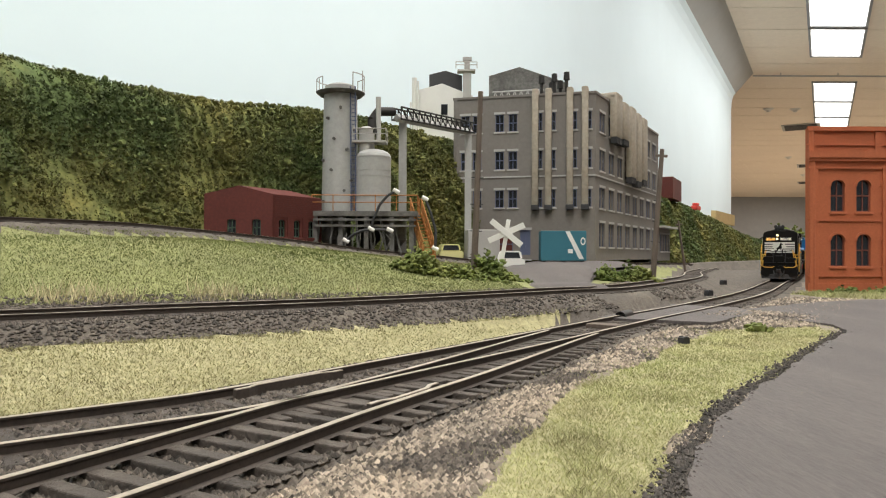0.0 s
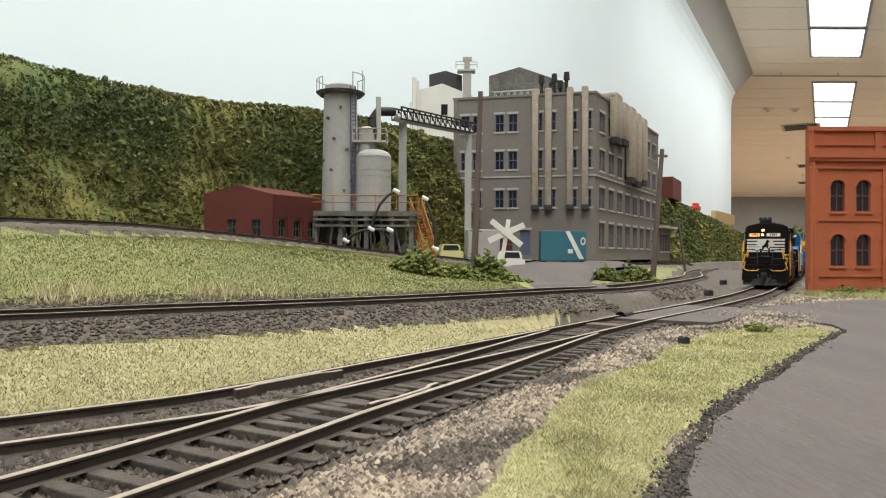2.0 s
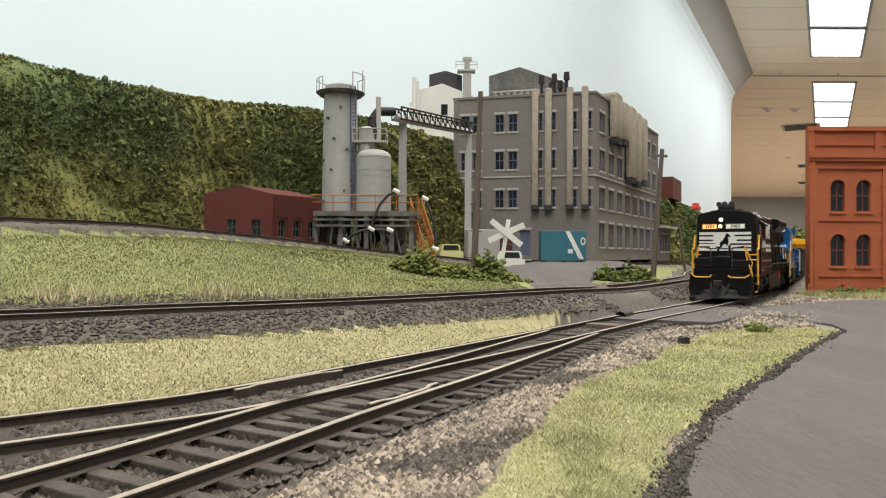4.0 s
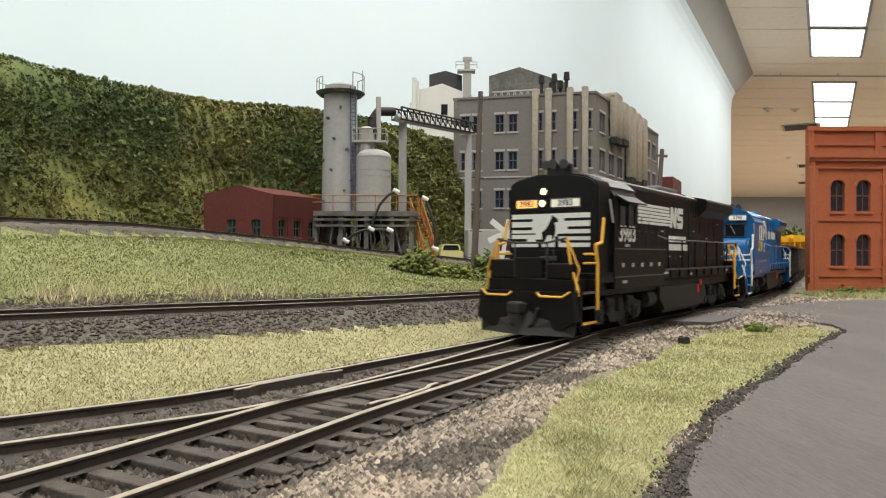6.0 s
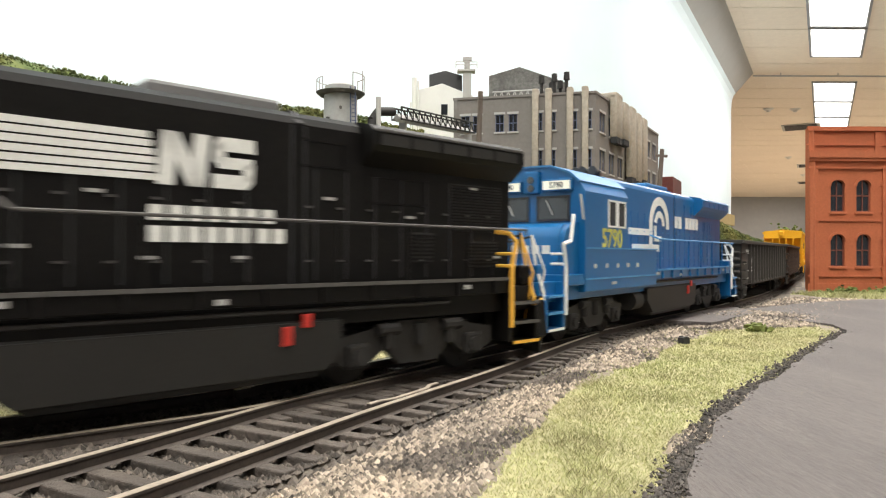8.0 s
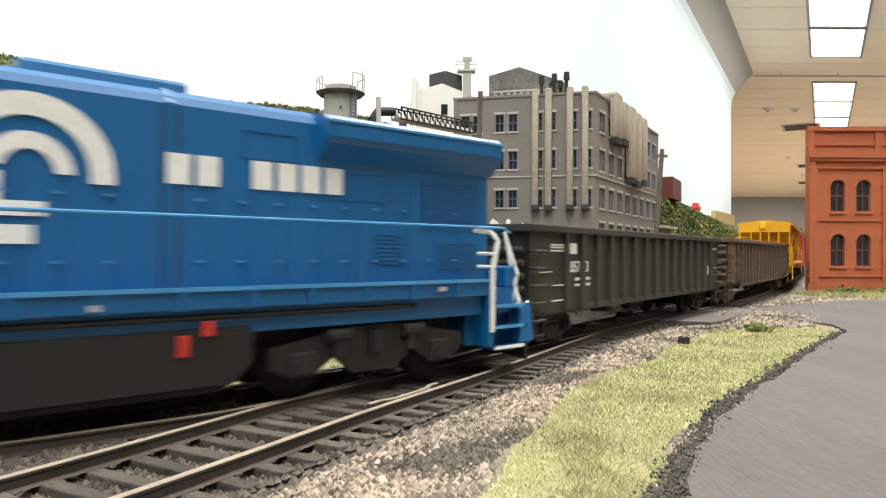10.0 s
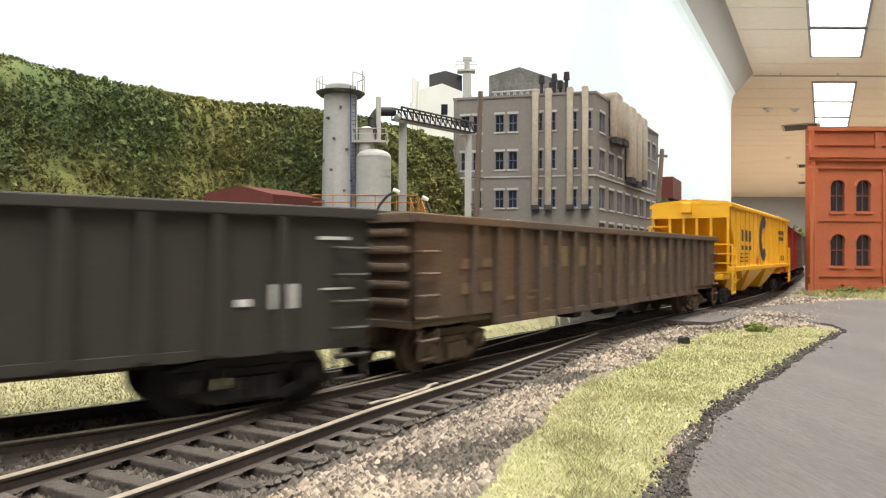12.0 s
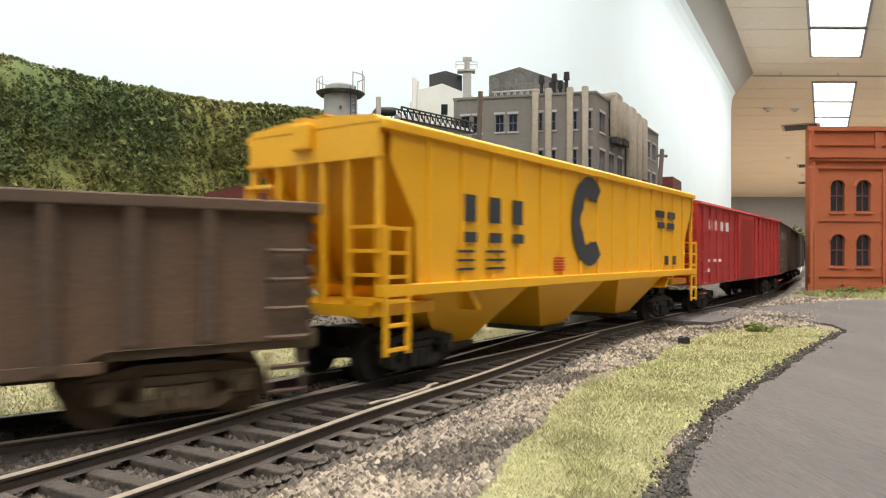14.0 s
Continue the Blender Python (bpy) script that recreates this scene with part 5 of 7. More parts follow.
def lettering(text, size, m, material, parent, label=""):
    cu = bpy.data.curves.new("lettering", "FONT")
    cu.body, cu.size, cu.align_x, cu.align_y, cu.extrude, cu.offset = text, size * K, "CENTER", "CENTER", .004 * K, size * K * .018
    tmp = new("lettering", cu)
    dg = bpy.context.evaluated_depsgraph_get()
    me = bpy.data.meshes.new_from_object(tmp.evaluated_get(dg))
    bpy.data.objects.remove(tmp)
    me.materials.clear()
    me.materials.append(material)
    ob = new("lettering", me)
    ob.parent = parent
    ob.matrix_basis = Matrix.Translation(m.translation * K) @ m.to_3x3().to_4x4()
    if label:
        tagged(ob, label)
    return ob


def bars(parent, rects, y, material, label, name="lettering"):
    """Flat bars (x0, x1, z0, z1) on the left side at y."""
    for x0, x1, z0, z1 in rects:
        bm = bmesh.new()
        box(bm, x0, x1, y - .01, y + .012, z0, z1)
        part(name, bm, material, parent, label)


def wheelset(parent, x, r, material, lab=""):
    bm = bmesh.new()
    cyl(bm, (0, -.85, 0), (0, .85, 0), .09, seg=8)
    for s in (-1, 1):
        cyl(bm, (0, s * .68, 0), (0, s * .83, 0), r, seg=28)
        cyl(bm, (0, s * .63, 0), (0, s * .68, 0), r + .035, seg=28)
        cyl(bm, (0, s * .83, 0), (0, s * .86, 0), r * .55, r * .4, seg=20)
        for k in range(5):
            a = k * 1.2566
            cyl(bm, (r * .68 * math.cos(a), s * .825, r * .68 * math.sin(a)), (r * .68 * math.cos(a), s * .845, r * .68 * math.sin(a)), .05, seg=6)
    ob = part("wheelset", bm, material, parent, lab, at(x, 0, r), True)
    WHEELS.append((ob, x, r))
    return ob


def freight_truck(parent, x, material=None):
    """Cast side frames with springs, a bolster and two wheelsets."""
    mt = material or M["truckm"]
    bm = bmesh.new()
    for s in (-1, 1):
        w = Matrix.Translation((0, s * 1.0 - .07, 0))
        prism(bm, [(-1.15, .58), (-.5, .68), (.5, .68), (1.15, .58), (1.15, .68), (.8, .76), (.5, .82), (-.5, .82), (-.8, .76), (-1.15, .68)], .14, w)
        prism(bm, [(-.5, .15), (.5, .15), (.55, .27), (-.55, .27)], .14, w)
        for k in (-1, 1):
            prism(bm, [(k * a, b) for a, b in ((.5, .15), (1.05, .36), (1.0, .48), (.48, .28))], .14, w)
            prism(bm, [(k * a, b) for a, b in ((.34, .26), (.46, .26), (.46, .7), (.34, .7))], .14, w)
            prism(bm, [(k * a, b) for a, b in ((.46, .62), (.62, .68), (.9, .5), (.8, .44))], .1, w)
        for k in (-.22, 0, .22):
            cyl(bm, (k, s * 1.1, .22), (k, s * 1.1, .52), .1, seg=10)
        for k in (-.9, .9):
            box(bm, k - .17, k + .17, s * 1.0 - .1, s * 1.0 + .13, .32, .66, bevel=.04)
            cyl(bm, (k, s * 1.12, .48), (k, s * 1.2, .48), .11, seg=10)
        box(bm, -.42, .42, s * 1.06, s * 1.1, .53, .66, bevel=.02)
    box(bm, -.2, .2, -1.05, 1.05, .45, .82)
    tr = part("truck", bm, mt, parent, "", at(x, 0, 0))
    for k in (-.88, .88):
        wheelset(tr, k, .44, M["truckm"] if material is None else material, "")
    return tr


def loco_truck(parent, x):
    bm = bmesh.new()
    for s in (-1, 1):
        out = [(-1.95, .5), (-1.7, .38), (-1.15, .38), (-.8, .62), (-.45, .3), (.45, .3), (.8, .62), (1.15, .38), (1.7, .38), (1.95, .5), (1.95, .82), (1.2, .95), (.7, 1.08), (-.7, 1.08), (-1.2, .95), (-1.95, .82)]
        prism(bm, out, .16, Matrix.Translation((0, s * 1.12 - .08, 0)))
        for k in (-1.4, 1.4):
            box(bm, k - .24, k + .24, s * 1.12 - .1, s * 1.12 + .16, .32, .74, bevel=.05)
            cyl(bm, (k, s * 1.26, .52), (k, s * 1.34, .52), .14, seg=12)
        for k in (-.75, 0, .75):
            cyl(bm, (k, s * 1.22, .62), (k, s * 1.22, 1.0), .12, seg=10)
        cyl(bm, (-.55, s * 1.24, .95), (-1.0, s * 1.24, .95), .12, seg=10)
        cyl(bm, (.55, s * 1.24, .95), (1.0, s * 1.24, .95), .12, seg=10)
    box(bm, -1.6, 1.6, -.9, .9, .6, .95)
    tr = part("truck", bm, M["truckm"], parent, "", at(x, 0, 0))
    for k in (-1.4, 1.4):
        wheelset(tr, k, .51, M["truckm"])
    return tr


def coupler(parent, x, s, material):
    bm = bmesh.new()
    box(bm, x, x + s * .55, -.12, .12, .78, .98, bevel=.03)
    box(bm, x + s * .5, x + s * .85, -.22, .16, .72, 1.04, bevel=.06)
    part("coupler", bm, material, parent)


def pipe(parent, name, pts, r, material, label="", seg=6):
    bm = bmesh.new()
    tube(bm, pts, r, seg)
    return part(name, bm, material, parent, label)


def locomotive(label, paint, high_nose, rails, roofm, E, CF, CR_, NF, HB, JX, BX, sheen):
    """E: end of the platform; CF, CR_: cab front and back; NF: nose front; HB: rear of the hood; JX: the hood's joint; BX: where the equipment boxes end."""
    ob = thing("diesel_locomotive", label, "locomotive")
    turn = Matrix.Rotation(radians(-90), 4, "Z")
    # frame with side sill
    bm = bmesh.new()
    box(bm, -E, E, -1.32, 1.32, 1.12, 1.62, bevel=.02)
    box(bm, -E + .9, E - .9, -1.5, 1.5, 1.5, 1.78, bevel=.02)
    part("underframe", bm, paint, ob)
    for y in (-1, 1):
        bm = bmesh.new()
        box(bm, BX, CF - .05, y * .9, y * 1.52, 1.3, 2.44, bevel=.03)
        part("equipment_box", bm, paint, ob)
        # sheen: light caught by lids, trims, sills and rails, painted as a paler colour
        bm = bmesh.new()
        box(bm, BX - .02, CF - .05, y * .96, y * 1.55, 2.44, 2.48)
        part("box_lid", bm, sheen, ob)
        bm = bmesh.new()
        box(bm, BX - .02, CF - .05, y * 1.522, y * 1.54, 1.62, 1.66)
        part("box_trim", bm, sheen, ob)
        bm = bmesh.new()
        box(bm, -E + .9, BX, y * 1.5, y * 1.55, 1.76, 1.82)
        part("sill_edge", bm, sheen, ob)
        bm = bmesh.new()
        box(bm, -.05, .05, -.03, .03, 1.5, 1.77)
        bracket = meshed("walkway_bracket", bm, paint)
        for k in range(9):
            o = new("walkway_bracket", bracket)
            o.parent, o.matrix_basis = ob, at(BX - .6 - k * 1.0, y * 1.52, 0)
    bm = bmesh.new()
    box(bm, -.012, .012, -.012, .012, 1.85, 3.7)
    seam = meshed("door_seam", bm, M["dark"] if high_nose else paint)
    bm = bmesh.new()
    box(bm, -.05, .05, -.01, .03, 0, .035)
    latch = meshed("door_latch", bm, sheen)
    x = CR_ - 1.1
    while x > HB + .4:
        if abs(x - JX) > .3:
            o = new("door_seam", seam)
            o.parent, o.matrix_basis = ob, at(x, .952, 0)
            for z in (2.15, 3.05):
                o = new("door_latch", latch)
                o.parent, o.matrix_basis = ob, at(x + .14, .955, z)
        x -= .62
    for s in (1, -1):
        # step wells and pilot
        for y in (-1, 1):
            bm = bmesh.new()
            box(bm, s * (E - .98), s * (E - .86), y * 1.52, y * .95, .5, 1.62, bevel=.02)
            box(bm, s * (E - 1.2), s * E, y * 1.08, y * .95, .5, 1.62, bevel=.02)
            box(bm, s * (E - .12), s * E, y * 1.5, y * .95, .5, 1.2, bevel=.02)
            part("step_well", bm, paint, ob)
            for k in range(3):
                bm = bmesh.new()
                box(bm, s * (E - .86), s * (E - .05), y * 1.54, y * 1.05, .44 + .4 * k, .5 + .4 * k)
                st = part("step", bm, paint, ob)
                bm = bmesh.new()
                box(bm, s * (E - .86), s * (E - .05), y * 1.57, y * 1.543, .45 + .4 * k, .51 + .4 * k)
                part("step_edge", bm, rails if k == 0 else sheen, st, "bright step edge")
        bm = bmesh.new()
        prism(bm, [(-1.42, 1.3), (-1.5, .55), (-1.05, .3), (1.05, .3), (1.5, .55), (1.42, 1.3)], .3, Matrix.Translation((s * (E - .02), 0, 0)) @ Matrix.Rotation(radians(90 if s < 0 else -90), 4, "Z"))
        part("pilot", bm, M["black"] if s > 0 else paint, ob, "dark pilot plate")
        coupler(ob, s * E, s, M["truckm"])
        bm = bmesh.new()
        for y in (-1, 1):
            p = [(s * (E + .3), 0, .82), (s * (E + .12), y * 1.48, .9), (s * (E + .2), y * 1.42, .16), (s * (E + .62), 0, .16)]
            q = [Vector(v) - Vector((s * .08, 0, 0)) for v in p]
            a, b = [bm.verts.new(v) for v in p], [bm.verts.new(v) for v in q]
            bm.faces.new(a), bm.faces.new(b[::-1])
            for k in range(4):
                bm.faces.new((a[k], a[(k + 1) % 4], b[(k + 1) % 4], b[k]))
        part("plow", bm, M["truckm"], ob, "dark wedge plow blade")
        for y in (-1.0, -.7, .7, 1.0):
            pipe(ob, "control_hose", [(s * E, y, 1.1), (s * (E + .2), y, 1.05), (s * (E + .24), y * .98, .8), (s * (E + .2), y * .96, .6)], .022, M["tank"])
        for y in (.42, -.42):
            pipe(ob, "air_hose", [(s * E, y, 1.0), (s * (E + .35), y, .8), (s * (E + .46), y * .8, .45), (s * (E + .4), y * .4, .32)], .05, M["tank"])
        bm = bmesh.new()
        box(bm, s * (E - .02), s * (E + .09), -.42, .42, 1.66, 2.2, bevel=.03)
        part("drop_step", bm, M["black"], ob)
        for y0, y1 in ((-1.3, -.5), (.5, 1.3)):
            bm = bmesh.new()
            box(bm, s * (E - .32), s * (E - .02), y0, y1, 1.62, 2.05 if y0 > 0 else 2.15, bevel=.05)
            part("end_box", bm, paint if s < 0 else M["black"] if high_nose else paint, ob)
        # platform railings with coloured grab rails
        for y in (-1, 1):
            pipe(ob, "grab_rail", [(s * (E - .06), y * 1.42, .75), (s * (E - .06), y * 1.42, 1.35), (s * (E - .06), y * 1.2, 2.0), (s * (E - .1), y * 1.06, 2.75)], .036, rails, "coloured grab rail", 8)
            pipe(ob, "grab_rail", [(s * (E - .1), y * 1.2, .85), (s * (E - .1), y * 1.42, 1.9), (s * (E - .1), y * 1.06, 2.75)], .026, rails, "coloured grab rail", 8)
            pipe(ob, "grab_rail", [(s * (E - .94), y * 1.56, .8), (s * (E - .94), y * 1.56, 2.0), (s * (E - .8), y * 1.56, 2.55)] + ([(s * (E - 1.2), y * 1.56, 2.62), (s * (E - 1.4), y * 1.54, 3.3)] if s > 0 else [(s * (E - .95), y * 1.5, 2.72), (s * (E - 1.3), y * 1.45, 2.74)]), .048, rails, "coloured grab rail", 8)
            for z in (2.05, 2.3):
                pipe(ob, "step_tread", [(s * (E - .94), y * 1.56, z), (s * (E - .94), y * 1.15, z)], .035, rails)
            pipe(ob, "uncoupling_lever", [(s * (E + .3), y * .38, 1.28), (s * (E + .34), y * .5, 1.18), (s * (E + .34), y * 1.15, 1.18), (s * (E + .28), y * 1.35, 1.32)], .032, rails, "coloured uncoupling lever")
        pipe(ob, "handrail", [(s * (E - .08), -1.06, 2.72), (s * (E - .06), -.5, 2.6), (s * (E - .06), .5, 2.6), (s * (E - .08), 1.06, 2.72)], .03, M["dark"])
        for y in (-.5, .5):
            pipe(ob, "stanchion", [(s * (E - .06), y, 1.62), (s * (E - .06), y, 2.6)], .03, M["dark"])
    # long hood with rounded shoulders; flared radiator at the rear
    bm = bmesh.new()
    prism(bm, [(-.95, 1.62), (.95, 1.62), (.95, 4.42), (.9, 4.54), (.74, 4.64), (0, 4.7), (-.74, 4.64), (-.9, 4.54), (-.95, 4.42)], CR_ - HB, Matrix.Translation((HB, 0, 0)) @ turn)
    part("long_hood", bm, paint, ob)
    bm = bmesh.new()
    prism(bm, [(-.952, 3.85), (-1.24, 4.1), (-1.3, 4.2), (-1.3, 4.46), (-1.2, 4.56), (-.8, 4.64), (.8, 4.64), (1.2, 4.56), (1.3, 4.46), (1.3, 4.2), (1.24, 4.1), (.952, 3.85)], 4.0, Matrix.Translation((HB - .08, 0, 0)) @ turn)
    rad = part("radiator", bm, paint, ob, "flared radiator housing")
    for y in (-1, 1):
        bm = bmesh.new()
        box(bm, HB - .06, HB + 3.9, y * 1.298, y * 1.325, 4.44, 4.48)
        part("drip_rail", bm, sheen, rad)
        for k in range(5):
            bm = bmesh.new()
            box(bm, HB + .15 + k * .74, HB + .8 + k * .74, y * 1.295, y * 1.312, 4.21, 4.4)
            part("screen", bm, M["tank"] if high_nose else paint, rad)
        for x0, x1, z0, z1, n in ((HB + .25, HB + 1.7, 2.75, 3.7, 16), (HB + .35, HB + 1.3, 2.0, 2.55, 8), (HB + 2.2, HB + 2.75, 2.1, 2.7, 8)):
            bm = bmesh.new()
            box(bm, x0, x1, y * .945, y * .956, z0, z1)
            gr = part("grille", bm, M["tank"] if high_nose else paint, ob, "louvred grille")
            bm = bmesh.new()
            for k in range(n):
                z = z0 + (z1 - z0) * k / n
                box(bm, x0, x1, y * .953, y * .975, z, z + (z1 - z0) / n * .45)
            part("louvre", bm, paint, gr)
        for x0, x1, z0, z1 in ((HB + 4.3, HB + 5.2, 3.75, 4.2), (HB + 2.4, HB + 3.8, 3.2, 3.7)):
            bm = bmesh.new()
            for a, b, c, d in ((x0, x1, z0, z0 + .03), (x0, x1, z1 - .03, z1), (x0, x0 + .03, z0, z1), (x1 - .03, x1, z0, z1)):
                box(bm, a, b, y * .94, y * .968, c, d)
            part("hatch_frame", bm, paint, ob)
    bm = bmesh.new()
    box(bm, -2.6, -.4, -.55, .55, 4.6, 4.86, bevel=.06)
    part("exhaust", bm, roofm, ob, "exhaust silencer box")
    bm = bmesh.new()
    prism(bm, [(-.975, 1.78), (.975, 1.78), (.975, 4.44), (.76, 4.67), (0, 4.73), (-.76, 4.67), (-.975, 4.44)], .1, Matrix.Translation((JX - .05, 0, 0)) @ turn)
    part("hood_joint", bm, paint, ob)
    for y in (-1, 1):
        for x in (JX - .14, JX + .1):
            bm = bmesh.new()
            box(bm, x, x + .035, y * .945, y * .957, 1.8, 4.4)
            part("hood_groove", bm, M["dark"], ob)
    # cab
    bm = bmesh.new()
    arch = [(1.53, 3.95), (1.38, 4.2), (1.1, 4.45), (.5, 4.66), (-.5, 4.66), (-1.1, 4.45), (-1.38, 4.2), (-1.53, 3.95)]
    prism(bm, [(-1.53, 1.66), (1.53, 1.66)] + arch, CF - CR_, Matrix.Translation((CR_, 0, 0)) @ turn)
    cab = part("cab", bm, paint, ob)
    bm = bmesh.new()
    arch = arch[1:-1]
    up = [(a * 1.02, b + .035) for a, b in arch]
    prism(bm, up + [(a * .99, b - .01) for a, b in arch[::-1]], CF - CR_ + .12, Matrix.Translation((CR_ - .06, 0, 0)) @ turn)
    part("cab_roof", bm, roofm, cab, "lighter cab roof")
    w0 = CR_ + .25
    w1 = min(CF - .3, w0 + 1.25)
    for y in (-1, 1):
        for x0, x1 in ((w0, (w0 + w1) / 2 - .04), ((w0 + w1) / 2 + .04, w1)):
            bm = bmesh.new()
            for a, b, c, d in ((x0, x0 + .05, 3.05, 3.82), (x1 - .05, x1, 3.05, 3.82), (x0, x1, 3.05, 3.1), (x0, x1, 3.77, 3.82)):
                box(bm, a, b, y * 1.5, y * 1.56, c, d)
            win = part("cab_window", bm, paint if high_nose else M["letter"], cab)
            bm = bmesh.new()
            box(bm, x0 + .05, x1 - .05, y * 1.515, y * 1.538, 3.1, 3.77)
            part("pane", bm, M["pane"], win, "dark side window")
        if high_nose:
            bm = bmesh.new()
            prism(bm, [(y * 1.5, 4.02), (y * 1.86, 3.8), (y * 1.86, 3.76), (y * 1.5, 3.97)], w1 - w0 + .3, Matrix.Translation((w0 - .15, 0, 0)) @ turn)
            part("sunshade", bm, paint, cab)
        pipe(ob, "handrail", [(BX - .2, y * 1.2, 2.95), (BX - .3, y * 1.52, 2.8), (HB + .1, y * 1.52, 2.8), (-E + .3, y * 1.4, 2.72)], .026, sheen)
        for k in range(7):
            x = BX - .3 - k * (BX - HB) / 6.4
            pipe(ob, "stanchion", [(x, y * 1.52, 1.8), (x, y * 1.52, 2.8)], .026, paint)
        for k in range(5):
            bm = bmesh.new()
            box(bm, CF - .75 - k * .78, CF - .57 - k * .78, y * 1.515, y * 1.535, 1.92, 2.04)
            part("vent_plate", bm, M["trimgrey"], ob)
        for x, z in ((BX - .25, 1.64), (-1.2, 1.55), (-E + 2.1, 1.62), (BX + 3.4, 1.45)):
            bm = bmesh.new()
            box(bm, x, x + (.16 if x < 0 else .3), y * 1.5, y * 1.545, z, z + .08)
            part("data_plate", bm, M["trimgrey"], ob)
        pipe(ob, "sill_pipe", [(BX, y * 1.4, 1.4), (HB + 2.2, y * 1.4, 1.38)], .04, M["truckm"])
    # nose
    if high_nose:
        bm = bmesh.new()
        prism(bm, [(-1.42, 1.62), (1.42, 1.62), (1.42, 4.2), (1.34, 4.36), (1.1, 4.48), (.5, 4.6), (-.5, 4.6), (-1.1, 4.48), (-1.34, 4.36), (-1.42, 4.2)], NF - CF, Matrix.Translation((CF, 0, 0)) @ turn)
        bmesh.ops.bevel(bm, geom=[e for e in bm.edges if all(v.co.x > NF - .01 for v in e.verts)], offset=.05, segments=3, affect="EDGES")
        nose = part("nose", bm, paint, ob, "tall black nose with white stripes", smooth=True)
        f = NF + .008

        def face(rects, m, nm, lab="", lift=0.0):
            b = bmesh.new()
            for y0, y1, z0, z1 in rects:
                box(b, f - .02, f + lift, y0, y1, z0, z1)
            return part(nm, b, m, nose, lab)
        face([(-1.3, 1.2, 2.5, 3.46)], M["letter"], "emblem_field", "white panel across the nose")
        gaps = [(-1.31, -.6, 3.24, 3.32), (-1.31, -.62, 3.0, 3.08), (-1.31, -.5, 2.86, 2.9), (-1.31, -.78, 2.66, 2.74), (-.42, -.3, 2.49, 2.72), (.42, 1.21, 3.24, 3.32), (.52, 1.21, 3.0, 3.08), (.2, 1.21, 2.8, 2.88), (.3, 1.21, 2.62, 2.69), (-.5, -.42, 2.66, 2.72), (.12, .24, 2.5, 2.8)]
        face(gaps, M["black"], "stripe_gap", "black stripes in the white panel", .005)
        b = bmesh.new()
        prism(b, [(-.34, 2.62), (-.2, 2.66), (-.12, 2.84), (.02, 2.84), (.05, 2.68), (.13, 2.9), (.14, 3.08), (.1, 3.2), (.24, 3.22), (.2, 3.3), (.04, 3.42), (-.05, 3.2), (-.16, 3.02), (-.3, 2.92), (-.28, 2.76)], .008, Matrix.Translation((f, 0, 0)) @ Matrix.Rotation(radians(90), 4, "Z") @ Matrix.Translation((0, -.008, 0)))
        part("emblem", b, M["black"], nose, "plain black emblem shape")
        for y, z in ((-.22, 4.1), (-.26, 3.76)):
            b = bmesh.new()
            cyl(b, (f - .05, y, z), (f + .05, y, z), .125, seg=20)
            hl = part("headlight_housing", b, M["dark"], nose, smooth=True)
            b = bmesh.new()
            cyl(b, (f + .03, y, z), (f + .06, y, z), .095, seg=20)
            part("headlight", b, M["headlamp"], hl, "lit headlight")
        for y0, y1, m in ((-1.12, -.44, M["board"]), (.02, .9, M["boardwhite"])):
            b = bmesh.new()
            box(b, f - .03, f + .03, y0 - .04, y1 + .04, 3.6, 3.9, bevel=.02)
            hs = part("board_housing", b, M["dark"], nose)
            b = bmesh.new()
            box(b, f + .02, f + .034, y0, y1, 3.64, 3.86)
            part("number_board", b, m, hs, "lit number board")
            lettering("3983", .24, Matrix.Translation((f + .036, (y0 + y1) / 2, 3.75)) @ FRONT, M["letterdark"], hs)
        b = bmesh.new()
        box(b, f - .02, f + .03, -.42, .3, 1.9, 2.4, bevel=.02)
        part("nose_door", b, paint, nose)
        b = bmesh.new()
        box(b, f, f + .09, -.35, .22, 2.1, 2.24, bevel=.03)
        part("nose_hatch", b, M["dark"], nose)
        pipe(ob, "nose_grab", [(f + .08, .12, 1.8), (f + .08, .12, 2.45)], .02, M["dark"])
        for y in (-1, 1):
            b = bmesh.new()
            box(b, CF - .02, CF + .02, y * 1.44, y * 1.51, 3.15, 3.85)
            part("cab_window", b, M["pane"], cab, "narrow front window")
            b = bmesh.new()
            prism(b, [(CF + .02, 3.2), (CF + .12, 3.2), (CF + .34, 3.85), (CF + .24, 3.85)], .03, Matrix.Translation((0, y * 1.52 - .015, 0)))
            part("wind_deflector", b, M["trimgrey"], cab, "slanted wind deflector")
    else:
        bm = bmesh.new()
        prism(bm, [(CF, 1.62), (NF, 1.62), (NF, 2.7), (NF - .12, 2.95), (NF - .3, 3.06), (CF, 3.14)], 2.7, Matrix.Translation((0, -1.35, 0)))
        bmesh.ops.bevel(bm, geom=[e for e in bm.edges if e.calc_length() < 1.9 and all(v.co.x > CF + .1 for v in e.verts)], offset=.1, segments=3, affect="EDGES")
        nose = part("nose", bm, paint, ob, "low blue nose", smooth=True)
        for y0, y1 in ((-1.1, -.12), (.12, 1.1)):
            b = bmesh.new()
            for a, c, d, e in ((y0, y1, 3.18, 3.24), (y0, y1, 3.8, 3.86), (y0, y0 + .06, 3.18, 3.86), (y1 - .06, y1, 3.18, 3.86)):
                box(b, CF - .02, CF + .05, a, c, d, e)
            fr = part("window_frame", b, M["dark"], cab)
            b = bmesh.new()
            box(b, CF - .02, CF + .025, y0 + .06, y1 - .06, 3.24, 3.8)
            part("windscreen", b, M["pane"], fr, "dark windscreen")
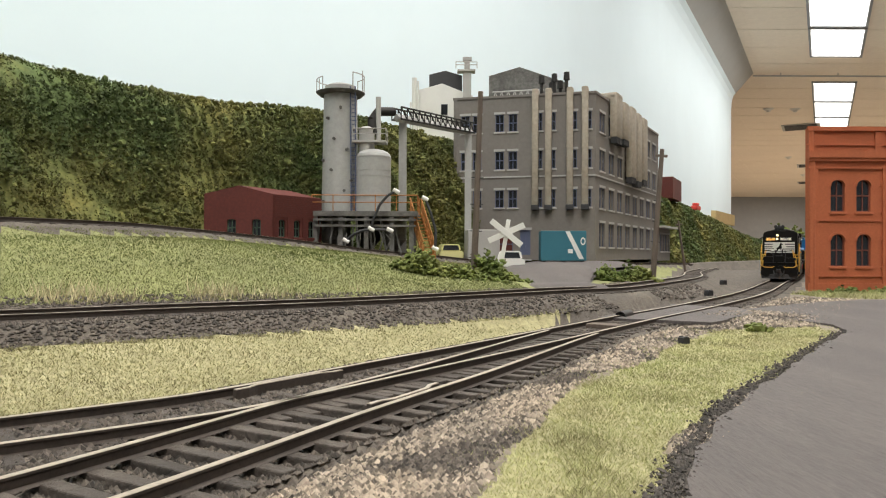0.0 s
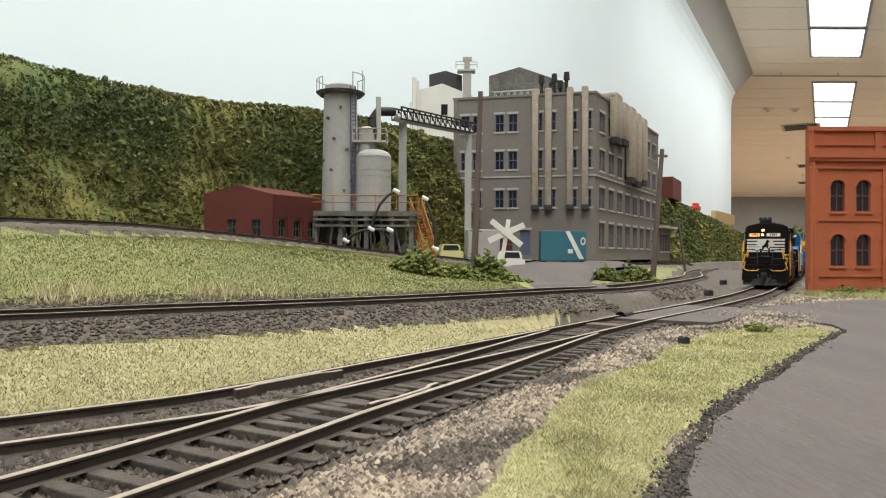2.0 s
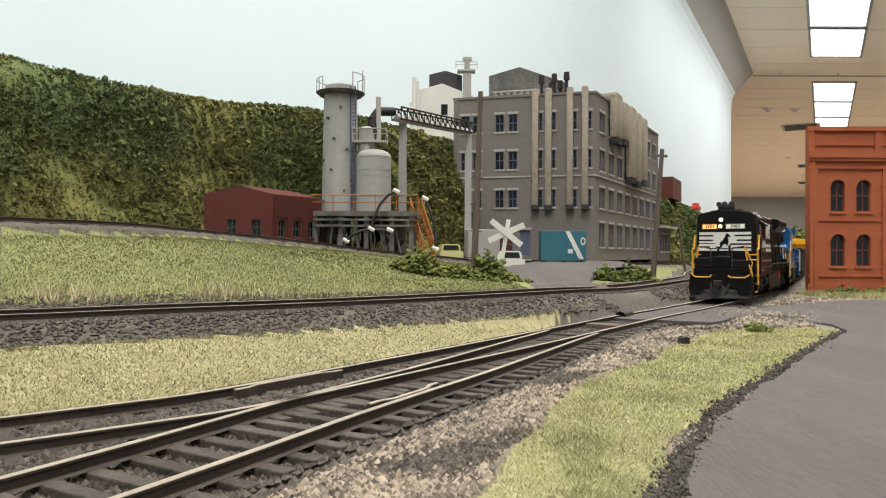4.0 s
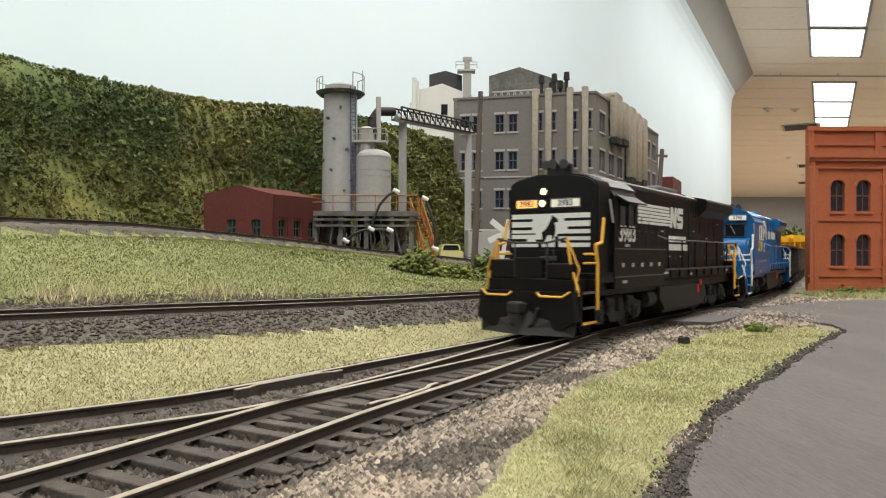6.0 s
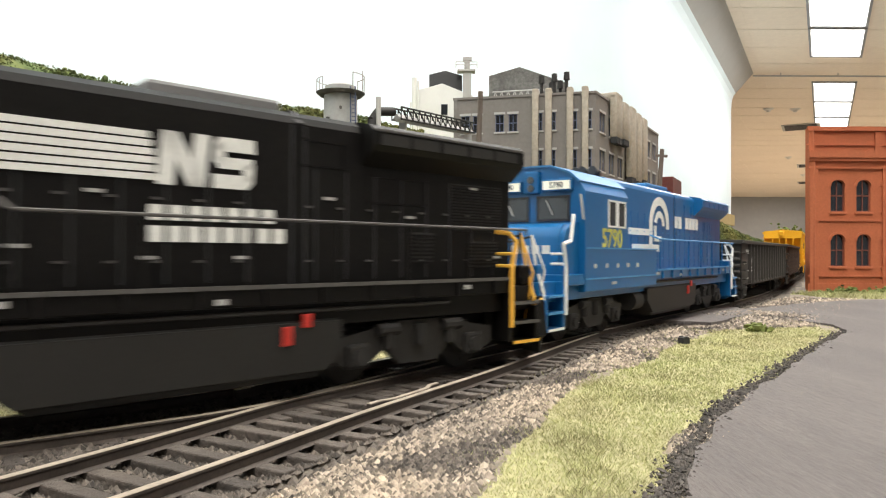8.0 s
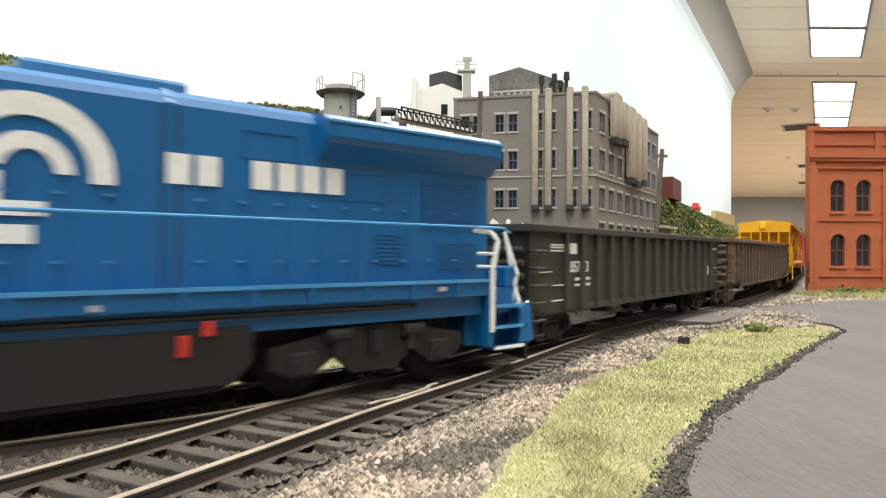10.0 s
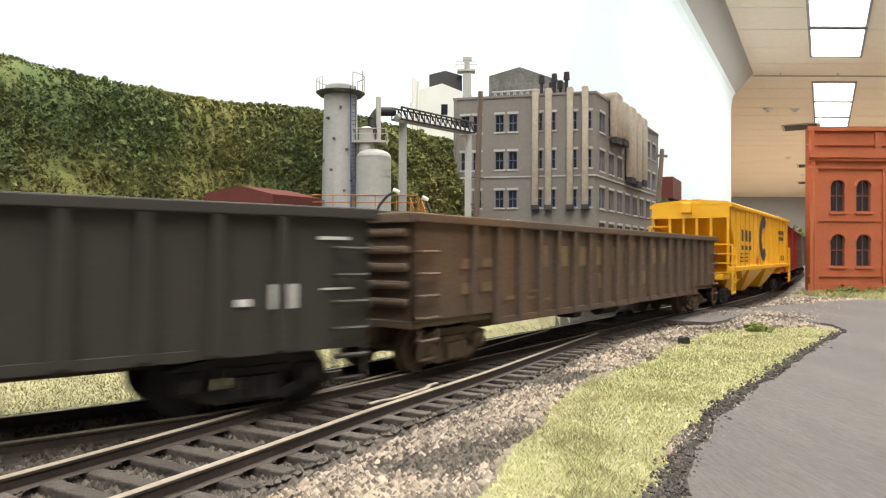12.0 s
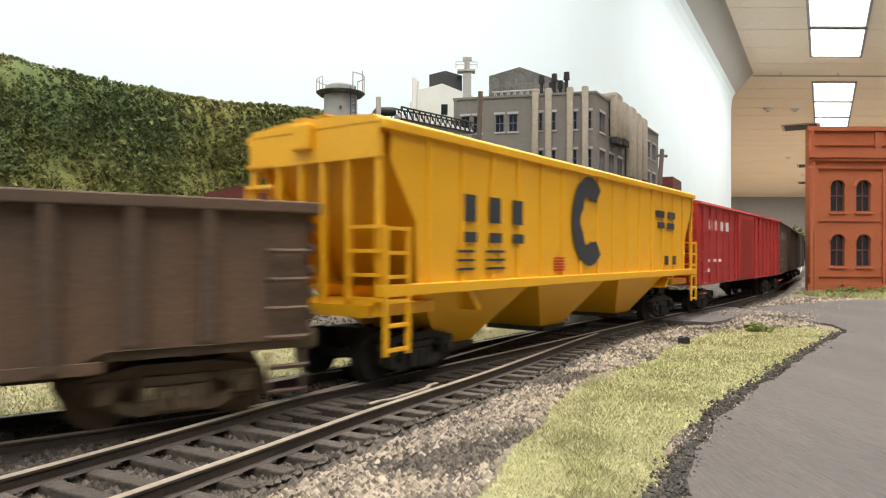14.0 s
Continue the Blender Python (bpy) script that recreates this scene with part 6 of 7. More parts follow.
            pipe(cab, "wiper", [(CF + .06, y0 + .3, 3.75), (CF + .06, y0 + .5, 3.35)], .018, M["trimgrey"])
        for y0, y1 in ((-1.15, -.36), (.36, 1.15)):
            b = bmesh.new()
            box(b, CF, CF + .12, y0 - .05, y1 + .05, 3.97, 4.3, bevel=.03)
            hs = part("board_housing", b, paint, cab)
            b = bmesh.new()
            box(b, CF + .1, CF + .135, y0, y1, 4.02, 4.25)
            part("number_board", b, M["boardwhite"], hs, "pale number board")
            lettering("5790", .2, Matrix.Translation((CF + .14, (y0 + y1) / 2, 4.13)) @ FRONT, M["letterdark"], hs)
        b = bmesh.new()
        box(b, CF, CF + .14, -.24, .24, 3.92, 4.55, bevel=.05)
        hl = part("headlight_housing", b, paint, cab)
        for z in (4.08, 4.3):
            b = bmesh.new()
            cyl(b, (CF + .1, 0, z), (CF + .18, 0, z), .1, seg=14)
            part("headlight", b, M["pane"], hl, "unlit headlight")
        b = bmesh.new()
        for k in range(7):
            if k != 2:
                box(b, NF - .01, NF + .012, -1.02 + k * .3, -.8 + k * .3, 2.3, 2.52)
        part("lettering", b, M["letter"], nose, "white block lettering")
        for y in (-1, 1):
            b = bmesh.new()
            prism(b, [(CF + .02, 3.2), (CF + .12, 3.2), (CF + .3, 3.85), (CF + .2, 3.85)], .03, Matrix.Translation((0, y * 1.52 - .015, 0)))
            part("wind_deflector", b, M["trimgrey"], cab, "slanted wind deflector")
    hx, hz = (NF - .55, 4.74) if high_nose else (CR_ - .6, 4.74)
    bm = bmesh.new()
    for k, (y, ln) in enumerate(((-.4, .35), (-.1, .5), (.2, .4))):
        cyl(bm, (hx - .2, y, hz + .18), (hx - .2 + ln, y, hz + .18), .06, .14, seg=12)
    box(bm, hx - .26, hx - .12, -.5, .3, hz - .1, hz + .2)
    part("horn", bm, M["dark"], ob, "dark three-trumpet horn")
    # fuel tank with sloping ends
    bm = bmesh.new()
    prism(bm, [(-3.25, 1.32), (-3.25, .7), (-2.85, .3), (1.3, .3), (1.98, .85), (1.98, 1.32)], 2.84, Matrix.Translation((0, -1.42, 0)))
    bmesh.ops.bevel(bm, geom=[e for e in bm.edges if e.calc_length() > 3.5], offset=.12, segments=3, affect="EDGES")
    tk = part("fuel_tank", bm, M["tank"], ob, "dusty dark fuel tank", smooth=True)
    for x, z0, z1, nm in ((-2.25, .86, 1.16, "fuel_filler"), (-2.6, 1.12, 1.34, "fuel_gauge")):
        bm = bmesh.new()
        box(bm, x - .06, x + .1, 1.41, 1.47, z0, z1, bevel=.015)
        part(nm, bm, M["redpaint"], tk, "red fuel filler")
    bm = bmesh.new()
    cyl(bm, (2.2, 1.1, .85), (2.9, 1.1, .85), .3, seg=14)
    box(bm, -7.6, 7.6, -.7, .7, .8, 1.2)
    part("air_reservoir", bm, M["truckm"], ob, smooth=True)
    for x in (E * .62, -E * .62):
        loco_truck(ob, x)
    TRAIN.append((ob, None, E * 1.24))
    return ob, CF, CR_, HB


def nameless_letters(x0, w, h, z, n, gap=.35, skip=()):
    """Rows of letter-sized bars starting at x0 and running to the reader's right (towards -x)."""
    return [(x0 - (k + 1) * w - k * w * gap, x0 - k * w * (1 + gap), z, z + h) for k in range(n) if k not in skip]


def build_locos():
    ns, CF, CR_, HB = locomotive("black diesel locomotive with white nose stripes and yellow grab rails", M["black"], True, M["rub"], M["roofgrey"],
                                 8.25, 6.1, 4.27, 7.0, -7.9, -2.7, 1.75, M["sheenblack"])
    lettering("3983", .66, Matrix.Translation((5.15, 1.55, 2.88)) @ SIDE, M["letter"], ns, "white road number")
    bars(ns, [(4.95, 5.3, 2.52, 2.6)], 1.53, M["trimgrey"], "small grey maker's plate", "data_plate")
    x0 = 2.86
    rects = []
    for k in range(6):
        z = 3.32 + k * .118
        if k == 0:
            rects += [(x0 - .32, x0, z, z + .09), (x0 - 1.0, x0 - .45, z, z + .09), (-.4, x0 - 1.1, z, z + .09)]
        elif k == 1:
            rects += [(x0 - .32, x0, z, z + .09), (-.38, x0 - .45, z, z + .09)]
        else:
            rects.append((-.45 + .03 * k, x0, z, z + .09))
    bars(ns, rects, .97, M["letter"], "white speed stripes")
    bm = bmesh.new()
    for pts in ([(0, 0), (.32, 0), (.42, .8), (.1, .8)], [(.42, .8), (.1, .8), (.62, 0), (.94, 0)], [(.62, 0), (.94, 0), (1.06, .8), (.74, .8)],
                [(1.12, 0), (1.86, 0), (2.0, .12), (2.0, .22), (1.12, .22)], [(1.24, .31), (1.98, .31), (2.0, .49), (1.12, .49)], [(1.14, .58), (2.04, .58), (2.02, .8), (1.26, .8), (1.14, .7)],
                [(1.12, .4), (1.38, .4), (1.38, .72), (1.14, .7)], [(1.76, .1), (2.0, .14), (2.02, .4), (1.78, .42)]):
        prism(bm, [(x, z) for x, z in pts], .012)
    bmesh.ops.transform(bm, matrix=Matrix.Translation((-.4, .98, 3.27)) @ Matrix.Rotation(math.pi, 4, "Z") @ Matrix.Diagonal((.74, 1, .97, 1)), verts=bm.verts)
    part("emblem", bm, M["letter"], ns, "white block emblem")
    bars(ns, nameless_letters(-.3, .2, .22, 2.76, 7, .45) + nameless_letters(-.3, .2, .23, 2.45, 8, .38), .97, M["letter"], "white block lettering")
    bars(ns, [(x, x + .22, z, z + .05) for x, z in ((3.9, 3.95), (.3, 3.1), (-3.4, 3.2), (-5.2, 2.95), (-6.9, 3.6), (-7.6, 2.2), (1.2, 2.35), (-.4, 2.2), (-1.8, 2.2))], .965, M["trimgrey"], "tiny grey stencil plates", "data_panel")
    cr, CF, CR_, HB = locomotive("bright blue diesel locomotive with low nose and white grab rails", M["blue"], False, M["letter"], M["paleblue"],
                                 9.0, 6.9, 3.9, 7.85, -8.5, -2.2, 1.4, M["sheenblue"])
    lettering("5790", .72, Matrix.Translation((5.1, 1.535, 2.72)) @ SIDE, M["letteryellow"], cr, "yellow road number")
    bm = bmesh.new()
    for r0, r1, end in ((.72, 1.02, 1.0), (.3, .52, .92)):
        for k in range(16):
            a0, a1 = math.pi * (k / 16) * end, math.pi * ((k + 1) / 16) * end
            prism(bm, [(r * math.cos(a), r * math.sin(a)) for r, a in ((r0, a0), (r1, a0), (r1, a1), (r0, a1))], .012)
    for x0, x1, z0, z1 in ((-1.02, -.72, -.9, 0), (-.52, -.3, -.55, 0), (-2.9, -1.02, -.36, -.14), (-2.6, -1.02, -.9, -.66), (-1.02, .1, -.9, -.66), (-.3, .2, -.55, -.36), (.72, 1.02, -.1, 0)):
        prism(bm, [(x0, z0), (x1, z0), (x1, z1), (x0, z1)], .012)
    bmesh.ops.transform(bm, matrix=Matrix.Translation((-.45, .98, 3.3)) @ Matrix.Rotation(math.pi, 4, "Z"), verts=bm.verts)
    part("emblem", bm, M["letter"], cr, "white curved emblem with bars")
    bars(cr, nameless_letters(-2.15, .33, .44, 3.28, 7, .3, (2,)), .97, M["letter"], "white block lettering")


build_locos()


def gondola(label, paint, L, n, z0, z1, rustm, truckmat, fish):
    ob = thing("gondola_car", label, "gondola")
    h = L / 2
    # floor and sides with bottom edge dropped between the trucks
    for s in (-1, 1):
        bm = bmesh.new()
        e = 2.6
        prism(bm, [(-h, z0 + fish), (-h + e, z0 + fish), (-h + e + .7, z0), (h - e - .7, z0), (h - e, z0 + fish), (h, z0 + fish), (h, z1), (-h, z1)], .1, Matrix.Translation((0, s * 1.42 - (.1 if s > 0 else 0), 0)))
        part("side", bm, paint, ob)
        bm = bmesh.new()
        box(bm, -h - .05, h + .05, s * 1.3, s * 1.56, z1 - .04, z1 + .13, bevel=.025)
        part("top_chord", bm, paint, ob)
        bm = bmesh.new()
        box(bm, -h + 2.7, h - 2.7, s * 1.42, s * 1.5, z0, z0 + .14)
        part("side_sill", bm, paint, ob)
    bm = bmesh.new()
    prism(bm, [(-.09, 0), (.09, 0), (.06, 1), (-.06, 1)], .13)
    bmesh.ops.scale(bm, vec=(1, 1, z1 - z0 - .1), verts=bm.verts)
    rib = meshed("rib", bm, paint)
    for s in (-1, 1):
        for k in range(n):
            x = h - 1.85 - k * (L - 3.3) / (n - 1)
            o = new("rib", rib)
            o.parent = ob
            near_end = abs(x) > h - 2.7
            o.matrix_basis = at(x, s * 1.42, z0 + .06 + (fish if near_end else 0), 0 if s > 0 else 180) @ Matrix.Diagonal((1, 1, (1 - fish / (z1 - z0)) if near_end else 1, 1))
    bm = bmesh.new()
    box(bm, -h, h, -1.35, 1.35, z0 + .12, z0 + .24)
    box(bm, -h + .4, h - .4, -.25, .25, z0 - .25, z0 + .12)
    part("floor", bm, M["truckrust"], ob, "rusty floor")
    for s in (-1, 1):
        bm = bmesh.new()
        box(bm, s * h, s * (h - .1), -1.42, 1.42, z0 + fish, z1)
        end = part("end", bm, paint, ob, "ribbed end wall")
        for k in range(5):
            bm = bmesh.new()
            z = z0 + .25 + fish + k * (z1 - z0 - .5) / 5
            box(bm, s * (h + .13), s * (h - .02), -1.36, 1.36, z, z + .16, bevel=.06)
            part("end_rib", bm, paint, end)
        bm = bmesh.new()
        box(bm, s * (h + .16), s * (h - .12), -1.5, 1.5, z1 - .05, z1 + .13, bevel=.02)
        part("top_chord", bm, paint, ob)
        for y in (-1, 1):
            for k in range(5):
                z = z0 - .1 + k * .4
                bm = bmesh.new()
                tube(bm, [(s * (h - .1), y * 1.44, z), (s * (h - .1), y * 1.56, z), (s * (h - .6), y * 1.56, z), (s * (h - .6), y * 1.44, z)], .04, 5)
                part("ladder_rung", bm, paint, ob)
            bm = bmesh.new()
            tube(bm, [(s * (h - .12), y * 1.5, z0 - .45), (s * (h - .12), y * 1.5, z0 + .1)], .035, 5)
            tube(bm, [(s * (h - .62), y * 1.5, z0 - .45), (s * (h - .62), y * 1.5, z0 + .1)], .035, 5)
            tube(bm, [(s * (h - .12), y * 1.5, z0 - .45), (s * (h - .62), y * 1.5, z0 - .45)], .035, 5)
            part("stirrup", bm, paint, ob)
        coupler(ob, s * (h - .15), s, M["truckrust"])
        freight_truck(ob, s * (h - 1.75), truckmat)
    bm = bmesh.new()
    cyl(bm, (-1.8, .3, z0 - .2), (-.6, .3, z0 - .2), .22, seg=14)
    part("air_reservoir", bm, M["truckm"], ob)
    bm = bmesh.new()
    box(bm, .5, 1.0, -.3, .3, z0 - .4, z0, bevel=.05)
    part("brake_valve", bm, M["truckm"], ob)
    TRAIN.append((ob, None, L - 3.5))
    return ob


def build_cars():
    L = 16.25
    g = gondola("dark brown gondola with vertical side ribs and white lettering", M["crgond"], L, 15, .86, 2.86, M["crgond"], None, 0)
    h = L / 2
    y = 1.435
    bars(g, nameless_letters(h - 1.95, .27, .27, 2.3, 2, .12), y, M["letter"], "white block lettering")
    lettering("5857 33", .4, Matrix.Translation((h - 2.6, 1.445, 1.96)) @ SIDE, M["letter"], g, "white car number")
    bars(g, [(h - 1.9, h - 1.1, 2.5, 2.54), (h - 1.9, h - 1.1, 2.44, 2.48), (h - 1.9, h - 1.1, 2.36, 2.4), (h - 1.15, h - .55, 1.86, 1.88), (h - 1.95, h - 1.2, 1.52, 1.55), (h - 1.9, h - 1.15, 1.15, 1.18),
             (h - 2.75, h - 2.45, 1.62, 1.7), (h - 3.35, h - 2.95, 1.62, 1.7), (h - 2.75, h - 2.45, 1.47, 1.54), (h - 3.35, h - 2.95, 1.47, 1.54), (-h + 1.9, -h + 2.1, 1.55, 1.65), (-h + 1.2, -h + 1.6, 1.5, 1.85), (-h + .3, -h + .8, 1.75, 1.78), (-h + .35, -h + .85, 2.5, 2.55)], y, M["letter"], "small white data panels", "data_panel")
    L = 19.9
    m = gondola("weathered rusty brown gondola with faded yellow lettering", M["milw"], L, 19, .82, 2.9, M["milw"], M["truckrust"], .26)
    h = L / 2
    rows = nameless_letters(h - 4.7, .4, .5, 2.0, 9, 1.68)
    bars(m, rows, y, M["letterrust"], "faded yellow block lettering")
    rows = nameless_letters(h - 8.1, .34, .4, 1.38, 4, 2.2)
    bars(m, rows, y, M["letterrust"], "faded yellow block lettering")
    bars(m, [(h - 1.85, h - 1.5, 2.0, 2.2), (h - 2.65, h - 2.2, 2.02, 2.2), (h - 1.85, h - 1.5, 1.5, 1.72), (h - 2.65, h - 2.2, 1.52, 1.72), (h - 3.6, h - 3.15, 1.3, 1.38), (h - 4.6, h - 4.15, 1.42, 1.48), (h - 4.5, h - 4.1, 1.28, 1.33), (h - 5.3, h - 4.85, 1.2, 1.26)], y, M["letterrust"], "faded yellow data panels", "data_panel")

    # covered hopper
    ob = thing("covered_hopper_car", "bright yellow covered hopper with ribbed sides and three bays", "hopper car")
    L, Y = 17.5, M["yellow"]
    h = L / 2
    W, zs, ze = 1.64, 1.68, 4.46
    bm = bmesh.new()
    prism(bm, [(-h + .05, ze - .1), (h - .05, ze - .1), (h - .05, ze), (-h + .05, ze)], 2 * W, Matrix.Translation((0, -W, 0)))
    prism(bm, [(-h + 2.6, zs), (h - 2.6, zs), (h - .5, ze - .55), (h - .5, ze - .05), (-h + .5, ze - .05), (-h + .5, ze - .55)], 2 * W - .08, Matrix.Translation((0, -W + .04, 0)))
    for s in (-1, 1):
        prism(bm, [(-h + 1.05, zs), (h - 1.05, zs), (h - 1.0, zs + 1.15), (h - .3, ze - .62), (h - .3, ze - .05), (-h + .3, ze - .05), (-h + .3, ze - .62), (-h + 1.0, zs + 1.15)], .05, Matrix.Translation((0, s * W - (.05 if s > 0 else 0), 0)))
    part("body", bm, Y, ob)
    bm = bmesh.new()
    prism(bm, [(-W - .03, ze), (W + .03, ze), (W * .95, ze + .12), (.6, ze + .2), (-.6, ze + .2), (-W * .95, ze + .12)], L, Matrix.Translation((-h, 0, 0)) @ Matrix.Rotation(radians(-90), 4, "Z"))
    part("roof", bm, Y, ob, "peaked yellow roof")
    bm = bmesh.new()
    box(bm, -h, h, -.45, -.1, ze + .22, ze + .25), box(bm, -h, h, .1, .45, ze + .22, ze + .25)
    part("running_board", bm, Y, ob)
    for x in np.linspace(-h + 1.6, h - 1.6, 7):
        bm = bmesh.new()
        box(bm, x - .7, x + .7, -.08, .08, ze + .19, ze + .3, bevel=.03)
        part("roof_hatch", bm, Y, ob)
    bm = bmesh.new()
    box(bm, -.06, .06, 0, .045, 0, ze - zs - .06, bevel=.012)
    rib = meshed("rib", bm, Y)
    for s in (-1, 1):
        for k in range(15):
            o = new("rib", rib)
            o.parent = ob
            o.matrix_basis = at(-h + 1.35 + k * (L - 2.7) / 14, s * W, zs + .05, 0 if s > 0 else 180)
        bm = bmesh.new()
        box(bm, -h, h, s * (W - .06), s * (W + .14), zs - .1, zs + .1, bevel=.02)
        part("side_sill", bm, Y, ob)
        bm = bmesh.new()
        box(bm, -h, h, s * (W - .02), s * (W + .1), ze - .12, ze + .04, bevel=.02)
        part("eave", bm, Y, ob)
    for x in (-4.0, .95, 5.35):
        bm = bmesh.new()
        vs = []
        for (hx, hy, z) in ((2.1, 1.5, zs), (.55, .75, .42)):
            vs.append([bm.verts.new((x + a * hx, b * hy, z)) for a, b in ((-1, -1), (1, -1), (1, 1), (-1, 1))])
        for k in range(4):
            bm.faces.new((vs[0][k], vs[0][(k + 1) % 4], vs[1][(k + 1) % 4], vs[1][k]))
        bm.faces.new(vs[1])
        b = part("bay", bm, Y, ob, "sloping discharge bay")
        bm = bmesh.new()
        box(bm, x - .6, x + .6, -.85, .85, .32, .44)
        part("gate", bm, M["truckm"], b)
    for s in (-1, 1):
        # end slope sheet, posts, end platform, ladders
        bm = bmesh.new()
        prism(bm, [(s * (h - .45), ze - .5), (s * (h - 2.55), zs), (s * (h - 3.0), zs - .5), (s * (h - 3.1), zs - .45), (s * (h - 2.65), zs), (s * (h - .55), ze - .5)], 2 * W - .04, Matrix.Translation((0, -W + .02, 0)))
        part("slope_sheet", bm, Y, ob, "sloping end sheet in shade")
        bm = bmesh.new()
        box(bm, s * h, s * (h - .1), -W, W, ze - .58, ze - .02)
        part("end_cap", bm, Y, ob)
        bm = bmesh.new()
        box(bm, s * (h - .02), s * (h + .16), -.32, .12, ze - .36, ze + .12, bevel=.05)
        part("brake_housing", bm, Y, ob, "yellow brake housing")
        bm = bmesh.new()
        box(bm, s * h, s * (h - 1.8), -1.4, 1.4, zs - .45, zs - .25)
        part("end_platform", bm, Y, ob)
        for y0 in (-W + .06, -.85, -.25, .3, .9, W - .06):
            bm = bmesh.new()
            box(bm, s * (h - .02), s * (h - .14), y0 - .045, y0 + .045, zs - .4, ze - .5)
            part("end_post", bm, Y, ob)
        for y0 in (-1, 1):
            for yy, xx in ((y0 * (W + .12), h - .62), (y0 * (W + .12), h - .05)):
                bm = bmesh.new()
                box(bm, s * (xx + .04), s * (xx - .04), yy - .03, yy + .03, .62, ze - .9 if y0 < 0 else 2.75)
                part("ladder_rail", bm, Y, ob)
            for k in range(9 if y0 < 0 else 6):
                bm = bmesh.new()
                z = .68 + k * .4
                box(bm, s * (h - .05), s * (h - .62), y0 * (W + .1) - .03, y0 * (W + .1) + .04, z, z + .06)
                part("ladder_rung", bm, Y, ob)
                if 1 < k:
                    bm = bmesh.new()
                    box(bm, s * (h + .02), s * (h - .04), y0 * (W + .1), y0 * .95, z + .03, z + .09)
                    part("end_rung", bm, Y, ob)
        coupler(ob, s * (h - .15), s, M["truckm"])
        freight_truck(ob, s * (h - 1.75))
    yy = W + .046
    def letter_block(x0, w, hh, z, n, gap, lab):
        rows = nameless_letters(x0, w, hh, z, n, gap)
        bars(ob, rows, yy, M["letterdark"], lab)
    letter_block(h - 2.4, .4, .52, 2.92, 3, 1.3, "dark block lettering")
    letter_block(h - 2.4, .44, .2, 2.52, 3, 1.1, "dark block numbers")
    bars(ob, [(h - 2.75, h - 2.2, 2.32 - k * .17, 2.37 - k * .17) for k in range(3)] + [(h - 3.9, h - 3.2, 2.32 - k * .17, 2.37 - k * .17) for k in range(3)] + [(-h + 2.2, -h + 2.5, 1.95, 2.25), (-h + 3.0, -h + 3.3, 1.95, 2.25), (-h + 2.3, -h + 3.0, 3.5, 3.72), (-h + 3.4, -h + 4.2, 3.5, 3.72), (-h + 2.4, -h + 3.1, 3.15, 3.35), (-h + 3.4, -h + 4.0, 3.15, 3.35)], yy, M["letterdark"], "small dark data panels", "data_panel")
    bars(ob, [(h - 6.7, h - 6.2, 1.9 + k * .07, 1.94 + k * .07) for k in range(5)], yy, M["redpaint"], "small red panel", "data_panel")
    bm = bmesh.new()
    R = 1.1
    an = [radians(48 + k * 6.6) for k in range(41)]
    inner = [(.5 + .14 * abs(((k * .1) % 1) - .5) * 2) for k in range(41)]
    prism(bm, [(R * math.cos(a) * .95, R * math.sin(a) * 1.05) for a in an] + [(r * math.cos(a) * .95, r * math.sin(a) * 1.05) for r, a in list(zip(inner, an))[::-1]], .014)
    bmesh.ops.transform(bm, matrix=Matrix.Translation((.58, W + .05, 3.15)) @ Matrix.Rotation(math.pi, 4, "Z"), verts=bm.verts)
    part("emblem", bm, M["letterdark"], ob, "large dark crescent emblem")
    TRAIN.append((ob, None, L - 3.5))

    # box cars
    for lab, paint, light in (("red steel box car with ribbed ends and a louvred door", M["redcar"], M["letter"]), ("weathered brown steel box car", M["milw"], M["letter"]), ("dark steel box car far down the train", M["crgond"], M["letter"])):
        ob = thing("box_car", lab, "box car")
        L = 17.5
        h = L / 2
        bm = bmesh.new()
        box(bm, -h, h, -1.45, 1.45, 1.1, 4.3, bevel=.03)
        part("body", bm, paint, ob)
        bm = bmesh.new()
        prism(bm, [(-1.55, 4.26), (1.55, 4.26), (1.5, 4.36), (.4, 4.5), (-.4, 4.5), (-1.5, 4.36)], L + .1, Matrix.Translation((-h - .05, 0, 0)) @ Matrix.Rotation(radians(-90), 4, "Z"))
        part("roof", bm, paint, ob)
        bm = bmesh.new()
        box(bm, -.07, .07, 0, .07, 1.2, 4.2, bevel=.015)
        rib = meshed("rib", bm, paint)
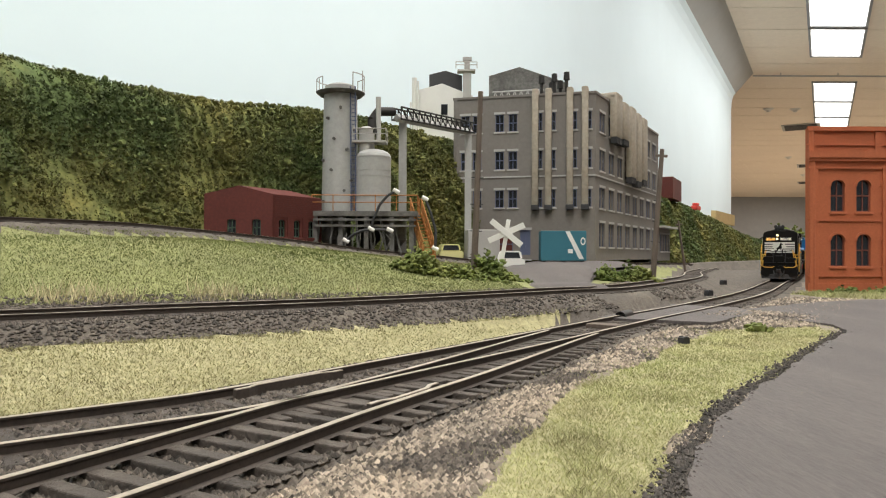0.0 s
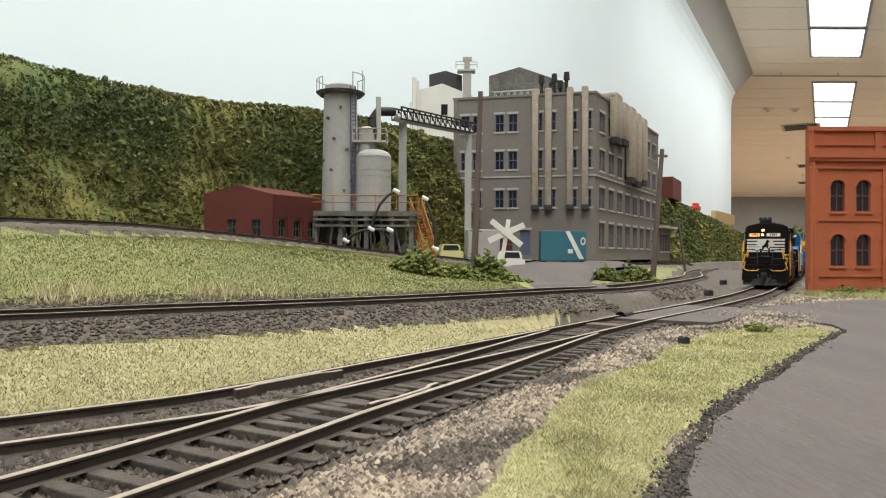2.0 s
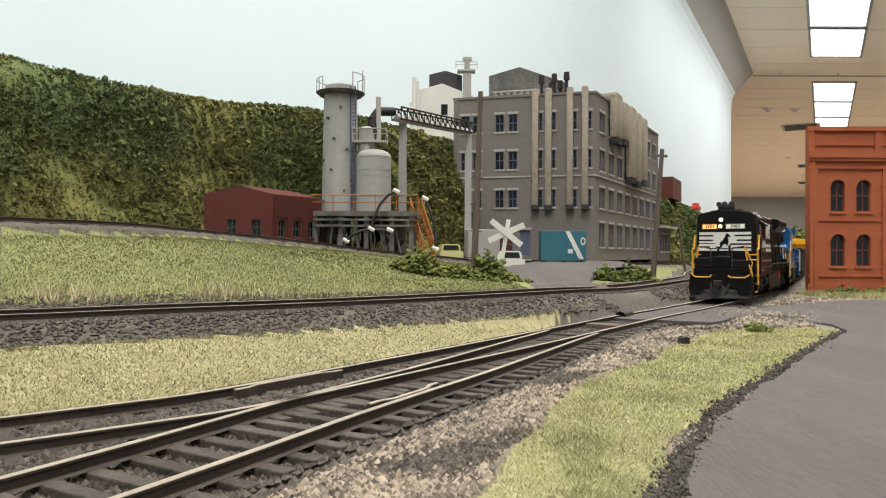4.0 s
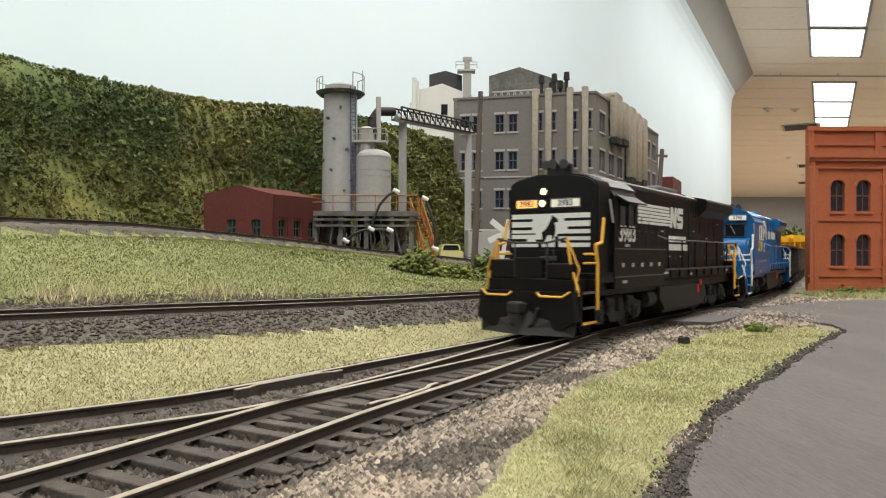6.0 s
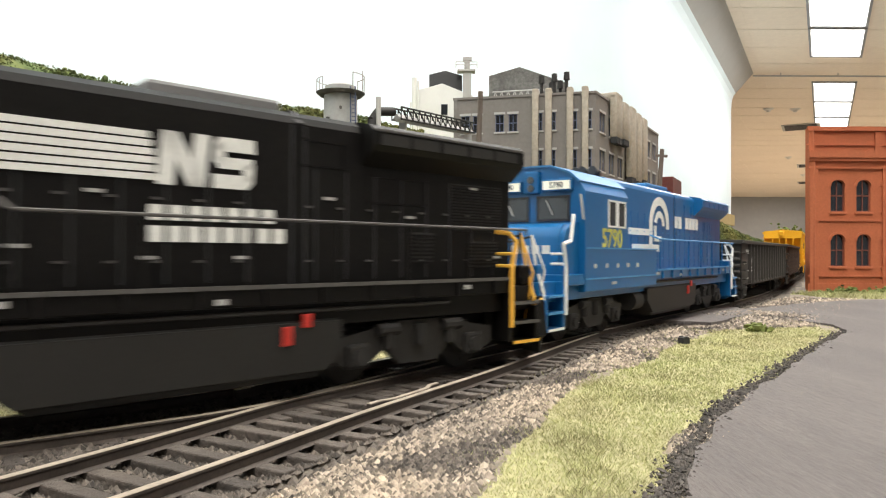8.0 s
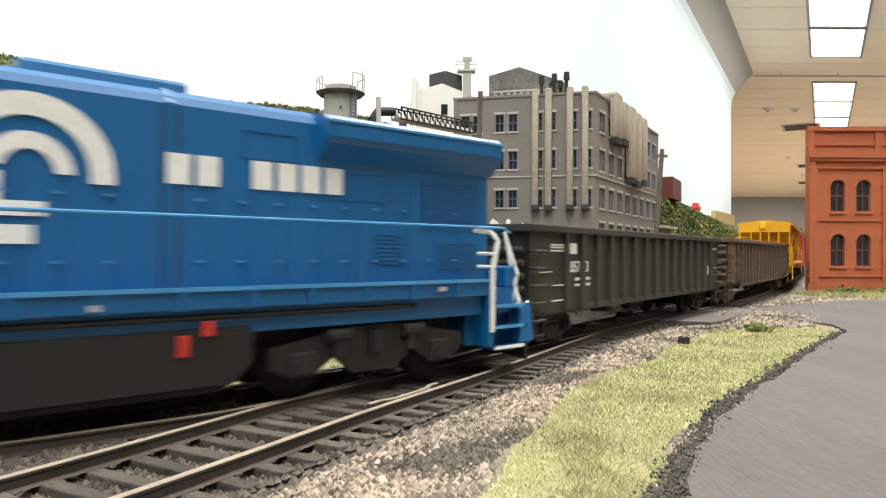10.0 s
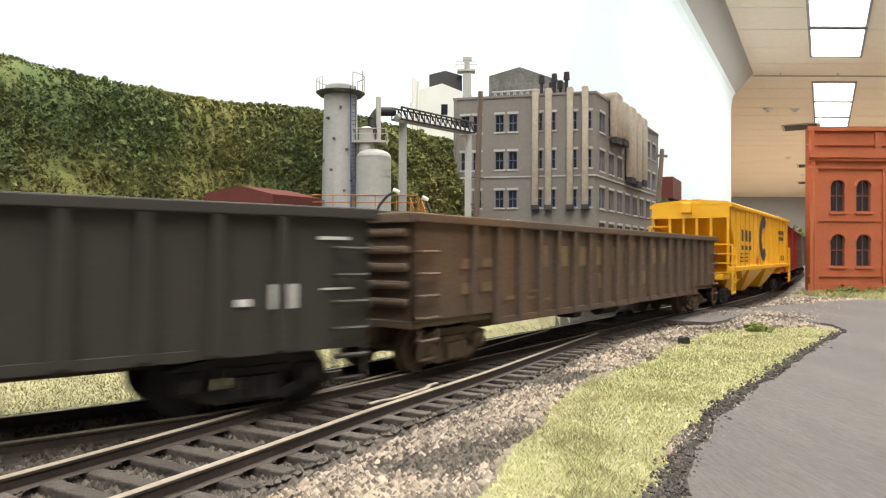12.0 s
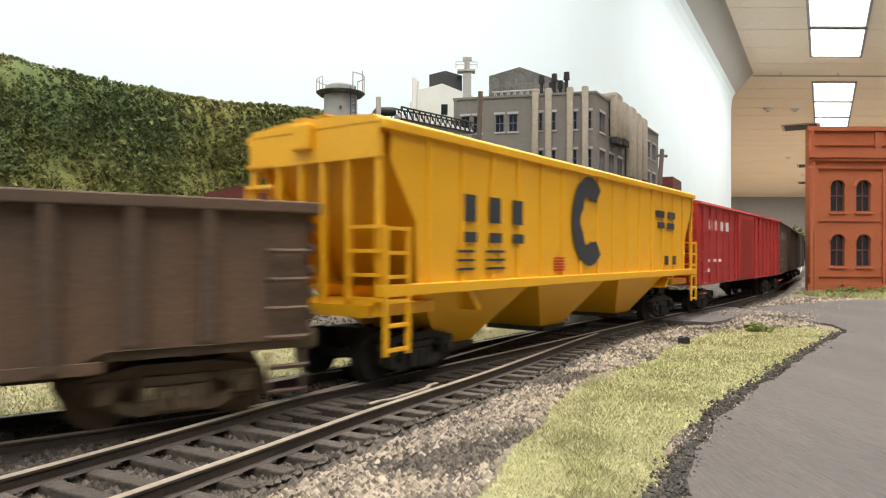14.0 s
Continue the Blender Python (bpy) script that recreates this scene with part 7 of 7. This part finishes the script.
        for s in (-1, 1):
            for k in range(16):
                x = -h + .5 + k * (L - 1) / 15
                if not -1.0 < x < 2.4:
                    o = new("rib", rib)
                    o.parent = ob
                    o.matrix_basis = at(x, s * 1.45, 0, 0 if s > 0 else 180)
            bm = bmesh.new()
            box(bm, -.9, 2.3, s * 1.45, s * 1.55, 1.25, 4.15, bevel=.02)
            door = part("door", bm, paint, ob, "louvred sliding door")
            bm = bmesh.new()
            box(bm, -.6, 2.0, -.03, .03, 0, .06)
            slat = meshed("louvre", bm, paint)
            for k in range(22):
                o = new("louvre", slat)
                o.parent, o.matrix_basis = door, at(0, s * 1.56, 1.45 + k * .12)
            bm = bmesh.new()
            box(bm, s * h, s * (h + .04), -1.4, 1.4, 1.15, 4.2)
            for k in range(8):
                box(bm, s * (h + .16), s * (h + .02), -1.3, 1.3, 1.35 + k * .36, 1.55 + k * .36, bevel=.06)
            part("end", bm, paint, ob, "ribbed end wall")
            for y0 in (-1, 1):
                for k in range(7):
                    bm = bmesh.new()
                    tube(bm, [(s * (h - .1), y0 * 1.47, .8 + k * .4), (s * (h - .1), y0 * 1.58, .8 + k * .4), (s * (h - .55), y0 * 1.58, .8 + k * .4), (s * (h - .55), y0 * 1.47, .8 + k * .4)], .025, 5)
                    part("ladder_rung", bm, paint, ob)
            coupler(ob, s * (h - .1), s, M["truckm"])
            freight_truck(ob, s * (h - 2.0))
        bars(ob, [(h - 1.9 - k * .95, h - 1.45 - k * .95, 3.3, 3.7) for k in range(4)] + [(h - 1.8 - k * .8, h - 1.4 - k * .8, 2.0, 2.12) for k in range(3)] + [(h - 1.6, h - 1.3, 1.6, 1.75)], 1.462, light, "white block lettering")
        TRAIN.append((ob, None, L - 4.0))


build_cars()
# middle of each vehicle behind the leading coupler
MIDS = (9.05, 27.4, 45.7, 64.85, 84.5, 102.95, 121.3, 139.7)


def motions():
    for (ob, _, bogie), mid in zip(TRAIN, MIDS):
        walk(ob, [(i * 0.2, vehicle_pose(i * 0.2, mid, bogie)) for i in range(71)])
    for ob, x, r in WHEELS:
        rows = []
        for i in range(421):
            t = i / 30
            turn = math.degrees((head(0) - head(t)) / r)
            rows.append((t, at(x, 0, r, 0, 0, turn)))
        walk(ob, rows)


motions()
